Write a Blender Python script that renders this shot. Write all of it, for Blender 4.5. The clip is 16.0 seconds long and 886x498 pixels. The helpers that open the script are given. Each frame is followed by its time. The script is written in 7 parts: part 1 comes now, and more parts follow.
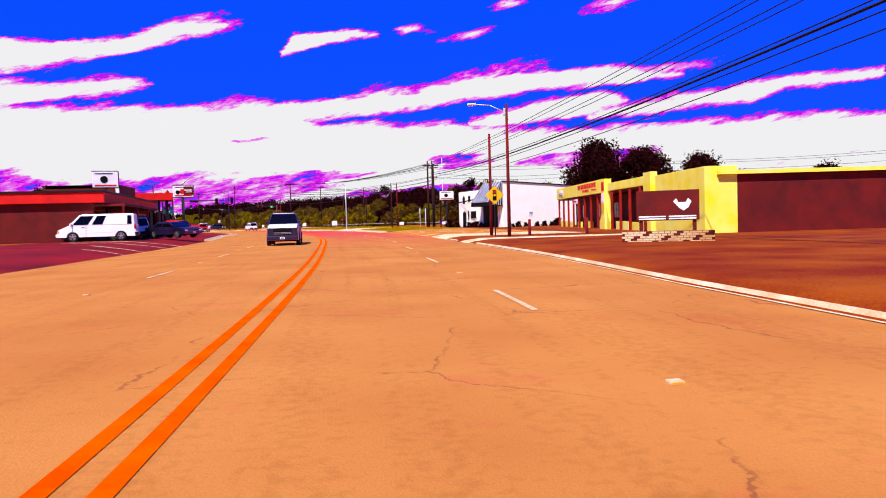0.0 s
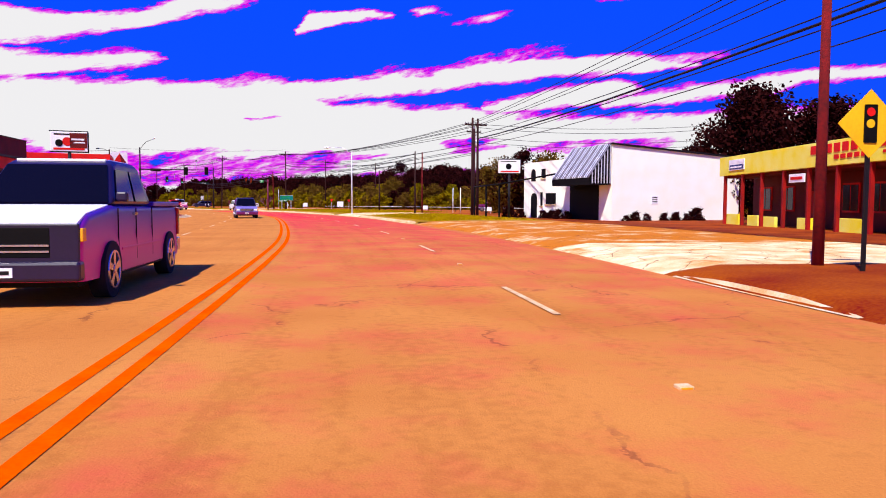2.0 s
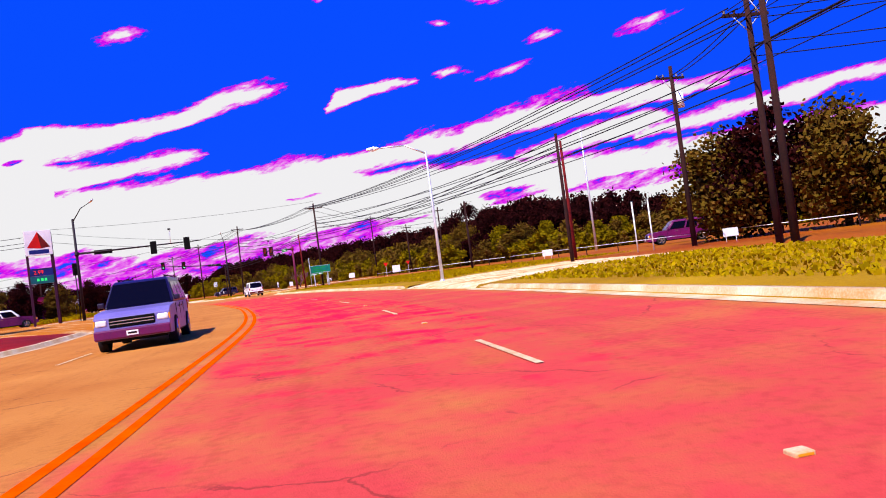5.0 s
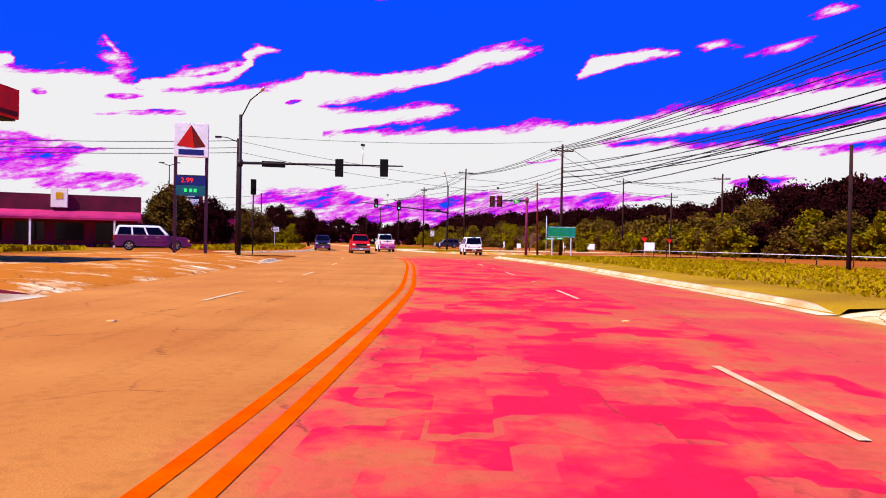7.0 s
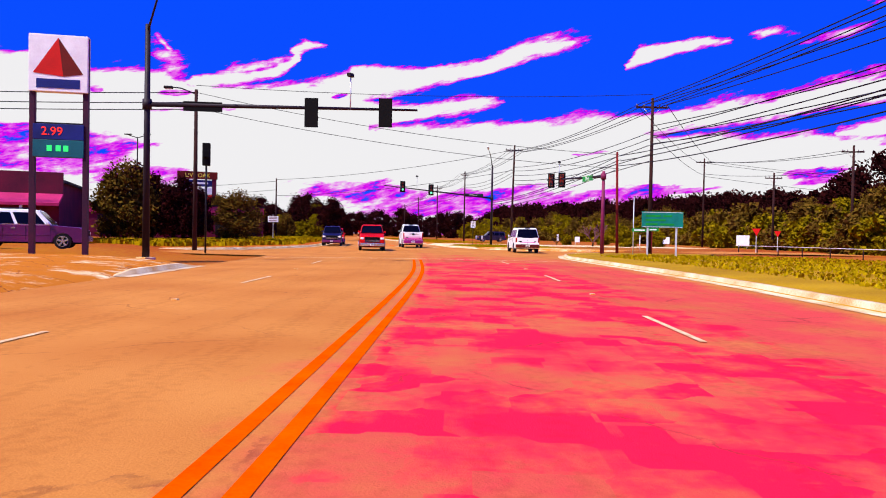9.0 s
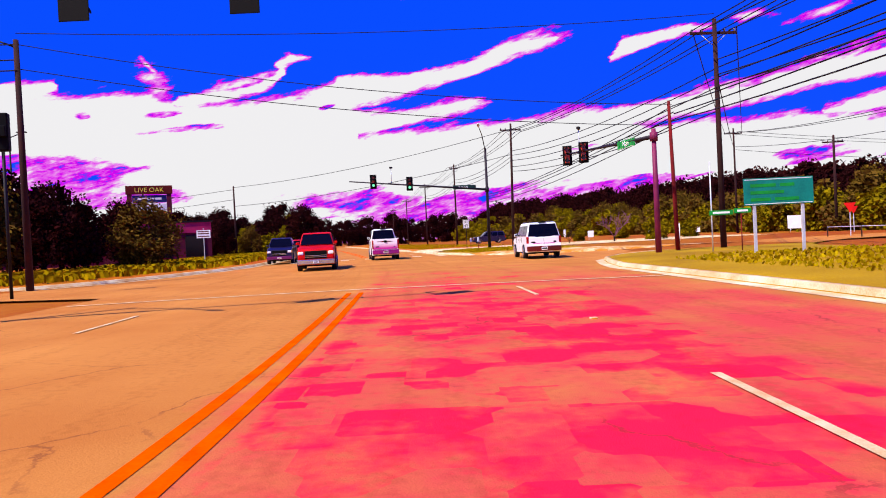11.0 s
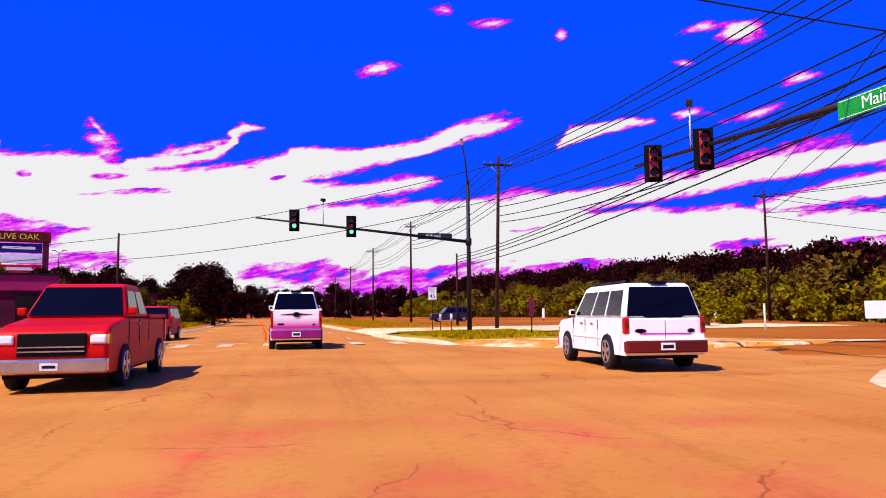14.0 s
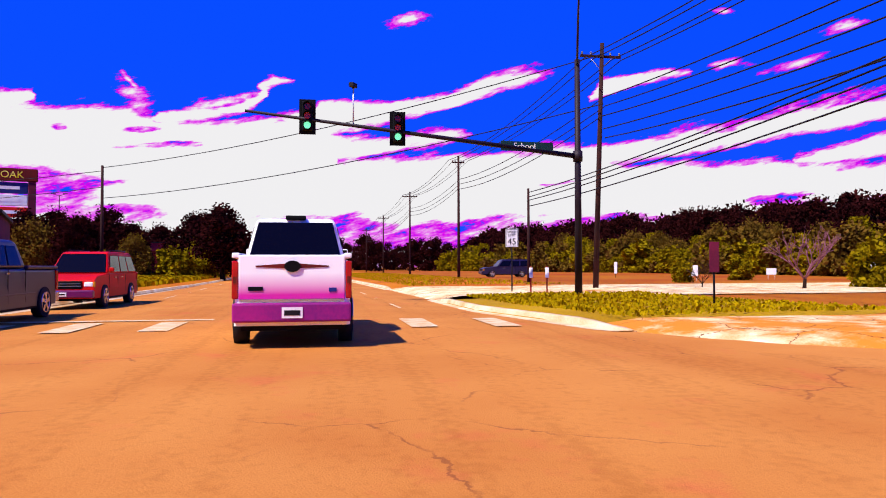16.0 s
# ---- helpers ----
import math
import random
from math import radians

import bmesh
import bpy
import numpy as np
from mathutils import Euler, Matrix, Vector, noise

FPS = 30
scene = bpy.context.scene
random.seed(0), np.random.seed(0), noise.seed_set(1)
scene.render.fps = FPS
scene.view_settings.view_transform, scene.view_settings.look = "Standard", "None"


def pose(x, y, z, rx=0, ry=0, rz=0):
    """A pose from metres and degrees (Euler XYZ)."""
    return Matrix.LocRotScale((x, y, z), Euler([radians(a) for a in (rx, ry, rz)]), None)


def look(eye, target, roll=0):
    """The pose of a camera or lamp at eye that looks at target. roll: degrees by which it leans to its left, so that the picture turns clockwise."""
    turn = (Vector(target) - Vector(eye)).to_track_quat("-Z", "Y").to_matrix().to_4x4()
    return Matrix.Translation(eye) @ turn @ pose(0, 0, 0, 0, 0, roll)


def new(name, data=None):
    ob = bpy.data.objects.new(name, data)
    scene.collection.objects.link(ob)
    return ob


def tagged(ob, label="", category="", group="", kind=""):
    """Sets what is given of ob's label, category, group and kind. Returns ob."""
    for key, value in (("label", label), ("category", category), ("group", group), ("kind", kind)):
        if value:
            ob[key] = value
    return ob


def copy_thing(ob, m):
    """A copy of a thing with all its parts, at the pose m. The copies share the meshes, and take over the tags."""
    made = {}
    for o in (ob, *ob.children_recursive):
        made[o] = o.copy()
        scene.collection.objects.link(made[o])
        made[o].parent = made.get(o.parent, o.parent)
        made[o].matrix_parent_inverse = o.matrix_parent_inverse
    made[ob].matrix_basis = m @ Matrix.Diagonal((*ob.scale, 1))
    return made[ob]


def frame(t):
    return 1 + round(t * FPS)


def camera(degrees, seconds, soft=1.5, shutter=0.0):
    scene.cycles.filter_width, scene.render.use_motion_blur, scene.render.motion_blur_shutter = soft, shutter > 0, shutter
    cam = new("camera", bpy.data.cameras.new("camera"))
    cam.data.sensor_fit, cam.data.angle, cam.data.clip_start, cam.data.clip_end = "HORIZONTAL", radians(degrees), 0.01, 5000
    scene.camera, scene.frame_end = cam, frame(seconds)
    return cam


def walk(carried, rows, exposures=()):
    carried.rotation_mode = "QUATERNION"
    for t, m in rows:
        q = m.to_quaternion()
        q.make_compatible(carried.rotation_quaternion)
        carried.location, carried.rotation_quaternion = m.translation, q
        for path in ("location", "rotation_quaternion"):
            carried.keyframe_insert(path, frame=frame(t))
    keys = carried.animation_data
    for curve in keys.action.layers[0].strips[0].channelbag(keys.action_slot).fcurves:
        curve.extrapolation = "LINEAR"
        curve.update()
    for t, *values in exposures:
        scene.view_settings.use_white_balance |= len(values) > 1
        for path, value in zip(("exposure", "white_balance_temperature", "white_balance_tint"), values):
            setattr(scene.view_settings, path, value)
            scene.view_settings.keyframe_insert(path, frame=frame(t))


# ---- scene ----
cam = camera(63.58, 16.0, soft=1.0)
PATH = [
    (0, pose(0.000, -0.000, 1.331, 87.675, 1.661, -2.343)),
    (0.5, pose(-0.706, 9.143, 1.346, 87.810, 1.030, -1.970)),
    (1, pose(-1.267, 18.250, 1.358, 87.400, 0.042, -1.829)),
    (1.5, pose(-1.964, 27.253, 1.370, 86.494, -0.623, -2.178)),
    (2, pose(-2.819, 36.031, 1.394, 86.421, -0.213, -1.566)),
    (2.5, pose(-3.795, 44.590, 1.403, 88.044, 1.918, -1.110)),
    (3, pose(-4.794, 52.867, 1.410, 89.807, 3.715, -2.812)),
    (3.2, pose(-5.228, 56.133, 1.410, 90.401, 4.544, -3.511)),
    (5.3, pose(-10.962, 89.029, 1.233, 91.200, 7.573, 3.819)),
    (5.5, pose(-11.565, 91.786, 1.246, 91.024, 6.303, 5.892)),
    (6, pose(-13.266, 98.512, 1.292, 90.672, 2.418, 10.965)),
    (6.5, pose(-14.956, 104.869, 1.315, 90.427, 0.121, 16.131)),
    (7, pose(-16.844, 111.011, 1.350, 89.493, -1.079, 20.351)),
    (7.5, pose(-18.684, 116.652, 1.378, 88.629, -1.623, 22.216)),
    (8, pose(-20.531, 121.901, 1.331, 88.602, -1.965, 23.303)),
    (8.5, pose(-22.317, 126.811, 1.385, 89.348, -2.567, 24.092)),
    (9, pose(-24.099, 131.313, 1.357, 88.866, -1.049, 23.971)),
    (9.2, pose(-24.721, 133.094, 1.382, 88.031, 0.289, 23.668)),
    (11.3, pose(-31.536, 150.795, 1.409, 89.490, 2.891, 23.816)),
    (11.5, pose(-32.195, 152.383, 1.404, 91.826, 1.507, 25.341)),
    (12, pose(-33.886, 156.323, 1.423, 95.895, 1.610, 28.761)),
    (12.5, pose(-35.606, 160.086, 1.440, 95.265, 1.431, 20.708)),
    (13, pose(-37.357, 163.485, 1.429, 94.818, 1.548, 18.519)),
    (13.5, pose(-39.112, 166.847, 1.405, 94.920, 1.202, 19.040)),
    (14, pose(-40.943, 170.386, 1.383, 95.109, 0.578, 19.304)),
    (14.5, pose(-42.812, 173.912, 1.375, 94.317, -0.595, 20.619)),
    (15, pose(-44.694, 177.474, 1.371, 93.369, -0.293, 22.593)),
    (15.5, pose(-46.779, 181.134, 1.366, 92.477, 0.094, 22.666)),
    (16, pose(-48.930, 184.875, 1.362, 91.431, 0.150, 21.630)),
]
walk(cam, PATH)

# ---- world: deep blue sky, a white cloud bank with magenta fringes, high sun from the west side ----
def lin(r, g, b):
    f = lambda c: (c / 255 / 12.92) if c <= 10 else ((c / 255 + 0.055) / 1.055) ** 2.4
    return (f(r), f(g), f(b), 1.0)


SUN_LEFT, SUN_UP = 152.0, 53.0

world = bpy.data.worlds.new("sky")
scene.world = world
world.use_nodes = True
WN, WL = world.node_tree.nodes, world.node_tree.links
WN.clear()


def wmath(op, a, b=None, clamp=False):
    n = WN.new("ShaderNodeMath")
    n.operation, n.use_clamp = op, clamp
    for k, v in enumerate((a, b)):
        if v is None:
            continue
        if isinstance(v, (int, float)):
            n.inputs[k].default_value = v
        else:
            WL.new(v, n.inputs[k])
    return n.outputs[0]


coord = WN.new("ShaderNodeTexCoord")
split = WN.new("ShaderNodeSeparateXYZ")
WL.new(coord.outputs["Generated"], split.inputs[0])
# degrees left of +y, and degrees up
az = wmath("MULTIPLY", wmath("ARCTAN2", wmath("MULTIPLY", split.outputs[0], -1.0), split.outputs[1]), 57.2958)
el = wmath("MULTIPLY", wmath("ARCSINE", split.outputs[2]), 57.2958)
flat = WN.new("ShaderNodeCombineXYZ")
WL.new(az, flat.inputs[0])
WL.new(el, flat.inputs[1])


def sky_noise(wide, high, detail, rough=0.6, tilt=0.0):
    """Cloud noise drawn out to wide x high degrees, rising towards the right by tilt."""
    m = WN.new("ShaderNodeMapping")
    m.vector_type = "TEXTURE"
    m.inputs["Scale"].default_value = (wide, high, 1)
    m.inputs["Rotation"].default_value = (0, 0, radians(-tilt))
    WL.new(flat.outputs[0], m.inputs[0])
    n = WN.new("ShaderNodeTexNoise")
    n.inputs["Scale"].default_value, n.inputs["Detail"].default_value, n.inputs["Roughness"].default_value = 1.0, detail, rough
    WL.new(m.outputs[0], n.inputs["Vector"])
    return n


def warped(source, along, up):
    """The direction, pushed about by a noise's colour."""
    shift = WN.new("ShaderNodeVectorMath")
    shift.operation = "MULTIPLY_ADD"
    WL.new(source.outputs["Color"], shift.inputs[0])
    shift.inputs[1].default_value = (along, up, 0)
    shift.inputs[2].default_value = (-along / 2, -up / 2, 0)
    bent = WN.new("ShaderNodeVectorMath")
    bent.operation = "ADD"
    WL.new(flat.outputs[0], bent.inputs[0])
    WL.new(shift.outputs[0], bent.inputs[1])
    return bent


warp = sky_noise(5.0, 1.3, 7, 0.62, 10)
lightly, wildly = warped(warp, 1.8, 0.9), warped(sky_noise(9.0, 2.0, 7, 0.66, 8), 9.0, 2.8)
near = WN.new("ShaderNodeSeparateXYZ")
WL.new(lightly.outputs[0], near.inputs[0])


def by_azimuth(rows):
    """Two heights by direction, from rows of (azimuth, low, high)."""
    rows = sorted(rows)
    node = WN.new("ShaderNodeValToRGB")
    ramp = node.color_ramp
    ramp.interpolation = "LINEAR"
    while len(ramp.elements) < len(rows):
        ramp.elements.new(0.5)
    for stop, (a, lo, hi) in zip(ramp.elements, rows):
        stop.position = (a + 75) / 150
        stop.color = (lo / 30 + 0.2, hi / 30 + 0.2, 0, 1)
    WL.new(wmath("DIVIDE", wmath("ADD", near.outputs[0], 75.0), 150.0), node.inputs[0])
    two = WN.new("ShaderNodeSeparateColor")
    WL.new(node.outputs[0], two.inputs[0])
    return [wmath("MULTIPLY", wmath("SUBTRACT", two.outputs[k], 0.2), 30.0) for k in (0, 1)]


def band(rows, soft=0.7):
    """A long cloud between two heights, tapering off past its first and last rows."""
    rows = sorted(rows)
    (a0, l0, h0), (a1, l1, h1) = rows[0], rows[-1]
    rows = [(a0 - 1.2, (l0 + h0) / 2 + 1.5, (l0 + h0) / 2 - 1.5)] + rows + [(a1 + 1.2, (l1 + h1) / 2 + 1.5, (l1 + h1) / 2 - 1.5)]
    lo, hi = by_azimuth([(a, lo - 0.1, hi + 0.12) for a, lo, hi in rows])
    return wmath("DIVIDE", wmath("MINIMUM", wmath("SUBTRACT", hi, near.outputs[1]), wmath("SUBTRACT", near.outputs[1], lo)), soft)


def streak(a, e, half, wide, tilt, bent_by=None):
    """A small cloud at a degrees left of +y and e degrees up, rising towards the right by tilt."""
    m = WN.new("ShaderNodeMapping")
    m.vector_type = "TEXTURE"
    m.inputs["Location"].default_value = (a, e, 0)
    m.inputs["Rotation"].default_value = (0, 0, radians(-tilt))
    m.inputs["Scale"].default_value = (half, wide, 1)
    WL.new((bent_by or lightly).outputs[0], m.inputs[0])
    n = WN.new("ShaderNodeVectorMath")
    n.operation = "LENGTH"
    WL.new(m.outputs[0], n.inputs[0])
    return wmath("SUBTRACT", 1.0, n.outputs["Value"])


# upper edge of the bank of cloud, by direction
BANK = [(74, 12.4), (64, 11.6), (57.0, 12.0), (53.8, 11.9), (51.5, 11.3), (47.0, 12.0), (44.2, 11.5), (41.0, 11.1), (38.0, 11.2), (35.9, 11.6), (34.0, 12.0), (32.2, 12.6), (31.3, 13.2), (30.7, 12.9), (30.3, 8.6),
        (25.9, 8.9), (18.9, 9.2), (14.4, 9.5), (12.3, 9.85), (9.8, 9.5), (7.4, 7.9), (3.9, 8.0), (-3.3, 8.0), (-10.0, 7.2), (-14.4, 7.0), (-20.6, 7.2), (-30, 7.0), (-45, 5.8), (-74, 6.5)]
top = by_azimuth([(a, e, e) for a, e in BANK])[0]
cover = wmath("MINIMUM", wmath("DIVIDE", wmath("SUBTRACT", top, near.outputs[1]), 1.1), 1.1)
# the long clouds over it: (azimuth, low, high)
for rows in ([(13.9, 14.6, 15.2), (16.0, 14.0, 15.3), (18.0, 13.6, 15.0), (20.0, 12.9, 14.1), (22.1, 12.3, 13.5), (24.1, 11.8, 13.2), (26.2, 11.3, 13.0), (28.2, 10.9, 13.1), (30.2, 10.4, 13.1), (32.0, 9.5, 12.8)],
             [(19.4, 10.4, 10.7), (21.3, 9.9, 10.9), (23.3, 9.45, 10.75), (25.2, 9.1, 10.5), (27.2, 8.7, 10.4), (29.1, 8.4, 10.2), (30.5, 8.3, 10.5), (32.0, 8.2, 11.0)],
             [(-21.0, 10.1, 10.5), (-18.1, 10.0, 10.95), (-14.6, 9.95, 11.4), (-11.1, 9.8, 11.3), (-7.6, 9.5, 11.2), (-4.1, 9.2, 10.9), (-0.6, 8.8, 10.4), (3.0, 8.35, 10.1), (6.5, 8.05, 9.7), (10.0, 7.6, 9.5)],
             [(-17.3, 8.6, 8.9), (-14.8, 8.0, 9.5), (-12.2, 7.6, 9.3), (-9.7, 7.4, 8.9), (-7.2, 7.2, 8.4), (-4.6, 7.3, 8.0)],
             [(-34, 8.6, 9.4), (-27.9, 8.6, 9.6), (-25.9, 7.9, 9.5), (-23.9, 7.9, 9.1), (-21.9, 7.9, 9.2), (-19.9, 7.8, 8.9), (-17.9, 7.6, 8.6), (-15.9, 7.5, 8.4), (-13.9, 7.3, 8.0)]):
    cover = wmath("MAXIMUM", cover, wmath("MINIMUM", band(rows), 1.0))
# thin ones: a hook, a shred in the clear sky, a torn edge
for rows in ([(51.6, 11.6, 12.3), (53.7, 10.5, 12.1), (56.2, 9.5, 11.5), (60, 9.5, 12.2)],
             [(35.6, 13.0, 13.9), (36.4, 12.2, 13.1), (37.5, 11.7, 12.5), (38.6, 11.5, 12.2), (40.3, 11.0, 11.9), (43.7, 10.6, 11.5)],
             [(33.5, 14.2, 14.5), (34.5, 14.05, 14.65), (35.4, 13.6, 14.7), (35.9, 13.2, 14.2)],
             [(2.2, 14.35, 14.6), (3.5, 14.15, 14.75), (4.9, 14.0, 14.75), (6.2, 13.8, 14.7), (7.5, 13.55, 14.6), (8.9, 13.1, 14.45), (9.9, 12.7, 13.4)]):
    cover = wmath("MAXIMUM", cover, wmath("MINIMUM", band(rows, 0.55), 1.0))
# shreds high up, thin enough to stay magenta
for spec in ((-0.2, 14.8, 1.7, 0.34, 4), (-4.8, 14.35, 2.2, 0.42, 8), (-16.2, 15.8, 2.2, 0.5, 6), (45.2, 13.4, 0.95, 0.28, -48), (24.6, 19.2, 2.0, 0.42, 14), (15.2, 22.5, 1.7, 0.4, 0), (19.2, 23.6, 0.9, 0.35, 4),
             (-1.6, 20.9, 1.6, 0.32, 2), (9.3, 21.5, 0.5, 0.5, 0), (-8.0, 16.5, 1.6, 0.34, 8), (0.0, 18.4, 0.8, 0.25, -10), (45.0, 12.4, 1.5, 0.9, -40), (38.8, 12.5, 2.8, 0.6, 14), (15.6, 14.9, 2.4, 0.8, 6), (-5.0, 10.9, 6.0, 0.7, 10), (3.0, 9.9, 5.0, 0.6, 8), (-18.5, 10.6, 4.0, 0.6, 6), (-48.0, 12.0, 9.0, 1.0, 5), (66.0, 15.5, 8.0, 1.4, 8)):
    cover = wmath("MAXIMUM", cover, wmath("MULTIPLY", streak(*spec), 0.52))
cover = wmath("MAXIMUM", cover, streak(-4.2, 20.1, 1.9, 0.8, 4))
# gaps in the bank, bluish and violet
gap = streak(44.6, 10.2, 2.2, 0.35, 4, lightly)
for spec in ((43.2, 9.1, 4.6, 0.34, 8), (32.4, 10.7, 1.3, 0.22, 12), (50.0, 9.9, 0.9, 0.4, 0), (49.8, 6.4, 3.4, 0.75, 8), (41.5, 9.2, 2.2, 0.2, 5), (12.4, 6.6, 2.4, 0.16, 3), (-1.5, 8.5, 4.5, 0.3, 8),
             (55.0, 6.6, 4.0, 0.9, 2), (-20, 7.2, 3.0, 0.2, 4)):
    gap = wmath("MAXIMUM", gap, streak(*spec))
haze = streak(30.0, 3.3, 9.0, 1.5, 1, wildly)
for spec in ((19.0, 2.7, 11.0, 1.9, 1), (11.0, 3.2, 8.0, 1.5, 2), (26.0, 2.0, 9.0, 1.3, 0), (24.0, 2.2, 8.0, 1.2, 0), (14.0, 1.9, 10.0, 1.0, 0), (-4.0, 4.6, 4.0, 0.7, 3), (7.0, 3.8, 7.0, 0.6, 2), (-14.0, 4.4, 8.0, 0.9, 2), (47.0, 3.9, 7.0, 1.2, 0), (0.0, 2.2, 9.0, 0.8, 0), (49.0, 5.9, 4.0, 0.9, 4)):
    haze = wmath("MAXIMUM", haze, streak(*spec, wildly))
haze = wmath("MAXIMUM", haze, wmath("MULTIPLY", streak(52.5, 5.4, 7.0, 2.2, 2), 1.3))
gap = wmath("MAXIMUM", wmath("MULTIPLY", wmath("MAXIMUM", gap, 0.0), 1.7), wmath("MINIMUM", wmath("MULTIPLY", wmath("MAXIMUM", haze, 0.0), 1.9), 0.92))
# thin violet veils low in the bank
veil = sky_noise(13.0, 0.9, 4, 0.5, 4)
low = wmath("DIVIDE", wmath("SUBTRACT", 7.0, el), 4.5, True)
veil = wmath("MULTIPLY", wmath("MULTIPLY", wmath("SUBTRACT", veil.outputs["Fac"], 0.45), 5.0, True), low)
gap = wmath("MAXIMUM", gap, wmath("MULTIPLY", wmath("DIVIDE", wmath("SUBTRACT", 3.3, near.outputs[1]), 3.3, True), 0.85))
gap = wmath("MINIMUM", wmath("MAXIMUM", gap, wmath("MULTIPLY", veil, 0.72)), 0.90)
cover = wmath("SUBTRACT", cover, gap)
# ragged edges at three sizes, and thin places inside
thin = sky_noise(7.0, 1.1, 5, 0.6, 12)
cover = wmath("MULTIPLY", cover, wmath("ADD", wmath("MULTIPLY", thin.outputs["Fac"], 1.5), 0.2))
for wide, high, detail, much in ((4.5, 0.9, 8, 1.15), (1.5, 0.42, 7, 0.85), (0.5, 0.22, 4, 0.40)):
    n = sky_noise(wide, high, detail, 0.62, 13)
    cover = wmath("ADD", cover, wmath("MULTIPLY", wmath("SUBTRACT", n.outputs["Fac"], 0.5), much))
hue = WN.new("ShaderNodeValToRGB")
hue.color_ramp.elements[0].position, hue.color_ramp.elements[0].color = 0.02, (0.34, 0.0, 0.86, 1)
hue.color_ramp.elements[1].position, hue.color_ramp.elements[1].color = 0.44, (0.875, 0.865, 0.88, 1)
mid = hue.color_ramp.elements.new(0.13)
mid.color = (0.72, 0.0, 0.84, 1)
mid = hue.color_ramp.elements.new(0.27)
mid.color = (0.82, 0.20, 0.86, 1)
WL.new(cover, hue.inputs[0])
amount = wmath("MULTIPLY", wmath("SUBTRACT", cover, 0.0), 10.0, True)

# clear sky: the physical sky's light at its low strength, under a saturated blue
nishita = WN.new("ShaderNodeTexSky")
nishita.sky_type, nishita.sun_disc = "NISHITA", False
nishita.sun_elevation, nishita.sun_rotation = radians(SUN_UP), radians(-SUN_LEFT)
clear = WN.new("ShaderNodeMix")
clear.data_type = "RGBA"
clear.inputs["Factor"].default_value = 0.0015
clear.inputs["A"].default_value = (0.0, 0.070, 1.0, 1)
WL.new(nishita.outputs[0], clear.inputs["B"])
both = WN.new("ShaderNodeMix")
both.data_type = "RGBA"
WL.new(amount, both.inputs["Factor"])
WL.new(clear.outputs["Result"], both.inputs["A"])
WL.new(hue.outputs[0], both.inputs["B"])
back = WN.new("ShaderNodeBackground")
back.inputs["Strength"].default_value = 1.0
WL.new(both.outputs["Result"], back.inputs["Color"])
world_out = WN.new("ShaderNodeOutputWorld")
WL.new(back.outputs[0], world_out.inputs[0])

sun = new("sun", bpy.data.lights.new("sun", "SUN"))
sun.data.energy, sun.data.angle, sun.data.color = 6.6, radians(0.5), (1.0, 0.94, 0.82)
_a, _e = radians(SUN_LEFT), radians(SUN_UP)
sun.matrix_world = look((0, 0, 60), (math.sin(_a) * math.cos(_e) * 10, -math.cos(_a) * math.cos(_e) * 10, 60 - 10 * math.sin(_e)))
scene.view_settings.exposure = 0.0


# ---- materials ----
def surface(name, rgb, rgb2=None, rough=0.8, metal=0.0, scale=1.5, bump=0.15, fine=40.0, spec=0.3):
    """A procedural surface: two colours blended by a broad and a fine noise, with fine relief."""
    m = bpy.data.materials.new(name)
    m.use_nodes = True
    N, L = m.node_tree.nodes, m.node_tree.links
    b = N["Principled BSDF"]
    b.inputs["Roughness"].default_value, b.inputs["Metallic"].default_value = rough, metal
    b.inputs["Specular IOR Level"].default_value = spec
    keep = 1.0 if min(rgb) > 180 else 0.86
    c1, c2 = ((*[v * keep for v in lin(*c)[:3]], 1.0) for c in (rgb, rgb2 or [c * 0.82 for c in rgb]))
    tc = N.new("ShaderNodeTexCoord")
    n1, n2 = N.new("ShaderNodeTexNoise"), N.new("ShaderNodeTexNoise")
    n1.inputs["Scale"].default_value, n1.inputs["Detail"].default_value = scale, 5
    n2.inputs["Scale"].default_value, n2.inputs["Detail"].default_value = fine, 3
    L.new(tc.outputs["Object"], n1.inputs["Vector"])
    L.new(tc.outputs["Object"], n2.inputs["Vector"])
    add = N.new("ShaderNodeMath")
    add.operation = "MULTIPLY_ADD"
    L.new(n2.outputs["Fac"], add.inputs[0])
    add.inputs[1].default_value = 0.45
    L.new(n1.outputs["Fac"], add.inputs[2])
    r = N.new("ShaderNodeValToRGB")
    r.color_ramp.elements[0].position, r.color_ramp.elements[0].color = 0.52, c1
    r.color_ramp.elements[1].position, r.color_ramp.elements[1].color = 0.92, c2
    L.new(add.outputs[0], r.inputs[0])
    L.new(r.outputs[0], b.inputs["Base Color"])
    if bump:
        bn = N.new("ShaderNodeBump")
        bn.inputs["Strength"].default_value, bn.inputs["Distance"].default_value = bump, 0.02
        L.new(n2.outputs["Fac"], bn.inputs["Height"])
        L.new(bn.outputs[0], b.inputs["Normal"])
    return m


def glow(name, rgb, strength):
    m = bpy.data.materials.new(name)
    m.use_nodes = True
    b = m.node_tree.nodes["Principled BSDF"]
    b.inputs["Base Color"].default_value = lin(*rgb)
    b.inputs["Emission Color"].default_value = lin(*rgb)
    b.inputs["Emission Strength"].default_value = strength
    return m


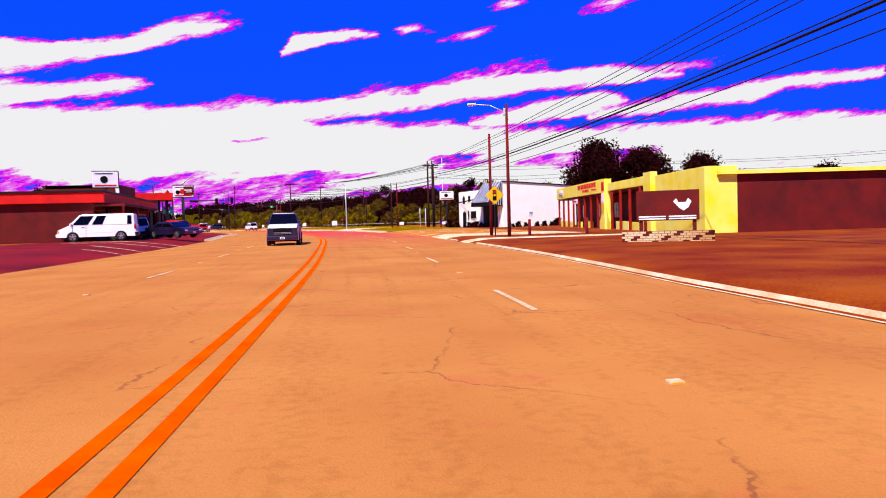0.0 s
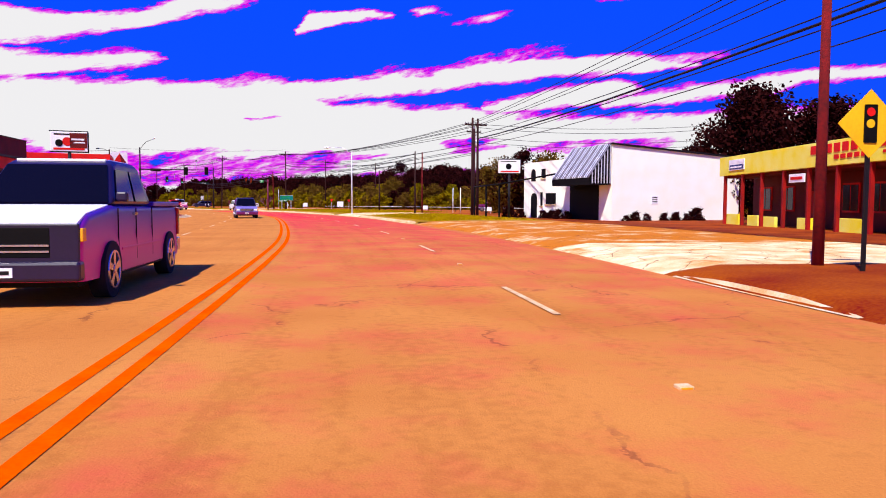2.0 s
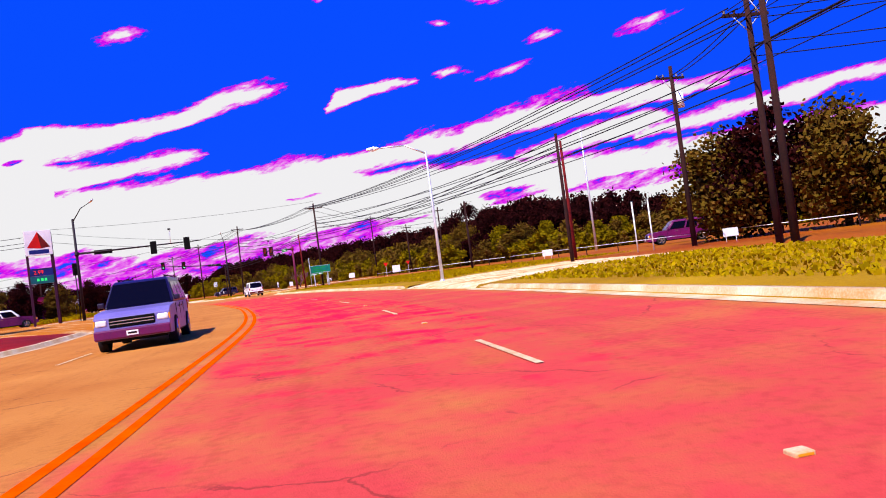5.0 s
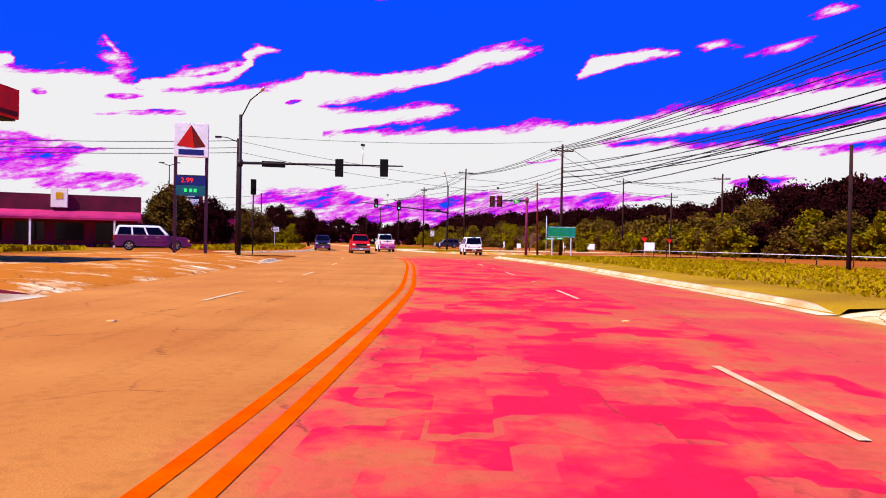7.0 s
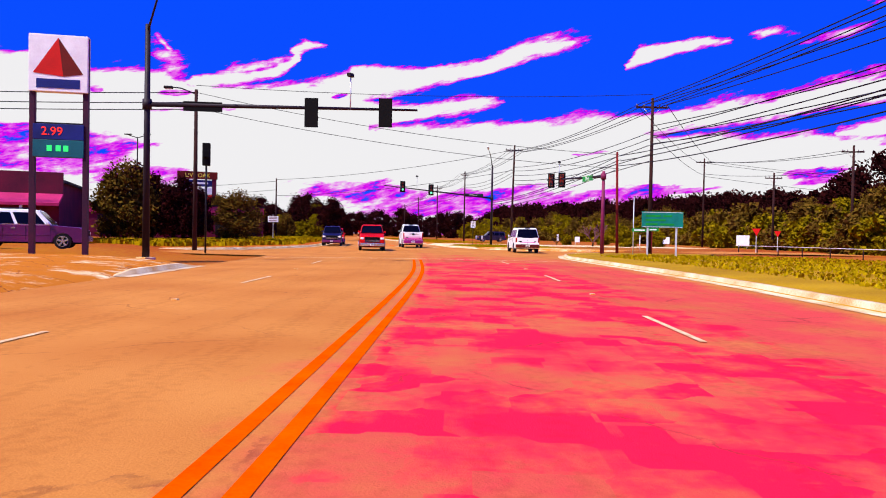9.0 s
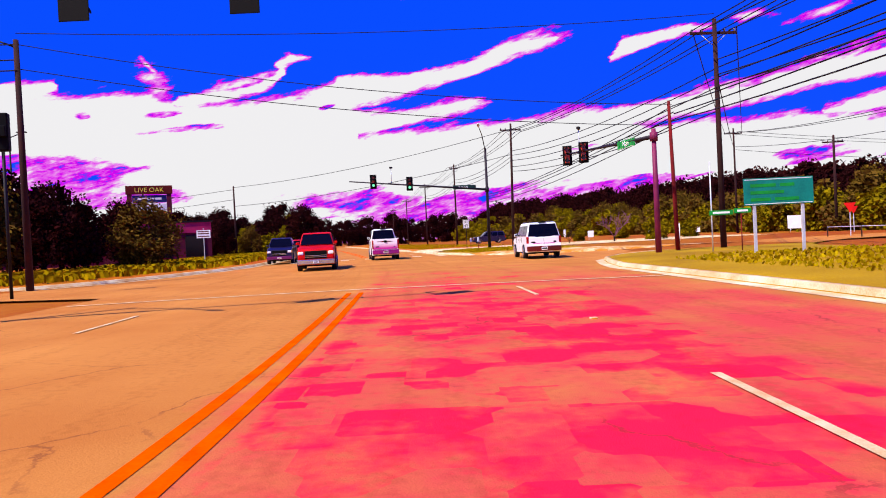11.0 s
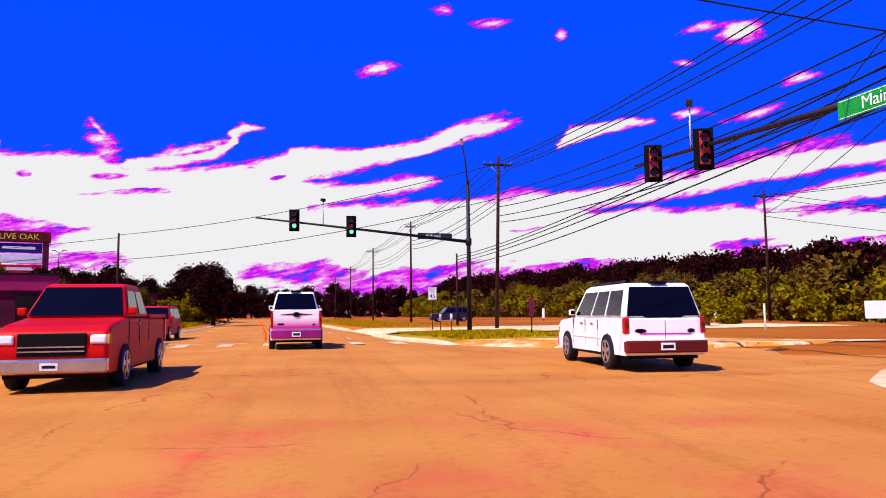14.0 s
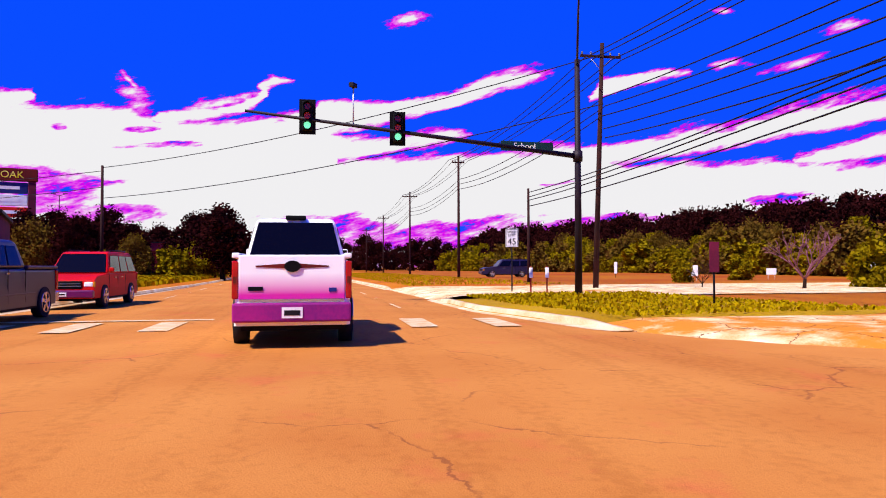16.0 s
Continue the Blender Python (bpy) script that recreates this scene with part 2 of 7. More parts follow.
def asphalt_material():
    """Worn asphalt, tan-orange in the far lanes and salmon with crimson blotches down the near lanes."""
    m = surface("asphalt", (208, 135, 64), (190, 114, 50), 0.95, 0, 0.35, 0.3, 60, 0.05)
    N, L = m.node_tree.nodes, m.node_tree.links
    b = N["Principled BSDF"]
    base = b.inputs["Base Color"].links[0].from_socket
    uv = N.new("ShaderNodeUVMap")
    uv.uv_map = "lane"
    sp = N.new("ShaderNodeSeparateXYZ")
    L.new(uv.outputs[0], sp.inputs[0])
    n = N.new("ShaderNodeTexNoise")
    n.inputs["Scale"].default_value, n.inputs["Detail"].default_value, n.inputs["Roughness"].default_value = 0.55, 7, 0.65
    L.new(uv.outputs[0], n.inputs["Vector"])
    streaks = N.new("ShaderNodeTexNoise")
    streaks.inputs["Scale"].default_value, streaks.inputs["Detail"].default_value = 1.0, 5
    lanewise = N.new("ShaderNodeMapping")
    lanewise.inputs["Scale"].default_value = (2.2, 0.09, 1)
    L.new(uv.outputs[0], lanewise.inputs[0])
    L.new(lanewise.outputs[0], streaks.inputs["Vector"])
    grit = N.new("ShaderNodeTexNoise")
    grit.inputs["Scale"].default_value, grit.inputs["Detail"].default_value = 9.0, 6
    L.new(uv.outputs[0], grit.inputs["Vector"])
    wear = N.new("ShaderNodeMath")
    wear.operation = "ADD"
    L.new(streaks.outputs["Fac"], wear.inputs[0])
    L.new(grit.outputs["Fac"], wear.inputs[1])
    tone = N.new("ShaderNodeValToRGB")
    tone.color_ramp.elements[0].position, tone.color_ramp.elements[0].color = 0.78, (0.90, 0.87, 0.84, 1)
    tone.color_ramp.elements[1].position, tone.color_ramp.elements[1].color = 1.22, (1.05, 1.05, 1.05, 1)
    L.new(wear.outputs[0], tone.inputs[0])
    prev = base
    for col, lane, half, y0, y1, most, cut in (((198, 66, 62), 4.6, 5.0, 28, 84, 0.42, 0.475), ((229, 24, 60), 3.0, 3.0, 82, 104, 0.34, 0.58)):
        def math_(op, a, c, d=None):
            q = N.new("ShaderNodeMath")
            q.operation = op
            for k, v in enumerate((a, c, d)):
                if v is None:
                    continue
                if isinstance(v, (int, float)):
                    q.inputs[k].default_value = v
                else:
                    L.new(v, q.inputs[k])
            return q.outputs[0]
        side = math_("SUBTRACT", 1.0, math_("DIVIDE", math_("ABSOLUTE", math_("SUBTRACT", sp.outputs[0], lane), 0), half))
        along = N.new("ShaderNodeMapRange")
        along.inputs["From Min"].default_value, along.inputs["From Max"].default_value = y0, y1
        L.new(sp.outputs[1], along.inputs["Value"])
        fade = N.new("ShaderNodeMapRange")
        fade.inputs["From Min"].default_value, fade.inputs["From Max"].default_value = 181, 160
        L.new(sp.outputs[1], fade.inputs["Value"])
        w = math_("MULTIPLY", math_("MULTIPLY", along.outputs[0], fade.outputs[0]), math_("MINIMUM", math_("MULTIPLY", side, 2.0), most))
        w = math_("ADD", w, n.outputs["Fac"])
        if lane < 4:
            patch = N.new("ShaderNodeTexVoronoi")
            patch.distance = "CHEBYCHEV"
            patch.inputs["Scale"].default_value, patch.inputs["Randomness"].default_value = 1.7, 0.7
            L.new(uv.outputs[0], patch.inputs["Vector"])
            tone_of = N.new("ShaderNodeSeparateColor")
            L.new(patch.outputs["Color"], tone_of.inputs[0])
            w = math_("ADD", w, math_("MULTIPLY", math_("SUBTRACT", tone_of.outputs[0], 0.5), 0.22))
        mr = N.new("ShaderNodeMapRange")
        mr.inputs["From Min"].default_value, mr.inputs["From Max"].default_value = (cut + 0.19, cut + 0.34) if lane < 4 else (cut + 0.10, cut + 0.50)
        L.new(w, mr.inputs["Value"])
        mx = N.new("ShaderNodeMix")
        mx.data_type = "RGBA"
        mx.inputs["B"].default_value = lin(*col)
        L.new(mr.outputs[0], mx.inputs["Factor"])
        L.new(prev, mx.inputs["A"])
        prev = mx.outputs["Result"]
    worn = N.new("ShaderNodeMix")
    worn.data_type, worn.blend_type = "RGBA", "MULTIPLY"
    worn.inputs["Factor"].default_value = 1.0
    L.new(prev, worn.inputs["A"])
    L.new(tone.outputs[0], worn.inputs["B"])
    # fine cracks and sealed seams, broken up by the broad noise, and wheel tracks along the lanes
    bend = N.new("ShaderNodeVectorMath")
    bend.operation = "ADD"
    L.new(uv.outputs[0], bend.inputs[0])
    L.new(n.outputs["Color"], bend.inputs[1])
    crack = N.new("ShaderNodeTexVoronoi")
    crack.feature = "DISTANCE_TO_EDGE"
    crack.inputs["Scale"].default_value = 0.27
    L.new(bend.outputs[0], crack.inputs["Vector"])
    thin = N.new("ShaderNodeMapRange")
    thin.inputs["From Min"].default_value, thin.inputs["From Max"].default_value = 0.0055, 0.0025
    L.new(crack.outputs["Distance"], thin.inputs["Value"])
    some = N.new("ShaderNodeMapRange")
    some.inputs["From Min"].default_value, some.inputs["From Max"].default_value = 0.47, 0.56
    L.new(n.outputs["Fac"], some.inputs["Value"])
    seam = math_("MULTIPLY", math_("MULTIPLY", thin.outputs[0], some.outputs[0]), 0.5)
    track = math_("ABSOLUTE", math_("SINE", math_("MULTIPLY", sp.outputs[0], 0.785), None), None)
    dark = math_("ADD", seam, math_("MULTIPLY", math_("MULTIPLY", track, streaks.outputs["Fac"]), 0.07))
    mark = N.new("ShaderNodeMix")
    mark.data_type = "RGBA"
    L.new(dark, mark.inputs["Factor"])
    L.new(worn.outputs["Result"], mark.inputs["A"])
    mark.inputs["B"].default_value = lin(96, 44, 34)
    L.new(mark.outputs["Result"], b.inputs["Base Color"])
    return m


def leaf_material(name, rgb, rgb2):
    m = surface(name, rgb, rgb2, 0.9, 0, 0.6, 0, 9, 0.0)
    N, L = m.node_tree.nodes, m.node_tree.links
    b = N["Principled BSDF"]
    geo = N.new("ShaderNodeNewGeometry")
    mx = N.new("ShaderNodeMix")
    mx.data_type = "RGBA"
    L.new(geo.outputs["Random Per Island"], mx.inputs["Factor"])
    L.new(b.inputs["Base Color"].links[0].from_socket, mx.inputs["A"])
    mx.inputs["B"].default_value = lin(*[c * 0.7 for c in rgb])
    L.new(mx.outputs["Result"], b.inputs["Base Color"])
    return m


def glass_material(name, rgb):
    m = bpy.data.materials.new(name)
    m.use_nodes = True
    b = m.node_tree.nodes["Principled BSDF"]
    b.inputs["Base Color"].default_value = lin(*rgb)
    b.inputs["Roughness"].default_value, b.inputs["Specular IOR Level"].default_value = 0.12, 0.22
    return m


ASPHALT = asphalt_material()
def cracked_material(name, lo, hi, tan=(208, 132, 58), grain=0.22):
    """Old concrete: pale and tan patches, with dark cracks."""
    m = surface(name, (246, 230, 184), (206, 150, 84), 0.95, 0, 1.1, 0.3, 30, 0.05)
    N, L = m.node_tree.nodes, m.node_tree.links
    b = N["Principled BSDF"]
    tc = N.new("ShaderNodeTexCoord")
    prev = b.inputs["Base Color"].links[0].from_socket
    patch = N.new("ShaderNodeTexNoise")
    patch.inputs["Scale"].default_value, patch.inputs["Detail"].default_value, patch.inputs["Roughness"].default_value = grain, 10, 0.72
    L.new(tc.outputs["Object"], patch.inputs["Vector"])
    bend = N.new("ShaderNodeVectorMath")
    bend.operation = "ADD"
    L.new(tc.outputs["Object"], bend.inputs[0])
    L.new(patch.outputs["Color"], bend.inputs[1])
    crack = N.new("ShaderNodeTexVoronoi")
    crack.feature = "DISTANCE_TO_EDGE"
    crack.inputs["Scale"].default_value = 0.6
    L.new(bend.outputs[0], crack.inputs["Vector"])
    for src, a0, a1, col in ((patch.outputs["Fac"], lo, hi, tan), (crack.outputs["Distance"], 0.010, 0.004, (120, 64, 34))):
        r = N.new("ShaderNodeMapRange")
        r.inputs["From Min"].default_value, r.inputs["From Max"].default_value = a0, a1
        L.new(src, r.inputs["Value"])
        mx = N.new("ShaderNodeMix")
        mx.data_type = "RGBA"
        mx.inputs["B"].default_value = lin(*col)
        L.new(r.outputs[0], mx.inputs["Factor"])
        L.new(prev, mx.inputs["A"])
        prev = mx.outputs["Result"]
    L.new(prev, b.inputs["Base Color"])
    return m


CONCRETE = cracked_material("concrete", 0.55, 0.62)
TAN_CONCRETE = cracked_material("tan_concrete", 0.37, 0.48, (188, 108, 26), 0.42)
RAMP_CONCRETE = cracked_material("ramp_concrete", 0.42, 0.54, (204, 124, 40), 0.42)
BROWN_GRASS = surface("red_brown_grass", (166, 78, 10), (118, 18, 8), 0.95, 0, 0.35, 0.6, 16, 0.05)
CURB = surface("curb_concrete", (240, 220, 180), (206, 150, 86), 0.9, 0, 0.9, 0.3, 25)
GRASS = surface("dry_grass", (190, 146, 8), (152, 108, 6), 0.95, 0, 0.25, 0.6, 18, 0.1)
ORANGE_GRASS = surface("orange_grass", (206, 128, 8), (186, 78, 8), 0.95, 0, 0.12, 0.6, 18, 0.1)
FIELD = surface("field", (182, 108, 8), (160, 62, 8), 0.95, 0, 0.06, 0.5, 4, 0.1)
DIRT = surface("red_dirt", (172, 78, 8), (118, 30, 6), 0.95, 0, 0.4, 0.5, 14, 0.1)
LOT = surface("lot_paving", (158, 16, 10), (104, 8, 10), 0.9, 0, 0.3, 0.3, 20, 0.15)
YELLOW_PAINT = surface("yellow_paint", (255, 94, 0), (244, 72, 0), 0.95, 0, 2.2, 0.3, 26, 0.0)
WHITE_PAINT = surface("white_road_paint", (240, 214, 168), (214, 160, 100), 0.8, 0, 3.0, 0.2, 50)
WHITE_WALL = surface("white_wall", (254, 253, 244), (250, 246, 228), 0.9, 0, 0.7, 0.15, 20)
CREAM = surface("yellow_cream_wall", (255, 248, 130), (255, 234, 12), 0.9, 0, 0.8, 0.1, 20)
RED_WALL = surface("dark_red_wall", (120, 14, 8), (84, 6, 6), 0.8, 0, 0.9, 0.1, 20)
RED = surface("bright_red", (240, 10, 2), (206, 4, 2), 0.7, 0, 1.0, 0.05, 20)
POST_RED = surface("dark_red_paint", (176, 10, 4), (130, 6, 4), 0.7, 0, 1.0, 0.1, 20)
DARK = surface("dark_metal", (34, 26, 30), (20, 16, 22), 0.6, 0.3, 2, 0.05, 20)
BLACK = surface("black_plastic", (8, 6, 8), (12, 10, 11), 0.7, 0, 2, 0.05, 20, 0.12)
WOOD = surface("pole_wood", (66, 26, 24), (38, 20, 20), 0.95, 0, 1.0, 0.5, 14)
WOOD_RED = surface("red_brown_pole", (140, 18, 20), (84, 12, 20), 0.95, 0, 1.0, 0.4, 14)
STEEL = surface("galvanised_steel", (226, 226, 232), (186, 186, 196), 0.5, 0.3, 2, 0.05, 20)
MAST = surface("dark_mast", (46, 30, 44), (30, 20, 30), 0.6, 0.2, 1.5, 0.05, 20)
MAST_PINK = surface("magenta_brown_mast", (150, 40, 90), (110, 24, 70), 0.6, 0.1, 1.0, 0.05, 20)
SIGN_GREEN = surface("sign_green", (12, 148, 132), (8, 120, 110), 0.5, 0, 1.5, 0, 20)
SIGN_STREET = surface("street_sign_green", (20, 170, 60), (16, 140, 50), 0.5, 0, 1.5, 0, 20)
SIGN_DARK = surface("street_sign_dark_green", (18, 66, 60), (14, 48, 46), 0.5, 0, 1.5, 0, 20)
SIGN_YELLOW = surface("sign_yellow", (250, 200, 10), (240, 180, 6), 0.5, 0, 1.5, 0, 20)
SIGN_WHITE = surface("sign_white", (250, 250, 250), (232, 228, 232), 0.5, 0, 1.5, 0, 20)
NAVY = surface("navy_panel", (26, 40, 130), (20, 30, 100), 0.5, 0, 1.5, 0, 20)
TEAL = surface("teal_panel", (20, 110, 120), (16, 84, 100), 0.5, 0, 1.5, 0, 20)
POST_PLUM = surface("dark_plum_steel", (84, 16, 52), (40, 14, 44), 0.6, 0.1, 0.5, 0.05, 15)
MAROON = surface("maroon_wall", (118, 14, 54), (80, 8, 44), 0.85, 0, 0.7, 0.1, 15)
PINK_TRIM = surface("magenta_trim", (210, 40, 110), (170, 20, 90), 0.7, 0, 0.7, 0.05, 15)
CAR_WHITE = surface("white_car_paint", (250, 248, 250), (240, 236, 240), 0.3, 0, 0.6, 0, 20, 0.5)
# purple and mauve stand for reflected sheen on a white body's lower parts
BUMPER_SHEEN = surface("purple_bumper_sheen", (176, 24, 130), (130, 20, 120), 0.5, 0, 0.8, 0, 20, 0.3)
MAUVE_SHEEN = surface("mauve_lower_sheen", (226, 40, 176), (210, 30, 160), 0.4, 0, 0.6, 0, 20, 0.4)
CAR_RED = surface("red_car_paint", (226, 8, 2), (196, 4, 2), 0.5, 0, 0.6, 0, 20, 0.15)
CAR_NAVY = surface("dark_navy_car_paint", (36, 20, 60), (24, 14, 46), 0.3, 0, 0.6, 0, 20, 0.5)
CAR_SLATE = surface("slate_violet_car_paint", (142, 130, 190), (118, 104, 176), 0.35, 0, 0.6, 0, 20, 0.4)
CAR_PURPLE = surface("purple_car_paint", (122, 18, 94), (90, 14, 84), 0.3, 0, 0.6, 0, 20, 0.5)
CHROME = surface("chrome", (200, 196, 204), (170, 166, 176), 0.2, 0.8, 2, 0, 20)
TYRE = surface("tyre_rubber", (30, 24, 34), (20, 16, 24), 0.9, 0, 2, 0.1, 30)


def height_fade(name, low, high, z0, z1, rough=0.35):
    """Car colour that fades between two heights, standing in for shade or sheen."""
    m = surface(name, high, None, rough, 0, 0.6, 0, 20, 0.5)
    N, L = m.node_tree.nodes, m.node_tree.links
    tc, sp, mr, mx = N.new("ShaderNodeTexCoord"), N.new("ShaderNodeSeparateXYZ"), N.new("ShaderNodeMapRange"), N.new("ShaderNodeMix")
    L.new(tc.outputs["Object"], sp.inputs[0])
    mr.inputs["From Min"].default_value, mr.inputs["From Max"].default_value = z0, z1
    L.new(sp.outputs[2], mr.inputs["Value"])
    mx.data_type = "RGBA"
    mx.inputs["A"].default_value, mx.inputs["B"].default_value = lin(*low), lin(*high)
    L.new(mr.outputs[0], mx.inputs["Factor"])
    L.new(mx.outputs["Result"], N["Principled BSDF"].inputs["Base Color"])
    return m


# shaded side of a white pickup, with the shade put into the colour
VIOLET_SHADE = height_fade("magenta_to_violet_shade", (206, 14, 128), (66, 24, 150), 0.75, 1.25)
# the road's magenta sheen and low shade on a white tailgate, as colour
GATE_SHEEN = height_fade("white_to_mauve_sheen", (214, 26, 160), (250, 248, 250), 0.80, 1.12)
CAR_GLASS = glass_material("tinted_car_glass", (8, 6, 10))
SHOP_GLASS = glass_material("shop_glass", (26, 18, 22))
TAIL_RED = surface("tail_light_red", (200, 10, 10), (160, 6, 10), 0.2, 0, 2, 0, 20, 0.5)
LAMP_AMBER = surface("lamp_amber", (250, 190, 40), (240, 150, 30), 0.2, 0, 2, 0, 20, 0.5)
LENS_RED = surface("dark_red_lens", (120, 20, 10), (90, 14, 8), 0.2, 0, 2, 0, 20, 0.5)
LENS_AND_FACE_AMBER = surface("amber_lens_and_sunlit_face", (226, 74, 14), (180, 50, 10), 0.2, 0, 2, 0, 20, 0.5)
LENS_OFF = surface("dark_green_lens", (40, 30, 30), (26, 20, 20), 0.2, 0, 2, 0, 20, 0.5)
GREEN_ON = glow("green_lit_lens", (120, 255, 190), 1.0)
RED_ON = glow("red_lit_digits", (255, 40, 10), 0.8)
GREEN_DIGITS = glow("green_lit_digits", (40, 230, 110), 0.6)
BARK = surface("bark", (60, 34, 20), (38, 22, 14), 0.95, 0, 2, 0.5, 12)
TWIG = surface("pale_twig", (150, 92, 104), (112, 60, 80), 0.95, 0, 2, 0.3, 12)
LEAF_DARK = leaf_material("dark_foliage", (44, 16, 18), (70, 24, 22))
LEAF_OLIVE = leaf_material("olive_foliage", (158, 134, 12), (116, 92, 8))
# the haze along the lower treeline is put into this leaf colour
LEAF_HAZE = leaf_material("haze_toned_foliage", (124, 96, 26), (104, 66, 36))
WIRE = surface("cable_black", (28, 22, 36), (20, 16, 30), 0.8, 0, 2, 0, 20)
INSULATOR = surface("insulator_grey", (150, 140, 150), (120, 110, 120), 0.4, 0, 2, 0, 20)


# ---- mesh helpers ----
def part(name, bm, material, parent=None, label="", at=None):
    """Links a bmesh as one mesh object, under parent where one is given."""
    me = bpy.data.meshes.new(name)
    bm.to_mesh(me)
    bm.free()
    me.materials.append(material)
    ob = new(name, me)
    if at is not None:
        ob.matrix_basis = at
    if parent is not None:
        ob.parent = parent
    if label:
        ob["label"] = label
    return ob


def thing(name, m, label, category, group="", kind=""):
    ob = new(name)
    ob.matrix_basis = m
    return tagged(ob, label, category, group, kind)


def box(bm, x0, x1, y0, y1, z0, z1, bevel=0.0):
    r = bmesh.ops.create_cube(bm, size=1)
    for v in r["verts"]:
        v.co = Vector(((x0 + x1) / 2 + v.co.x * (x1 - x0), (y0 + y1) / 2 + v.co.y * (y1 - y0), (z0 + z1) / 2 + v.co.z * (z1 - z0)))
    if bevel:
        edges = list({e for v in r["verts"] for e in v.link_edges})
        bmesh.ops.bevel(bm, geom=edges, offset=bevel, segments=2, affect="EDGES", profile=0.5)
    return bm


def boxes(*specs, bevel=0.0):
    bm = bmesh.new()
    for s in specs:
        box(bm, *s, bevel=bevel)
    return bm


def rod(bm, a, b, r0, r1=None, seg=8):
    """A tapered rod from a to b."""
    a, b = Vector(a), Vector(b)
    r1 = r0 if r1 is None else r1
    axis = (b - a).normalized()
    side = axis.orthogonal().normalized()
    up = axis.cross(side)
    rings = []
    for c, r in ((a, r0), (b, r1)):
        rings.append([bm.verts.new(c + (side * math.cos(2 * math.pi * k / seg) + up * math.sin(2 * math.pi * k / seg)) * r) for k in range(seg)])
    for k in range(seg):
        f = bm.faces.new((rings[0][k], rings[0][(k + 1) % seg], rings[1][(k + 1) % seg], rings[1][k]))
        f.smooth = True
    bm.faces.new(rings[0][::-1])
    bm.faces.new(rings[1])
    return bm


def rods(*specs, seg=8):
    bm = bmesh.new()
    for s in specs:
        rod(bm, *s, seg=seg)
    return bm


def disc(bm, centre, normal, r, thick, seg=16):
    n = Vector(normal).normalized()
    return rod(bm, Vector(centre), Vector(centre) + n * thick, r, r, seg)


def profile(bm, points, x0, x1, taper=None):
    """Extrudes a side outline of (y, z) points from x0 to x1; taper(y, z) scales x."""
    t = taper or (lambda y, z: 1.0)
    a = [bm.verts.new((x0 * t(y, z), y, z)) for y, z in points]
    b = [bm.verts.new((x1 * t(y, z), y, z)) for y, z in points]
    n = len(points)
    for k in range(n):
        bm.faces.new((a[k], a[(k + 1) % n], b[(k + 1) % n], b[k]))
    bm.faces.new(a[::-1])
    bm.faces.new(b)
    bmesh.ops.recalc_face_normals(bm, faces=bm.faces)
    return bm


def text_mesh(name, words, size, material, parent, m, label=""):
    """Letters in the built-in font as a mesh part; m: the pose of the line's middle, facing its local +z."""
    cu = bpy.data.curves.new(name, "FONT")
    cu.body, cu.size, cu.align_x, cu.align_y, cu.extrude = words, size, "CENTER", "CENTER", 0.004
    tmp = new(name, cu)
    me = bpy.data.meshes.new_from_object(tmp.evaluated_get(bpy.context.evaluated_depsgraph_get()))
    bpy.data.objects.remove(tmp)
    me.materials.append(material)
    ob = new(name, me)
    ob.matrix_basis, ob.parent = m, parent
    if label:
        ob["label"] = label
    return ob


# ---- the road's middle line: a long bend to the left ----
MIDDLE = [(4.0, -90), (1.9, -50), (-0.6, -15), (-2.1, 7.5), (-3.4, 23), (-5.0, 38), (-6.75, 53), (-8.35, 64), (-11.3, 79.5), (-14.6, 95), (-18.4, 110.4),
          (-24.0, 127.2), (-28.0, 137.2), (-34.9, 153.3), (-40.9, 165.6), (-46.0, 175.6), (-50.7, 184), (-60, 199.6), (-70.5, 215.8), (-84, 236), (-117, 285), (-184, 384), (-300, 556)]


def middle_x(y):
    """x of the double line at y, by smooth interpolation."""
    for k in range(len(MIDDLE) - 1):
        (x0, y0), (x1, y1) = MIDDLE[k], MIDDLE[k + 1]
        if y <= y1 or k == len(MIDDLE) - 2:
            xa, ya = MIDDLE[max(k - 1, 0)]
            xb, yb = MIDDLE[min(k + 2, len(MIDDLE) - 1)]
            m0 = (x1 - xa) / (y1 - ya)
            m1 = (xb - x0) / (yb - y0)
            h = y1 - y0
            t = (y - y0) / h
            return ((2 * t ** 3 - 3 * t * t + 1) * x0 + (t ** 3 - 2 * t * t + t) * h * m0 + (-2 * t ** 3 + 3 * t * t) * x1 + (t ** 3 - t * t) * h * m1)


def heading(y):
    """Degrees by which the road points left of +y."""
    return math.degrees(math.atan2(middle_x(y - 1) - middle_x(y + 1), 2))


def on_road(y, off, z=0.0):
    h = radians(heading(y))
    return Vector((middle_x(y) + off * math.cos(h), y + off * math.sin(h), z))


def lerp_table(table, y):
    if y <= table[0][0]:
        return table[0][1]
    for (a, va), (b, vb) in zip(table, table[1:]):
        if y <= b:
            return va + (vb - va) * (y - a) / (b - a)
    return table[-1][1]


def right_edge(y):
    return lerp_table([(0, 7.75), (13, 7.8), (25, 8.3), (47, 8.6), (60, 9.0), (72, 9.5), (115, 9.6), (135, 9.6), (150, 10.0), (172, 9.8), (175, 10.4), (178, 11.3), (180.5, 13.0), (182.5, 15.5), (183.8, 18.5), (184.6, 22.0), (190.4, 22.0), (191.2, 16.0), (192.2, 12.6), (194, 10.0), (197, 8.2), (203, 6.8), (400, 6.6)], y)


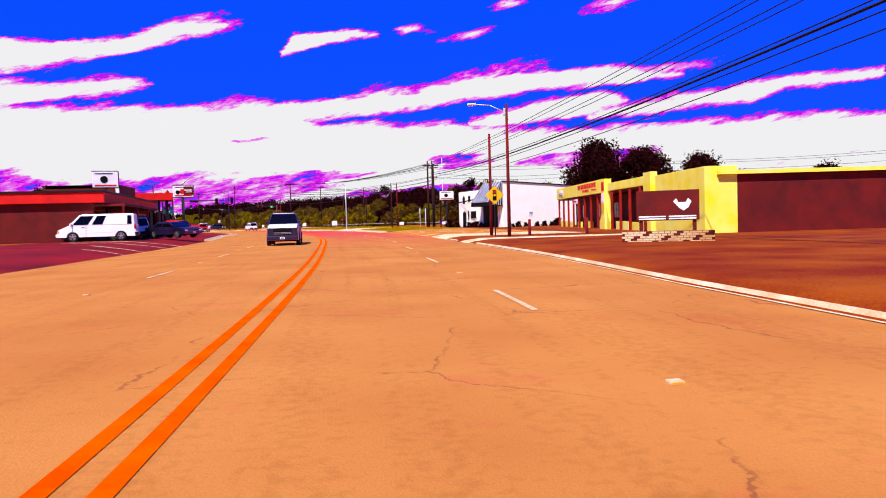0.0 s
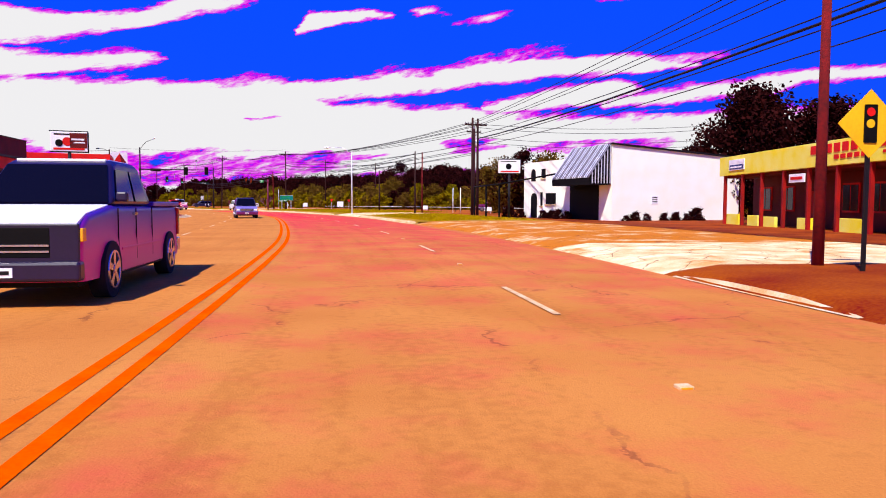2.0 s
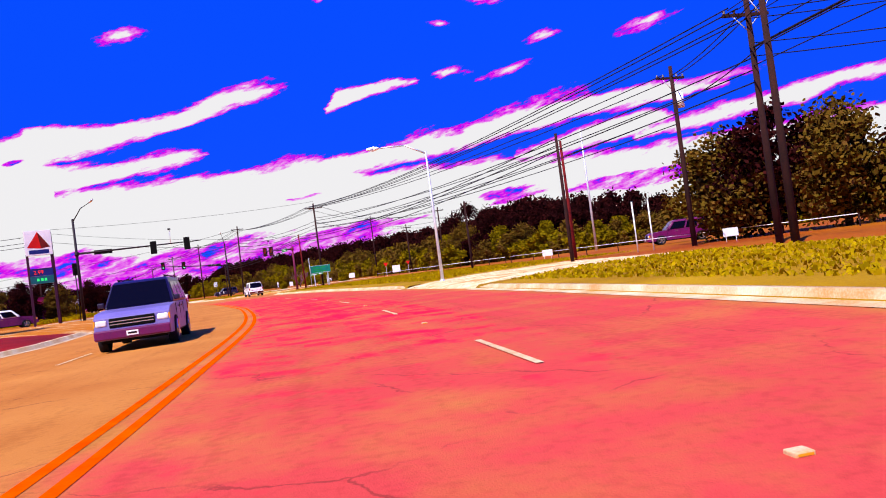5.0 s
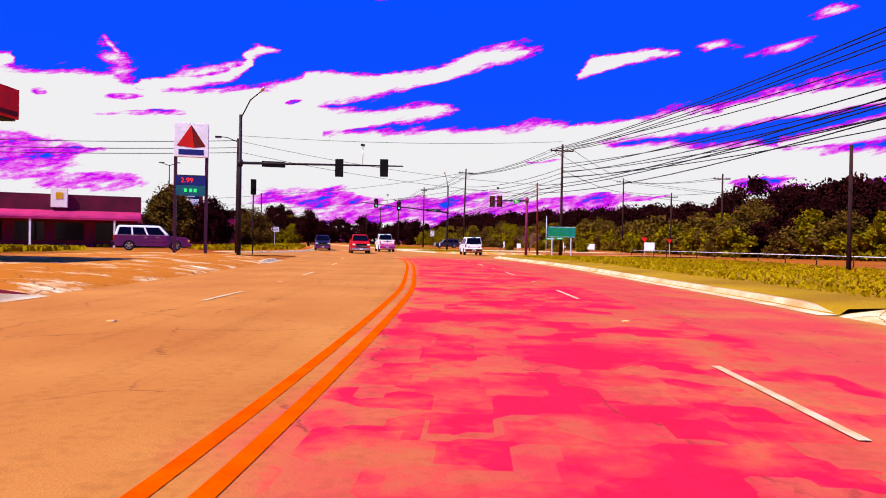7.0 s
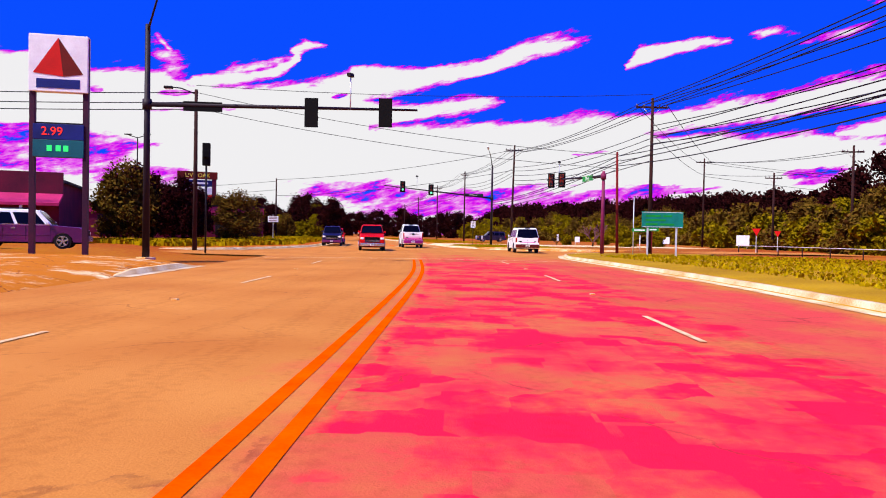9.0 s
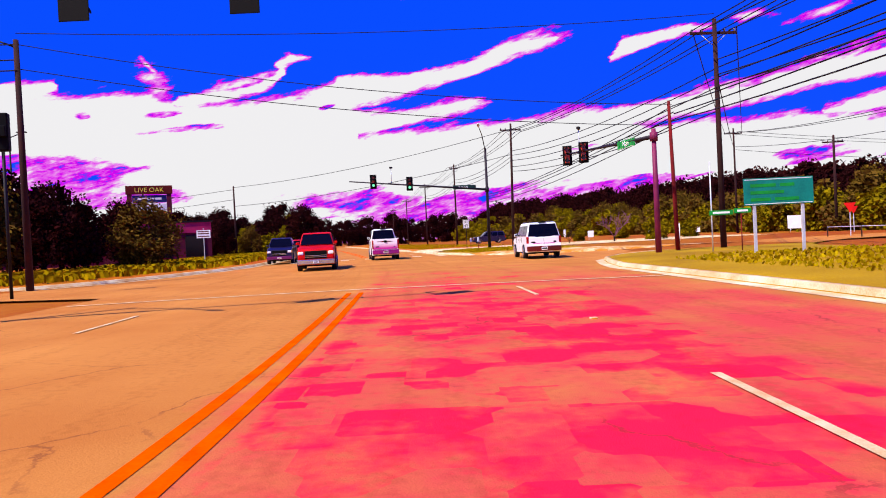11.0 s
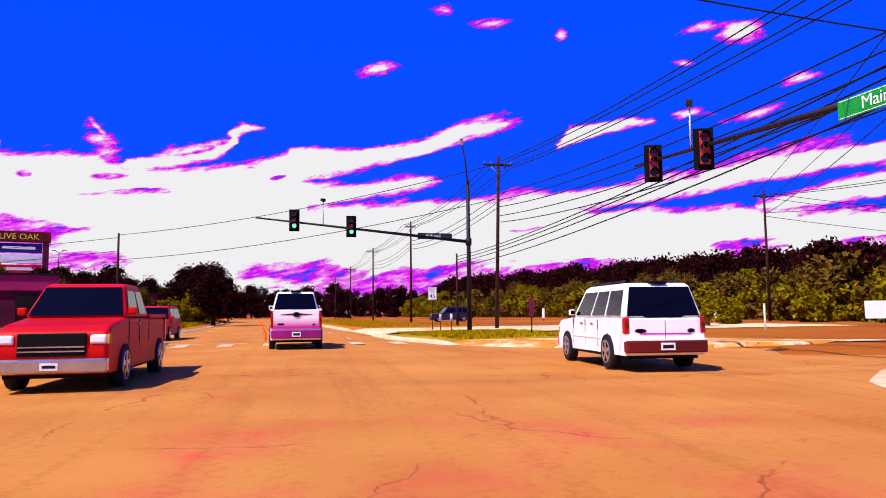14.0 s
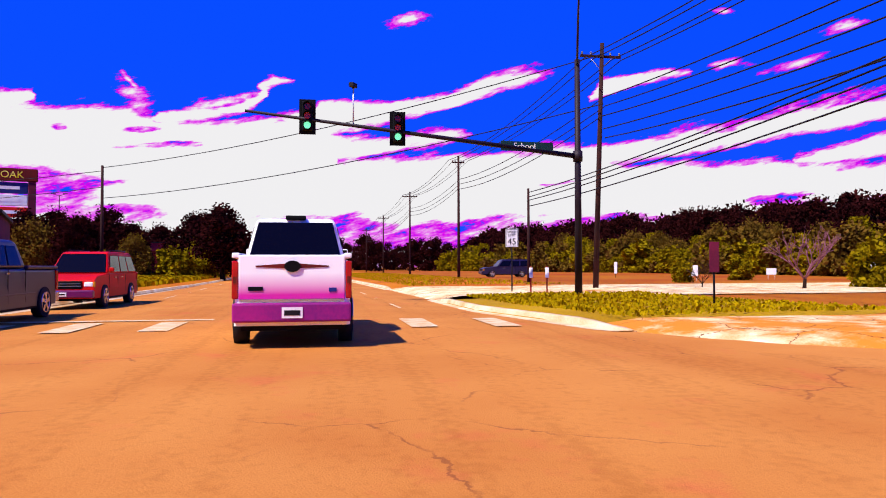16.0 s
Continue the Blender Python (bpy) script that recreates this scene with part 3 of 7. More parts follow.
def left_edge(y):
    return -lerp_table([(0, 10.4), (100, 10.6), (116, 8.4), (138, 8.3), (155, 8.8), (170, 8.8), (173, 20.0), (175.5, 19.0), (178, 15.6), (181, 13.2), (185, 11.4), (190, 9.8), (195, 8.8), (203, 8.1), (209, 7.6), (216, 7.0), (230, 6.2), (240, 5.9), (400, 5.9)], y)


def bank_height(y, side):
    """Height of the land beyond the verge."""
    if side > 0:
        return lerp_table([(0, 0.12), (60, 0.12), (110, 0.25), (160, 0.3), (185, 0.12), (400, 0.15)], y)
    return lerp_table([(0, 0.45), (90, 0.45), (150, 0.35), (190, 0.3), (400, 0.3)], y)


def ribbon(ys, offs, zs):
    """A strip along the road; offs and zs: functions of y giving matching lists."""
    bm = bmesh.new()
    lay = bm.loops.layers.uv.new("lane")
    prev = None
    for y in ys:
        o, z = offs(y), zs(y)
        row = [(bm.verts.new(on_road(y, a, b)), a, y) for a, b in zip(o, z)]
        if prev:
            for k in range(len(row) - 1):
                q = (prev[k], prev[k + 1], row[k + 1], row[k])
                f = bm.faces.new([v[0] for v in q])
                f.smooth = True
                for loop, v in zip(f.loops, q):
                    loop[lay].uv = (v[1], v[2])
        prev = row
    return bm


def steps(a, b, d=2.0):
    n = max(2, int(math.ceil((b - a) / d)) + 1)
    return [a + (b - a) * k / (n - 1) for k in range(n)]


# ---- ground, road, kerbs, markings ----
def build_ground():
    xs = np.unique(np.concatenate([np.linspace(-2600, -220, 14), np.arange(-220, 121, 4.0), np.linspace(120, 2600, 14)]))
    ys = np.unique(np.concatenate([np.linspace(-2200, -90, 10), np.arange(-90, 331, 4.0), np.linspace(330, 2800, 14)]))
    bm = bmesh.new()
    rows = []
    for y in ys:
        yc = min(max(y, -85), 500)
        mx, h = middle_x(yc), radians(heading(yc))
        row = []
        for x in xs:
            off = (x - mx) * math.cos(h)
            edge_off = right_edge(yc) if off > 0 else -left_edge(yc)
            over = abs(off) - edge_off
            z = -0.14 if over < 9 else bank_height(yc, off) - 0.03
            if over >= 9:
                z += 0.10 * noise.noise((x * 0.05, y * 0.05, 0)) * min(1, (over - 9) / 20)
            row.append(bm.verts.new((x, y, z)))
        rows.append(row)
    for a, b in zip(rows, rows[1:]):
        for k in range(len(xs) - 1):
            bm.faces.new((a[k], a[k + 1], b[k + 1], b[k])).smooth = True
    return tagged(part("ground", bm, FIELD), "wide dry yellow-brown land on both sides of the road", "ground", kind="structure")


build_ground()
tagged(part("road", ribbon(steps(-85, 420, 1.5), lambda y: [left_edge(y), -6, -3, 0, 3, 6, right_edge(y)], lambda y: [-0.06, -0.02, 0.0, 0.01, 0.0, -0.02, -0.06]), ASPHALT),
       "worn four-lane asphalt road bending left", "road", kind="structure")


def kerb(y0, y1, side, group="road kerbs"):
    e = right_edge if side > 0 else left_edge

    def low(y):
        """Kerb ends run down flush with the drives."""
        return max(0.0, min(1.0, (y - y0) / 1.5, (y1 - y) / 1.5))
    slim = side > 0 and y1 < 60
    gutter, rise = (0.10, 0.55) if slim else (0.45, 1.0)
    ob = part("kerb", ribbon(steps(y0, y1, 0.6 if y0 in (125, 196.5, 175.6) else 0.75), lambda y: [e(y) - gutter * side, e(y) - 0.02 * side, e(y) + 0.02 * side, e(y) + 0.17 * side, e(y) + 0.2 * side],
                             lambda y: [-0.045, -0.035, -0.03 + 0.14 * rise * low(y), -0.028 + 0.153 * rise * low(y), -0.2]), CURB)
    return tagged(ob, "pale concrete kerb with gutter beside the road", "kerb", group, "structure")


def verge(y0, y1, side, material, label, width=11.0):
    e = right_edge if side > 0 else left_edge
    drive = material in (CONCRETE, TAN_CONCRETE, RAMP_CONCRETE, LOT)

    def fall(y):
        start = (y - y0) / 2.2 if y0 > 150 else 1.0
        end = (y1 - y) / 2.2 if y1 in (157, 184.6, 209) else 1.0
        return 1.0 if drive else max(0.0, min(1.0, start, end))
    def edge(y):
        """Height beside the kerb, level with the drives at both ends."""
        ends = min(1.0, (y - y0) / 1.2, (y1 - y) / 1.2) if y1 < 60 else 1.0
        return 0.0 if drive else -0.1 + 0.2 * fall(y) - 0.1 * (1.0 - ends)
    ob = part("verge", ribbon(steps(y0, y1, 0.6), lambda y: [e(y) - 0.1 * side, e(y) + 0.16 * side, e(y) + 1.2 * side, e(y) + 4 * side, e(y) + width * side],
                              lambda y: [-0.075, edge(y), -0.1 + 0.18 * fall(y) + (0.06 if drive else 0.06 * fall(y)),
                                         -0.1 + (bank_height(y, side) * 0.8 + 0.14) * fall(y), -0.1 + (bank_height(y, side) + 0.1) * fall(y)]), material)
    return tagged(ob, label, "verge", "", "structure")


for y0, y1, s in ((-85, 39.5, 1), (44, 49.3, 1), (86, 113, 1), (125, 184.6, 1), (196.5, 209, 1), (221, 420, 1), (-85, 24, -1), (72, 126, -1), (150, 157, -1), (175.6, 420, -1)):
    kerb(y0, y1, s)
verge(-85, 40.5, 1, BROWN_GRASS, "red-brown verge with thin dry grass")
verge(40.5, 43.6, 1, CONCRETE, "narrow pale concrete drive across the verge")
verge(43.6, 49.8, 1, BROWN_GRASS, "red-brown grass island round the poles")
verge(49.8, 58, 1, CONCRETE, "pale concrete forecourt at the roadside")
verge(58, 86, 1, TAN_CONCRETE, "tan worn concrete forecourt with pale patches")
verge(86, 113, 1, GRASS, "yellow-brown grass verge below the poles")
verge(113, 125, 1, CONCRETE, "pale concrete driveway crossing the verge")
verge(125, 184.6, 1, GRASS, "yellow-green mown grass verge")
verge(190.6, 197.6, 1, RAMP_CONCRETE, "pale and tan concrete ramp at the street corner")
verge(197.6, 209, 1, GRASS, "yellow grass corner by the signal mast")
verge(209, 221, 1, CONCRETE, "pale concrete driveway beyond the junction")
verge(221, 420, 1, ORANGE_GRASS, "long dry yellow grass verge")
verge(-85, 24, -1, DIRT, "dark red verge beside the road")
verge(24, 72, -1, LOT, "dark reddish paved forecourt")
verge(72, 126, -1, LOT, "dark violet paved lot behind the kerb")
verge(126, 157, -1, TAN_CONCRETE, "pale and tan driveway into the filling station")
verge(175.6, 420, -1, ORANGE_GRASS, "tall dry yellow grass bank")


for y0, y1, o0, o1, mat, lab in ((20, 92, 8.6 + 10.5, 60, DIRT, "red-brown bare yard round the restaurant"), (208, 222, 17.5, 44, CONCRETE, "long pale concrete drive into the field")):
    tagged(part("yard", ribbon(steps(y0, y1, 2), lambda y: [right_edge(y) + o0 - 8.6, (right_edge(y) + o0 - 8.6 + o1) / 2, o1], lambda y: [bank_height(y, 1) + 0.02] * 3), mat), lab, "yard", "", "structure")


tagged(part("yard", ribbon(steps(137, 166, 2), lambda y: [-20.5, -28, -36], lambda y: [0.30 if y < 160 else 0.24, 0.42, 0.46]), GRASS), "yellow-green grass strip in front of the store", "yard", "", "structure")


def side_street(y, side, length, half, turn):
    """The crossing street, from the road's edge outwards."""
    e = 9.0 if side > 0 else left_edge(y)
    p = on_road(y, e - 1.5 * side)
    d = Vector((math.cos(radians(heading(y) + turn)) * side, math.sin(radians(heading(y) + turn)) * side, 0))
    n = Vector((-d.y, d.x, 0))
    bm = bmesh.new()
    lay = bm.loops.layers.uv.new("lane")
    prev = None
    for k in range(20):
        u = k / 19 * length
        w = half + (6.5 if side > 0 else 8.0) * max(0, 1 - u / 10) ** 2
        zc = -0.045 + max(0.0, min((u - 16) / 6, 1)) * (bank_height(y, side) + 0.12) if side > 0 else -0.03 + min(u / 14, 1) * (bank_height(y, side) + 0.10)
        row = [bm.verts.new(p + d * u + n * w * q + Vector((0, 0, zc))) for q in (-1, -0.4, 0.4, 1)]
        if prev:
            for j in range(3):
                f = bm.faces.new((prev[j], prev[j + 1], row[j + 1], row[j]))
                for loop in f.loops:
                    loop[lay].uv = (-20, 0)
        prev = row
    bmesh.ops.recalc_face_normals(bm, faces=bm.faces)
    return tagged(part("side_street", bm, ASPHALT), "asphalt side street meeting the main road", "road", kind="structure")


side_street(187.4, 1, 34, 4.4, 0)
side_street(173.5, -1, 14, 8.0, 0)


def lot_line(p, q, width):
    """A worn pale line across the forecourt, laid on its slope."""
    bm = bmesh.new()
    p, q = Vector(p), Vector(q)
    side = Vector((p.y - q.y, q.x - p.x)).normalized() * width / 2
    prev = None
    for k in range(13):
        c = p.lerp(q, k / 12)
        row = []
        for e in (c - side, c + side):
            y = e.y
            for _ in range(12):
                h = radians(heading(y))
                off = (e.x - middle_x(y)) * math.cos(h) + (e.y - y) * math.sin(h)
                y = e.y - off * math.sin(h)
            over = left_edge(y) - off
            z = float(np.interp(over, [-0.1, 0.16, 1.2, 4.0, 11.0], [-0.075, 0.0, 0.14, 0.40, 0.45])) + 0.012
            row.append(bm.verts.new((e.x, e.y, z)))
        if prev:
            bm.faces.new((prev[0], prev[1], row[1], row[0]))
        prev = row
    bmesh.ops.recalc_face_normals(bm, faces=bm.faces)
    bmesh.ops.solidify(bm, geom=bm.faces[:], thickness=-0.006)
    tagged(part("lot_line", bm, WHITE_PAINT), "worn pale line across the reddish forecourt", "lot line", "forecourt lines", "structure")


for p, q, w in (((-26.5, 56.2), (-15.2, 52.6), 0.22), ((-25.5, 52.6), (-14.2, 47.6), 0.16), ((-20.0, 45.2), (-13.4, 41.0), 0.20), ((-18.5, 40.6), (-12.6, 37.0), 0.14)):
    lot_line(p, q, w)


def stripe(y0, y1, off0, off1, material, name, label, z=0.016):
    mid_off = abs(off0 + off1) / 2
    drop = 0.0 if mid_off < 0.4 else -0.012 if mid_off < 5 else -0.03
    return tagged(part(name, ribbon(steps(y0, y1, 1.5), lambda y: [off0, off1], lambda y: [z + drop] * 2), material), label, "road marking", "", "structure")


for a, b in ((-85, 165.5), (203, 420)):
    stripe(a, b, -0.18, -0.04, YELLOW_PAINT, "double_line", "worn orange-yellow centre line on the road")
    stripe(a, b, 0.16, 0.30, YELLOW_PAINT, "double_line", "worn orange-yellow centre line on the road")
# middles of every dash along the right and left lane lines: (number of the dash, y), and how far off the middle line it runs
RIGHT_DASH, LEFT_DASH = [(-7, -74.3), (0, 11.4), (1, 23.65), (3, 46.0), (5, 70.1), (8, 104.8), (9, 116.9), (11, 141.0), (13, 163.7), (30, 340)], [(-7, -63.4), (0, 21.3), (2, 45.5), (5, 82.0), (9, 126.5), (10, 137.9), (12, 161.0), (30, 350)]
RIGHT_LANE, LEFT_LANE = [(0, 3.95), (24, 4.05), (35, 4.4), (46, 4.65), (70, 4.85), (104, 4.35), (117, 4.4), (141, 4.6), (165, 4.5)], [(0, -4.0), (21, -4.1), (45, -4.4), (82, -4.3), (107, -4.1), (138, -4.05), (162, -4.6)]
for table, lane in ((RIGHT_DASH, RIGHT_LANE), (LEFT_DASH, LEFT_LANE)):
    for k in range(-7, 30):
        c = lerp_table(table, k)
        off, turn_y = lerp_table(lane, c), math.cos(radians(heading(c)))
        if not 166 < c < 204:
            ob = stripe(c - 1.52 * turn_y, c + 1.52 * turn_y, off - 0.05, off + 0.05, WHITE_PAINT, "lane_dash", "worn white lane dash on asphalt")
            ob["group"] = "lane dashes"
        s_y = c + 6.1 * turn_y
        if not 158 < s_y < 206 and -40 < c < 260:
            q = on_road(s_y, lerp_table(lane, s_y))
            stud = thing("road_stud", pose(q.x, q.y, -0.006, 0, 0, heading(s_y)), "small pale reflective stud on the lane line", "road stud", "road studs")
            part("shell", boxes((-0.06, 0.06, -0.055, 0.055, -0.02, 0.022), bevel=0.008), WHITE_PAINT, stud)
            part("reflector", boxes((-0.045, 0.045, -0.058, -0.0552, 0.0, 0.014)), LAMP_AMBER, stud)
tagged(part("stop_line", ribbon([166.6, 166.78], lambda y: [-8.4, -4, 0, 4, 9.4], lambda y: [-0.03, 0.006, 0.022, 0.006, -0.035]), WHITE_PAINT),
       "thin white line across all lanes before the junction", "road marking", kind="structure")
for k in range(8):
    off = -7.9 + k * 1.95
    ob = stripe(197.6, 199.8, off, off + 0.62, WHITE_PAINT, "crosswalk_bar", "white painted crosswalk bar on asphalt", 0.03)
    ob["group"] = "crosswalk bars"


# ---- poles, signals, signs ----
stripe(200.25, 200.55, -7.6, -0.9, WHITE_PAINT, "stop_line", "white painted stop line before the crosswalk", 0.03)


def aim(p, towards_deg):
    """A pose at p whose local +y points that many degrees left of the world's +y."""
    return pose(p[0], p[1], p[2], 0, 0, towards_deg)


def utility_pole(x, y, height, turn, arm=2.4, material=None, lean=(0, 0), box_on=False, label="tall dark wooden utility pole with a crossarm"):
    base_z = 0.0
    root = thing("utility_pole", pose(x, y, base_z, lean[0], lean[1], turn), label, "utility pole", "utility poles")
    wood = material or WOOD
    wide = 0.17 if height > 10 else 0.125
    part("shaft", rods(((0, 0, -0.5), (0, 0, height), wide, wide * 0.65), seg=14), wood, root)
    if arm:
        z = height - 0.7
        part("crossarm", boxes((-arm / 2, arm / 2, 0.11, 0.22, z - 0.07, z + 0.07), bevel=0.01), wood, root)
        part("brace", rods(((-arm * 0.28, 0.16, z - 0.06), (0, 0.15, z - 0.7), 0.02), ((arm * 0.28, 0.16, z - 0.06), (0, 0.15, z - 0.7), 0.02), seg=6), STEEL, root)
        for u in (-0.46, -0.24, 0.24, 0.46):
            part("insulator", rods(((u * arm, 0.165, z + 0.07), (u * arm, 0.165, z + 0.17), 0.05, 0.06), ((u * arm, 0.165, z + 0.17), (u * arm, 0.165, z + 0.24), 0.07, 0.03), seg=8), INSULATOR, root)
    if box_on:
        part("transformer", rods(((0.38, 0, height - 2.6), (0.38, 0, height - 1.7), 0.24, 0.24), ((0.38, 0, height - 1.7), (0.38, 0, height - 1.6), 0.24, 0.12), seg=14), SIGN_WHITE, root, "pale grey transformer can")
    return root


POLES = {
    "a": (6.29, 47.0, 8.8), "b": (5.53, 50.9, 7.35), "c": (2.4, 112.7, 10.6), "d": (3.2, 116.0, 10.9), "e": (3.8, 129.6, 11.5), "f": (-3.9, 128.8, 8.2),
    "g": (-32.2, 190.0, 12.5), "h": (-34.4, 188.2, 8.1), "i": (-55.2, 224.9, 13.4), "j": (-62.3, 235.5, 7.06), "k": (-76.3, 258.6, 13.6), "l": (-95.3, 287.7, 13.2),
    "m": (-33.0, 258.0, 14.9), "n": (-101.8, 233.9, 10.7), "o": (-15.1, 220.5, 11.9), "s": (-22.7, 234.9, 10.3), "t": (-10.0, 153.0, 6.8), "p": (-117.0, 322.0, 12.5), "q": (-60.8, 170.5, 11.3), "r": (-140.0, 358.0, 12.0), "u": (26.1, 108.0, 10.0)}
utility_pole(*POLES["a"], 5, 0, WOOD_RED, (0, 0), label="plain red-brown wooden pole on the verge")
utility_pole(*POLES["b"], 5, 0, WOOD_RED, (0, 0), label="short plain red-brown pole beside the warning sign")
utility_pole(*POLES["c"], 12, 1.6, label="wooden utility pole with a short crossarm")
utility_pole(*POLES["d"], 12, 2.2)
utility_pole(*POLES["e"], 18, 2.0, WOOD, box_on=True, label="dark wooden utility pole with a transformer")
utility_pole(*POLES["f"], 18, 0, label="short dark wooden pole at the driveway")
utility_pole(-3.0, 133.5, 8.4, 18, 0, WOOD_RED, label="red-brown pole behind the driveway")
utility_pole(7.8, 187.0, 17.5, 18, 0, STEEL, label="very tall pale steel pole in the field")
utility_pole(*POLES["g"], 28, 2.6, label="very tall dark utility pole with a wide crossarm")
utility_pole(*POLES["h"], 28, 0, WOOD_RED, (0, -1.2), label="leaning red-brown wooden pole behind the signal mast")
utility_pole(-55.9, 226.1, 13.9, 32, 2.4, lean=(5.0, 0), label="tall leaning utility pole with a crossarm")
utility_pole(*POLES["j"], 32, 0, label="short plain wooden pole beyond the junction")
utility_pole(*POLES["k"], 33, 1.4, label="tall thin utility pole in the distance")
utility_pole(*POLES["l"], 33, 2.4)
utility_pole(*POLES["m"], 25, 2.6, label="tall utility pole standing in the field")
utility_pole(*POLES["n"], 33, 0, label="plain dark pole with a guy wire")
utility_pole(*POLES["o"], 20, 2.4, label="utility pole in front of the far trees")
utility_pole(*POLES["p"], 33, 2.4)
utility_pole(*POLES["s"], 20, 2.2, label="short utility pole before the far trees")
utility_pole(*POLES["t"], 20, 0, label="plain dark pole on the grass")
utility_pole(*POLES["q"], 30, 0, label="dark pole behind the signal mast")
utility_pole(*POLES["r"], 33, 2.2)
utility_pole(*POLES["u"], 20, 0, label="thin wooden pole behind the white shop")


def cable(a, b, sag, r=0.02, seg=14):
    """One hanging cable from a to b."""
    a, b = Vector(a), Vector(b)
    pts = [a.lerp(b, k / seg) - Vector((0, 0, 4 * sag * (k / seg) * (1 - k / seg))) for k in range(seg + 1)]
    bm = bmesh.new()
    prev = None
    for k, p in enumerate(pts):
        d = (pts[min(k + 1, seg)] - pts[max(k - 1, 0)]).normalized()
        s = Vector((-d.y, d.x, 0)).normalized()
        u = d.cross(s)
        ring = [bm.verts.new(p + s * r), bm.verts.new(p + u * r), bm.verts.new(p - s * r), bm.verts.new(p - u * r)]
        if prev:
            for j in range(4):
                bm.faces.new((prev[j], prev[(j + 1) % 4], ring[(j + 1) % 4], ring[j]))
        prev = ring
    return tagged(part("power_cable", bm, WIRE), "thin black overhead cable sagging between poles", "cable", "overhead cables")


def span(p, q, lines, sag=0.7, r=0.03):
    """Cables between two poles: lines of (sideways, drop from the top)."""
    d = Vector((q[0] - p[0], q[1] - p[1], 0)).normalized()
    n = Vector((d.y, -d.x, 0))
    for side, drop in lines:
        cable(Vector((p[0], p[1], p[2] - drop)) + n * side, Vector((q[0], q[1], q[2] - drop)) + n * side, sag * (1 + 0.12 * math.sin(drop * 7 + side)), r)


TOP3 = [(-1.1, 0.5), (-0.55, 0.5), (0.55, 0.5), (1.1, 0.5)]
LOW = [(0.1, 2.6), (0.15, 3.1), (-0.1, 3.7)]
START = (19.4, -20.0, 11.3)
span(POLES["d"], START, [(-0.9, 0.5), (-0.45, 0.5), (0.45, 0.5), (0.9, 0.5), (0.1, 3.0)], 1.6, 0.022)
span(POLES["d"], START, [(0.0, 2.2)], 1.6, 0.055)
span(POLES["c"], START, [(0.0, 1.9), (0.1, 2.6)], 1.7, 0.024)
span(POLES["d"], POLES["u"], [(0, 0.6), (0.3, 1.0), (0, 2.0), (0.1, 2.6)], 0.5, 0.022)
span(POLES["u"], (75.0, 92.0, 10.0), [(0, 0.4), (0.3, 0.8), (0, 1.8)], 0.8, 0.022)
span(POLES["c"], POLES["e"], [(0, 0.6), (0.4, 0.6), (0.1, 2.4)], 0.3)
span(POLES["d"], POLES["g"], TOP3 + LOW, 1.1)
span(POLES["e"], POLES["g"], [(-0.8, 0.6), (0.8, 0.6), (0, 2.2), (0, 3.0), (0.1, 3.6)], 1.0)
span(POLES["f"], POLES["h"], [(0, 0.3), (0.1, 0.7), (-0.1, 1.1)], 1.0)
span(POLES["g"], POLES["i"], TOP3 + LOW + [(0, 4.4), (0.1, 4.9)], 0.7)
span(POLES["h"], POLES["j"], [(0, 0.3), (0.1, 0.6), (-0.1, 0.9), (0, 1.3)], 0.6)
span(POLES["i"], POLES["k"], TOP3 + LOW, 0.7)
span(POLES["k"], POLES["l"], TOP3 + LOW, 0.7)
span(POLES["l"], POLES["p"], TOP3 + LOW, 0.7)
span(POLES["p"], POLES["r"], TOP3 + LOW, 0.7)
span(POLES["g"], POLES["m"], [(-1.1, 0.6), (1.1, 0.6), (0, 2.8)], 0.45)
span(POLES["m"], (30.0, 300.0, 12.0), [(-1.1, 0.6), (1.1, 0.6), (0, 3.0)], 1.0)
span(POLES["o"], POLES["m"], [(-1.0, 0.6), (1.0, 0.6), (0, 2.6)], 0.6)
span(POLES["q"], POLES["h"], [(0, 0.2), (0, 1.3)], 0.6, 0.018)
span((-95.0, 138.0, 9.6), POLES["q"], [(0, 0.2), (0, 0.9), (0.1, 1.4)], 0.6)
span(POLES["q"], POLES["g"], [(0, -0.3)], 0.5, 0.018)
span(POLES["n"], POLES["i"], [(0, 0.2), (0, 3.0)], 0.7)
span(POLES["n"], (-150.0, 225.0, 9.0), [(0, 0.5), (0, 2.0)], 0.5)


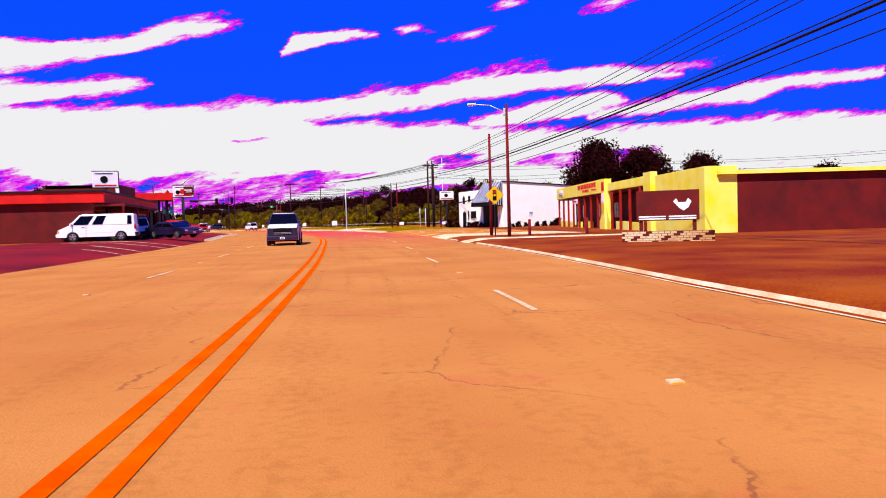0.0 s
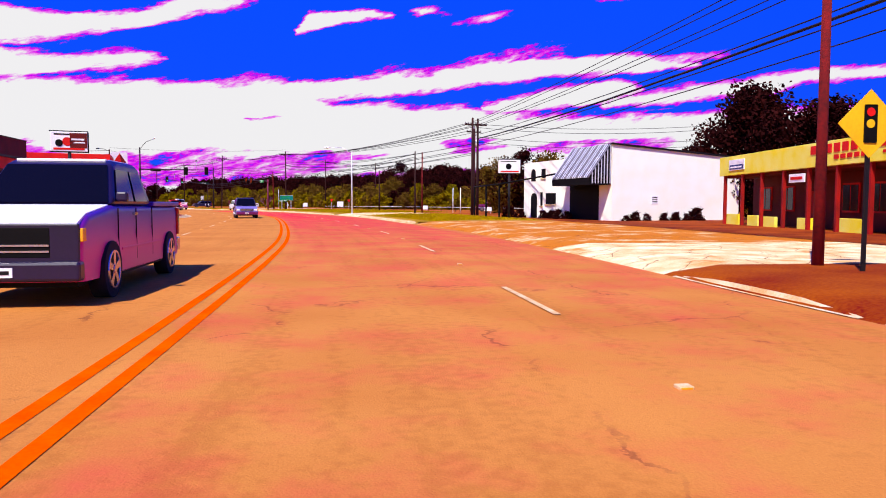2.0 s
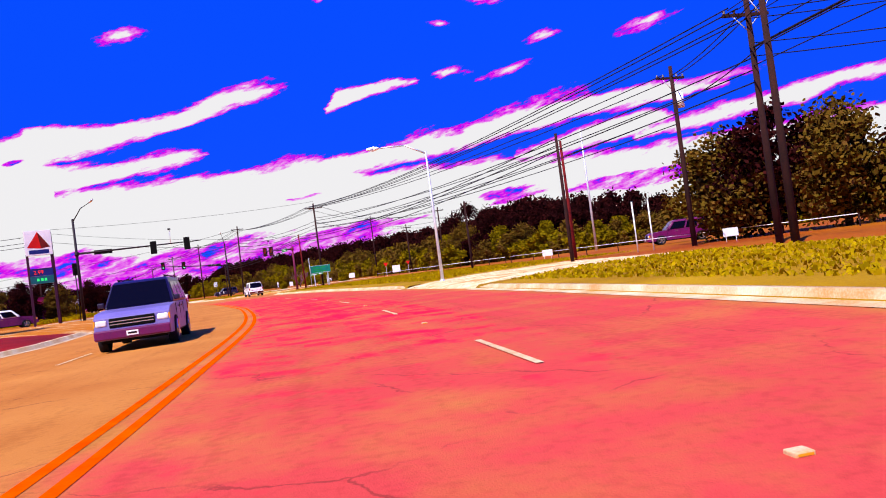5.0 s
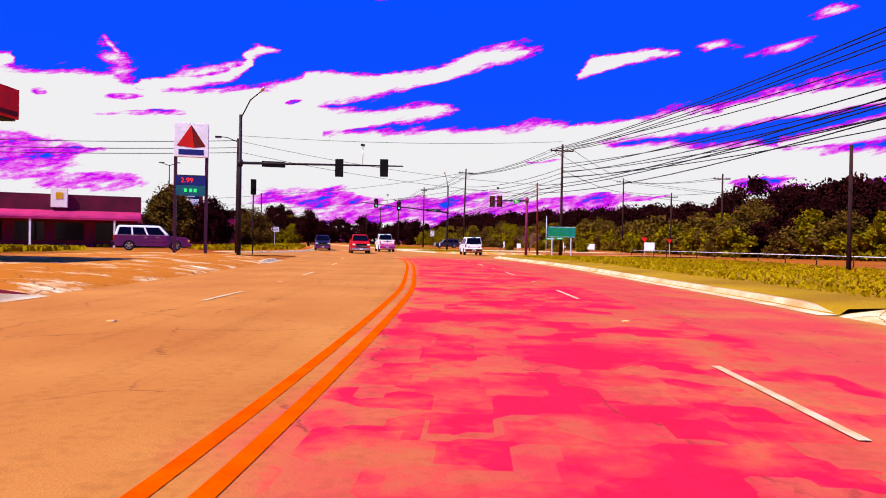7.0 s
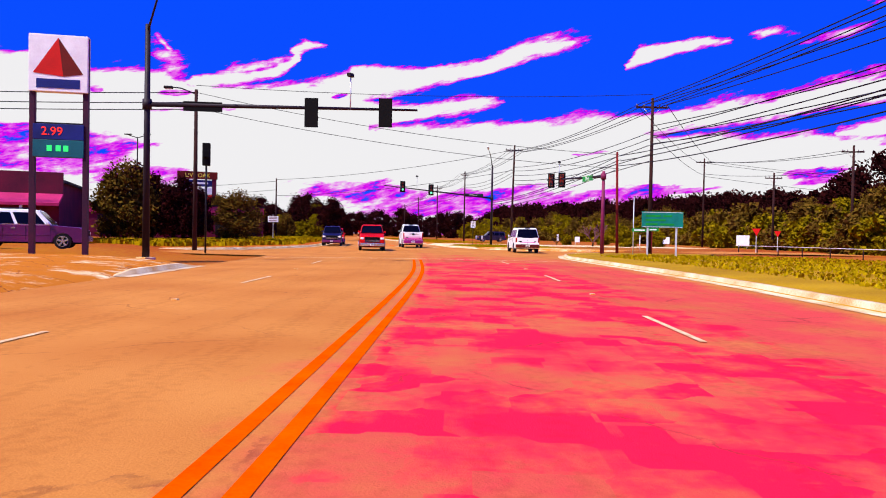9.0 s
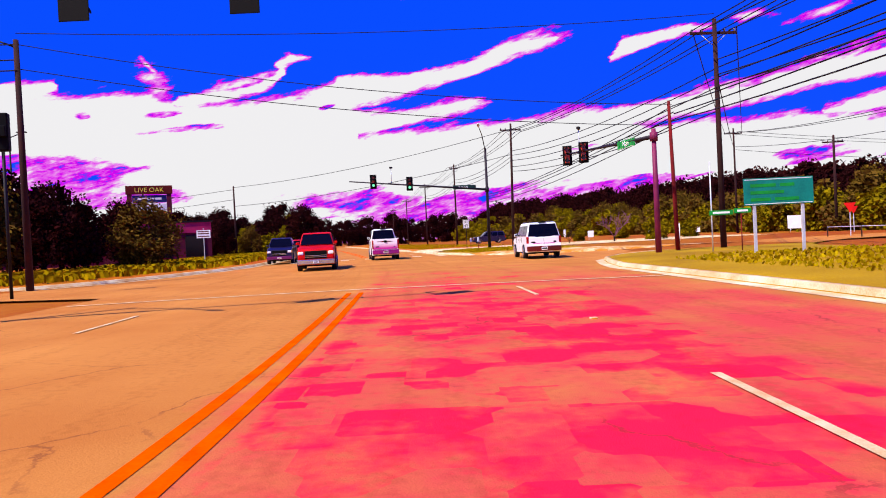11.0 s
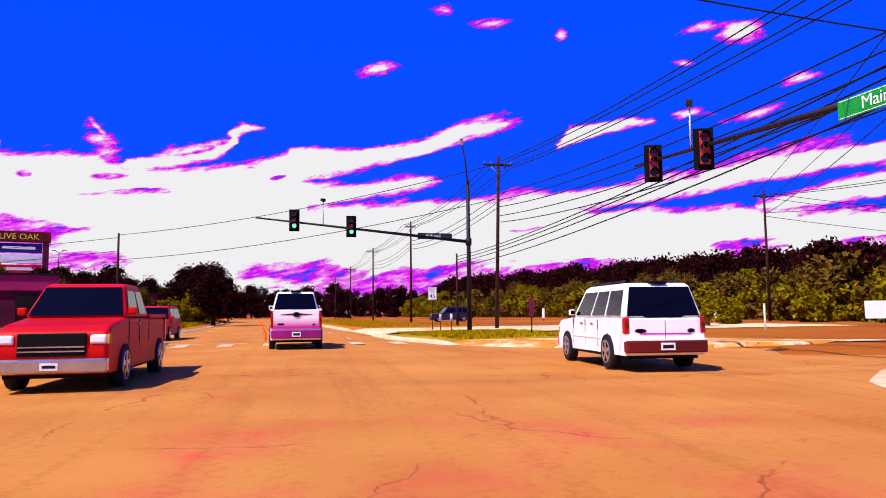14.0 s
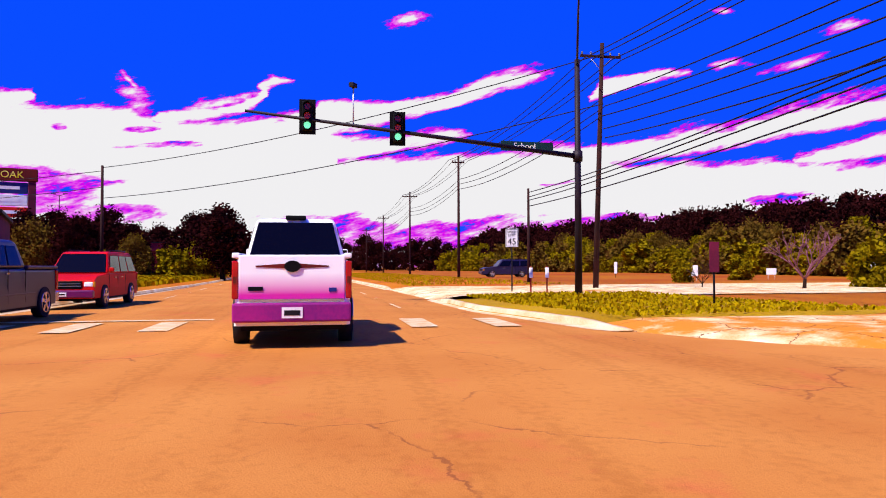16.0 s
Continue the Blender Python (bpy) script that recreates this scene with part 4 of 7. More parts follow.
def signal_head(root, p, turn, lit, face_m=None):
    """A three-lens signal with a back plate; its face looks along local -y."""
    body = part("signal_head", boxes((-0.19, 0.19, -0.12, 0.12, -0.55, 0.55), bevel=0.04), BLACK, root, "black three-lens signal housing", root.matrix_basis.inverted() @ aim(p, turn))
    part("back_plate", boxes((-0.31, 0.31, 0.10, 0.125, -0.67, 0.67), bevel=0.01), BLACK, body)
    # added orange panel, its colour standing for sun on the lens side
    if face_m:
        part("face", boxes((-0.155, 0.155, -0.124, -0.119, -0.52, 0.52)), face_m, body, "orange face panel with sunlight in its colour")
    for z, off_m in ((0.36, LENS_RED), (0.0, LENS_AND_FACE_AMBER), (-0.36, LENS_OFF)):
        m = GREEN_ON if (lit and z < 0) else off_m
        part("lens", disc(bmesh.new(), (0, -0.125, z), (0, -1, 0), 0.13, 0.015, 18), m, body, "lit green lens" if (lit and z < 0) else "")
        bm = bmesh.new()
        for k in range(8):
            a0, a1 = math.pi * (k / 8.0 * 1.1 - 0.05), math.pi * ((k + 1) / 8.0 * 1.1 - 0.05)
            q = [Vector((math.cos(t) * 0.15, y, z + math.sin(t) * 0.15)) for t, y in ((a0, -0.12), (a1, -0.12), (a1, -0.34), (a0, -0.34))]
            bm.faces.new([bm.verts.new(v) for v in q])
        bmesh.ops.remove_doubles(bm, verts=bm.verts, dist=0.001)
        bmesh.ops.solidify(bm, geom=bm.faces[:], thickness=0.008)
        part("visor", bm, BLACK, body)
    return body


def signal_mast(x, y, height, arm_from, arm_to, heads, face, lit, material, label, camera_at=None, lamp_to=None):
    root = thing("traffic_signal", pose(x, y, 0), label, "traffic signal", "traffic signals")
    inv = Vector((x, y, 0))
    part("base", boxes((-0.3, 0.3, -0.3, 0.3, -0.1, 0.12), bevel=0.03), CONCRETE, root, "concrete footing")
    part("pole", rods(((0, 0, 0), (0, 0, height), 0.16, 0.11), seg=14), material, root)
    a, b = Vector(arm_from) - inv, Vector(arm_to) - inv
    part("mast_arm", rods((a, b, 0.11, 0.05), seg=12), MAST, root)
    part("collar", rods((a - Vector((0, 0, 0.22)), a + Vector((0, 0, 0.22)), 0.2), seg=12), material, root)
    for h in heads:
        signal_head(root, h, face, lit, LENS_AND_FACE_AMBER if material is MAST_PINK else None)
    if camera_at:
        c = Vector(camera_at) - inv
        part("camera_post", rods((c, c + Vector((0, 0, 1.5)), 0.03), seg=8), STEEL, root)
        part("detector", boxes((c.x - 0.1, c.x + 0.1, c.y - 0.2, c.y + 0.15, c.z + 1.45, c.z + 1.62), bevel=0.02), DARK, root)
    if lamp_to:
        t = Vector(lamp_to) - inv
        top = Vector((0, 0, height))
        midp = top.lerp(t, 0.5) + Vector((0, 0, 0.25))
        part("lamp_arm", rods((top - Vector((0, 0, 0.3)), midp, 0.05, 0.045), (midp, t, 0.045, 0.035), seg=8), material, root)
        d = (t - top).normalized()
        part("lamp_head", rods((t, t + d * 0.35, 0.06, 0.13), (t + d * 0.35, t + d * 0.7, 0.13, 0.05), seg=10), STEEL, root, "pale cobra-head street lamp")
    return root


mast_a = signal_mast(-49.3, 155.2, 10.5, (-49.3, 155.2, 6.95), (-38.9, 161.4, 7.15), [(-43.06, 158.89, 6.83), (-40.15, 160.61, 6.95)], 150 + 54, False, MAST,
                     "dark signal mast on the filling station corner", (-41.55, 159.78, 7.1), (-46.6, 153.7, 11.7))
part("sign_back", boxes((-0.85, 0.85, -0.02, 0.02, -0.22, 0.22), bevel=0.01), BLACK, mast_a, "dark street-name board seen from behind", mast_a.matrix_basis.inverted() @ aim((-47.2, 156.4, 6.93), 30.8))
mast_b = signal_mast(-35.1, 185.8, 6.4, (-35.1, 185.8, 6.0), (-42.8, 197.5, 6.75), [(-40.45, 193.95, 6.45), (-42.1, 196.4, 6.6)], 10, False, MAST_PINK,
                     "magenta-brown signal mast on the side street corner", (-40.84, 194.52, 6.56))
plate = part("street_sign", boxes((-1.1, 1.1, -0.02, 0.02, -0.24, 0.24), bevel=0.01), SIGN_STREET, mast_b, "bright green street-name board", mast_b.matrix_basis.inverted() @ aim((-36.9, 188.4, 6.08), -56.6))
text_mesh("lettering", "Main", 0.42, SIGN_WHITE, plate, pose(0, -0.026, 0, 90, 0, 0), "white letters")
part("border", boxes((-1.04, 1.04, -0.024, -0.021, 0.195, 0.21), (-1.04, 1.04, -0.024, -0.021, -0.21, -0.195)), SIGN_WHITE, plate)
mast_c = signal_mast(-54.7, 214.85, 10.1, (-54.7, 214.85, 6.0), (-65.4, 206.6, 7.15), [(-60.85, 210.16, 6.8), (-63.63, 208.04, 7.08)], 30, True, MAST,
                     "dark signal mast with two green signals over the lanes", (-62.24, 209.1, 6.84), (-53.9, 211.2, 11.6))
plate = part("street_sign", boxes((-1.15, 1.15, -0.02, 0.02, -0.2, 0.2), bevel=0.01), SIGN_DARK, mast_c, "dark green street-name board", mast_c.matrix_basis.inverted() @ aim((-56.5, 213.4, 6.3), 37))
text_mesh("lettering", "School", 0.36, SIGN_WHITE, plate, pose(-0.12, -0.026, 0, 90, 0, 0), "white letters")


def pedestrian_signal(x, y, turn):
    root = thing("pedestrian_signal", pose(x, y, 0.1, 0, 0, turn), "dark pedestrian signal cluster on a slim post", "traffic signal")
    part("post", rods(((0, 0, -0.3), (0, 0, 6.0), 0.06), seg=8), DARK, root)
    part("head", boxes((-0.24, 0.24, -0.18, 0.18, 5.3, 6.7), bevel=0.05), BLACK, root)
    part("hood", boxes((-0.19, 0.19, -0.34, -0.18, 5.8, 6.2), bevel=0.03), BLACK, root)


pedestrian_signal(-55.8, 166.1, 40)


def street_lamp(x, y, height, head, label):
    root = thing("street_lamp", pose(x, y, 0.15), label, "street lamp")
    part("pole", rods(((0, 0, -0.4), (0, 0, height), 0.10, 0.06), seg=12), STEEL, root)
    part("base", rods(((0, 0, -0.1), (0, 0, 0.12), 0.16, 0.13), seg=12), STEEL, root)
    t = Vector(head) - Vector((x, y, 0.15))
    top = Vector((0, 0, height - 0.15))
    m1 = top.lerp(t, 0.45) + Vector((0, 0, 0.35))
    part("arm", rods((top, m1, 0.05, 0.045), (m1, t, 0.045, 0.035), seg=8), STEEL, root)
    d = (t - m1).normalized()
    part("lamp_head", rods((t, t + d * 0.35, 0.06, 0.15), (t + d * 0.35, t + d * 0.75, 0.15, 0.06), seg=12), SIGN_WHITE, root, "white cobra-head lamp")


street_lamp(-11.9, 127.3, 7.85, (-14.6, 126.8, 8.45), "white steel street lamp beside the driveway")


def twin_lamp(x, y, height):
    root = thing("parking_lamp", pose(x, y, 0.2, 0, 0, 20), "thin car-park lamp with two arms", "street lamp", "car-park lamps")
    part("pole", rods(((0, 0, -0.3), (0, 0, height), 0.09, 0.06), seg=8), DARK, root)
    for s in (-1, 1):
        part("arm", rods(((0, 0, height - 0.1), (s * 1.1, 0, height + 0.25), 0.04), seg=6), DARK, root)
        part("lamp_head", boxes((s * 1.0 - 0.35, s * 1.0 + 0.35, -0.15, 0.15, height + 0.22, height + 0.32), bevel=0.03), DARK, root)


twin_lamp(-150, 270, 13.0)
twin_lamp(-82, 185, 10.5)


def warning_sign(x, y):
    root = thing("warning_sign", pose(x, y, 0.1, 0, 0, 4), "yellow diamond signal-ahead sign on a post", "road sign")
    part("post", boxes((-0.035, 0.035, 0.0, 0.06, -0.4, 3.3)), DARK, root)
    bm = bmesh.new()
    box(bm, -0.46, 0.46, -0.012, 0.0, -0.46, 0.46, 0.0)
    bmesh.ops.rotate(bm, verts=bm.verts, cent=(0, 0, 0), matrix=Matrix.Rotation(radians(45), 3, "Y"))
    plate = part("plate", bm, SIGN_YELLOW, root, "", pose(0, -0.005, 2.85))
    part("symbol", boxes((-0.13, 0.13, -0.022, -0.014, -0.36, 0.36), bevel=0.02), BLACK, plate, "black signal symbol")
    for z, m in ((0.22, RED), (0.0, SIGN_YELLOW), (-0.22, BLACK)):
        part("dot", disc(bmesh.new(), (0, -0.023, z), (0, -1, 0), 0.085, 0.006, 14), m, plate)


warning_sign(5.65, 49.5)


def speed_sign(x, y):
    root = thing("speed_limit_sign", pose(x, y, 0.1, 0, 0, 30), "white speed limit sign on a thin post", "road sign")
    part("post", boxes((-0.03, 0.03, 0.0, 0.05, -0.4, 3.1)), DARK, root)
    plate = part("plate", boxes((-0.32, 0.32, -0.014, 0.0, 2.25, 3.15), bevel=0.004), SIGN_WHITE, root)
    part("rim", boxes((-0.30, 0.30, -0.018, -0.0145, 3.10, 3.12), (-0.30, 0.30, -0.018, -0.0145, 2.28, 2.30), (-0.30, -0.28, -0.018, -0.0145, 2.28, 3.12), (0.28, 0.30, -0.018, -0.0145, 2.28, 3.12)), BLACK, plate)
    text_mesh("lettering", "SPEED", 0.17, BLACK, plate, pose(0, -0.02, 2.98, 90))
    text_mesh("lettering", "LIMIT", 0.17, BLACK, plate, pose(0, -0.02, 2.82, 90))
    text_mesh("lettering", "45", 0.44, BLACK, plate, pose(0, -0.02, 2.5, 90))


speed_sign(-58.85, 219.2)


def guide_sign():
    root = thing("guide_sign", pose(-29.75, 177.75, 0.1, 0, 0, 24), "teal-green highway guide sign on two posts", "road sign")
    for u in (-0.9, 0.9):
        part("post", boxes((u - 0.05, u + 0.05, 0.0, 0.08, -0.4, 2.95)), STEEL, root)
    plate = part("plate", boxes((-1.3, 1.3, -0.02, 0.0, 1.95, 2.95), bevel=0.008), SIGN_GREEN, root)
    part("rim", boxes((-1.25, 1.25, -0.025, -0.021, 2.89, 2.915), (-1.25, 1.25, -0.025, -0.021, 1.985, 2.01)), SIGN_WHITE, plate)
    for z, w0, w1 in ((2.68, -1.05, -0.1), (2.68, 0.05, 0.6), (2.42, -1.05, 0.2), (2.16, -1.05, -0.3), (2.16, -0.15, 0.75)):
        part("text_bar", boxes((w0, w1, -0.027, -0.021, z - 0.06, z + 0.06)), SIGN_STREET, plate, "pale unreadable line of text")


guide_sign()


def cross_street_sign():
    root = thing("street_name_sign", pose(-32.4, 183.3, 0.1, 0, 0, 18), "two green street-name blades on a white post", "road sign")
    part("post", rods(((0, 0, -0.4), (0, 0, 4.2), 0.03), seg=8), STEEL, root)
    for u0, u1, z in ((-0.1, 0.95, 1.85), (0.98, 1.75, 1.9)):
        b = part("blade", boxes((u0, u1, -0.03, -0.01, z - 0.11, z + 0.11), bevel=0.004), SIGN_STREET, root)
        part("text_bar", boxes((u0 + 0.15, u1 - 0.15, -0.036, -0.031, z - 0.045, z + 0.045)), SIGN_WHITE, b)
    part("second_post", rods(((1.3, 0, -0.4), (1.3, 0, 2.0), 0.025), seg=8), WOOD_RED, root)


cross_street_sign()


def price_sign():
    root = thing("filling_station_sign", pose(-51.5, 152.55, 0.25, 0, 0, 35), "tall filling station sign with a red triangle", "shop sign")
    for u in (-1.05, 1.05):
        part("post", boxes((u - 0.11, u + 0.11, -0.11, 0.11, -0.5, 9.2), bevel=0.01), POST_PLUM, root)
    logo = part("logo_panel", boxes((-1.16, 1.16, -0.22, 0.18, 6.85, 9.25), bevel=0.02), SIGN_WHITE, root, "white panel with a red triangle")
    bm = bmesh.new()
    for q in (((-0.98, 7.62), (0.2, 7.5), (0.0, 9.12)), ):
        bm.faces.new([bm.verts.new((u, -0.235, z)) for u, z in q])
    part("triangle", bm, RED, logo, "bright red triangle face")
    bm = bmesh.new()
    bm.faces.new([bm.verts.new((u, -0.235, z)) for u, z in ((0.2, 7.5), (0.98, 7.62), (0.0, 9.12))])
    part("triangle_shade", bm, RED_WALL, logo, "dark red triangle face")
    part("name_bar", boxes((-0.85, 0.85, -0.235, -0.222, 7.0, 7.38)), NAVY, logo, "navy brand bar")
    part("crossbar", boxes((-0.94, 0.94, -0.04, 0.04, 5.5, 5.58)), DARK, root)
    price = part("price_panel", boxes((-1.0, 1.0, -0.16, 0.14, 4.85, 5.5), bevel=0.01), NAVY, root)
    lower = part("lower_price_panel", boxes((-1.0, 1.0, -0.16, 0.14, 4.1, 4.83), bevel=0.01), TEAL, root)
    text_mesh("digits", "2.99", 0.5, RED_ON, price, pose(-0.25, -0.17, 5.18, 90), "lit red digits")
    for u in (-0.45, -0.1, 0.2):
        part("digit_bar", boxes((u, u + 0.2, -0.17, -0.162, 4.35, 4.6)), GREEN_DIGITS, lower)


price_sign()


def tenant_sign():
    root = thing("shopping_centre_sign", pose(-130, 245, 0.2, 0, 0, 48), "tall maroon shopping centre sign with tenant panels", "shop sign")
    for u in (-3.3, 3.3):
        part("post", boxes((u - 0.4, u + 0.4, -0.4, 0.4, -0.5, 13.0), bevel=0.03), MAROON, root)
    head = part("header", boxes((-3.9, 3.9, -0.5, 0.5, 11.7, 13.2), bevel=0.05), RED_WALL, root)
    text_mesh("lettering", "LIVE OAK", 1.15, CREAM, head, pose(0, -0.52, 12.4, 90), "pale yellow letters")
    for z0, z1, m in ((10.2, 11.5, NAVY), (8.7, 10.0, SIGN_WHITE), (7.3, 8.5, RED), (5.9, 7.1, MAROON), (4.4, 5.7, RED), (3.0, 4.2, PINK_TRIM)):
        p = part("tenant_panel", boxes((-2.85, 2.85, -0.35, 0.35, z0, z1), bevel=0.03), m, root)
        part("text_bar", boxes((-2.0, 2.0, -0.37, -0.352, (z0 + z1) / 2 - 0.2, (z0 + z1) / 2 + 0.2)), SIGN_WHITE, p)


tenant_sign()


def yard_sign(x, y, turn, w=0.6, h=0.45, m=None, label="small white yard sign on wire legs", z=0.2):
    root = thing("yard_sign", pose(x, y, z, 0, 0, turn), label, "yard sign", "yard signs")
    part("panel", boxes((-w / 2, w / 2, -0.015, 0.015, 0.35, 0.35 + h), bevel=0.003), m or SIGN_WHITE, root)
    for u in (-w / 3, w / 3):
        part("leg", rods(((u, 0, -0.3), (u, 0, 0.36), 0.015), seg=6), STEEL, root)


# the first board stands in for a passing white vehicle, placed by view
for x, y, turn, w, h in ((-26.4, 240.0, 8, 1.7, 1.5), (-2.6, 154.6, -10, 1.0, 0.6), (-38.3, 252.0, 10, 1.4, 1.1), (-51.5, 247.0, 15, 0.8, 0.9), (-45.0, 259.0, 15, 0.9, 0.6), (5.5, 128.0, 0, 0.9, 0.5)):
    yard_sign(x, y, turn, w, h)
for x, y in ((-24.5, 205.8), (-22.3, 224.0)):
    root = thing("yield_sign", pose(x, y, 0.2, 0, 0, 10), "small red and white road sign on a post", "road sign", "small red signs")
    part("post", boxes((-0.03, 0.03, 0, 0.05, -0.3, 2.2)), STEEL, root)
    bm = bmesh.new()
    a = [bm.verts.new((u, -0.01, z)) for u, z in ((-0.4, 2.3), (0.4, 2.3), (0, 1.6))]
    b = [bm.verts.new((u, 0.0, z)) for u, z in ((-0.4, 2.3), (0.4, 2.3), (0, 1.6))]
    bm.faces.new(a)
    bm.faces.new(b[::-1])
    for k in range(3):
        bm.faces.new((a[k], b[k], b[(k + 1) % 3], a[(k + 1) % 3]))
    part("plate", bm, RED, root)


def marker_post(x, y, height, plate, post_m, plate_m, label):
    root = thing("marker_post", pose(x, y, 0.12, 0, 0, 20), label, "post", "roadside markers")
    part("post", rods(((0, 0, -0.3), (0, 0, height), 0.035), seg=8), post_m, root)
    w, z0, z1 = plate
    part("plate", boxes((-w / 2, w / 2, -0.06, -0.03, z0, z1), bevel=0.008), plate_m, root)


marker_post(-49.3, 208.8, 2.0, (0.30, 1.05, 2.0), DARK, MAROON, "maroon plate on a slim dark post")
marker_post(-56.3, 215.9, 1.25, (0.16, 0.75, 1.2), POST_RED, SIGN_WHITE, "short red and white marker post")
marker_post(-56.9, 215.4, 1.25, (0.16, 0.75, 1.2), POST_RED, SIGN_WHITE, "short red and white marker post")
marker_post(-61.1, 270.8, 1.7, (0.36, 0.4, 1.75), DARK, SIGN_WHITE, "narrow white marker panel in the field")


def pipe_fence(p, q, n):
    root = thing("pipe_fence", pose(0, 0, 0), "low white pipe fence along the field", "fence")
    p, q = Vector(p), Vector(q)
    for k in range(n + 1):
        c = p.lerp(q, k / n)
        part("post", rods((c - Vector((0, 0, 0.4)), c + Vector((0, 0, 0.70)), 0.04), seg=8), WOOD, root)
    part("rail", rods((p + Vector((0, 0, 0.66)), q + Vector((0, 0, 0.66)), 0.025), seg=8), SIGN_WHITE, root)


pipe_fence((12, 126, 0.25), (-6, 158, 0.3), 9)
pipe_fence((-6.5, 159, 0.3), (-26, 205, 0.2), 12)
for x, y, h in ((1.2, 133.5, 3.4), (2.2, 133.2, 3.4), (-37.0, 217.0, 1.5)):
    root = thing("marker_post", pose(x, y, 0.2), "slim white post in the grass", "post", "marker posts")
    part("post", rods(((0, 0, -0.3), (0, 0, h), 0.05), seg=8), SIGN_WHITE, root)
    part("cap", rods(((0, 0, h), (0, 0, h + 0.05), 0.06), seg=8), STEEL, root)


def small_road_sign():
    root = thing("route_sign", pose(-72.4, 194.6, 0.2, 0, 0, 34), "small white and red road sign on a thin post", "road sign", "small red signs")
    part("post", boxes((-0.03, 0.03, 0, 0.05, -0.3, 3.0)), STEEL, root)
    pl = part("plate", boxes((-0.55, 0.55, -0.02, 0.0, 2.2, 2.85), bevel=0.005), SIGN_WHITE, root)
    for z in (2.3, 2.52, 2.7):
        part("text_bar", boxes((-0.45, 0.45, -0.026, -0.021, z, z + 0.08)), RED_WALL, pl)


small_road_sign()


def pole_lamp():
    """Street lamp arm fixed to the plain verge pole."""
    root = thing("street_lamp", pose(6.29, 47.0, 8.3, 0, 0, 95), "grey street lamp arm bolted to a wooden pole", "street lamp", "street lamps")
    part("bracket", boxes((-0.06, 0.06, 0.08, 0.2, -0.25, 0.25), bevel=0.01), STEEL, root)
    part("arm", rods(((0, 0.15, 0), (0, 1.1, 0.42), 0.035), ((0, 1.1, 0.42), (0, 2.1, 0.5), 0.035), seg=8), STEEL, root)
    hd = part("lamp_head", boxes((-0.13, 0.13, 2.0, 2.6, 0.42, 0.56), bevel=0.05), STEEL, root)
    part("lens", boxes((-0.09, 0.09, 2.15, 2.55, 0.38, 0.425), bevel=0.02), SIGN_WHITE, hd)


pole_lamp()


def bracket_lamp():
    """Small street lamp on the dark pole behind the filling station mast."""
    root = thing("street_lamp", pose(-60.8, 170.5, 11.0, 0, 0, 120), "small dark street lamp on a pole bracket", "street lamp", "street lamps")
    part("arm", rods(((0, 0.1, 0), (0, 1.0, 0.35), 0.04), ((0, 1.0, 0.35), (0, 1.7, 0.42), 0.04), seg=8), DARK, root)
    hd = part("lamp_head", boxes((-0.16, 0.16, 1.6, 2.2, 0.30, 0.48), bevel=0.05), DARK, root)
    part("lens", boxes((-0.11, 0.11, 1.72, 2.14, 0.26, 0.305), bevel=0.02), SIGN_WHITE, hd)


bracket_lamp()


for x, y in ((7.9, 48.6), (11.6, 47.6), (15.2, 46.4)):
    root = thing("bollard", pose(x, y, 0.12), "short dark wooden post at the edge of the lot", "bollard", "bollards")
    part("post", rods(((0, 0, -0.3), (0, 0, 1.05), 0.11, 0.10), seg=10), WOOD_RED, root)
    part("cap", rods(((0, 0, 1.05), (0, 0, 1.1), 0.10, 0.06), seg=10), WOOD_RED, root)


# ---- buildings ----
def sub(parent, name, specs, material, label="", bevel=0.0):
    return part(name, boxes(*specs, bevel=bevel), material, parent, label)


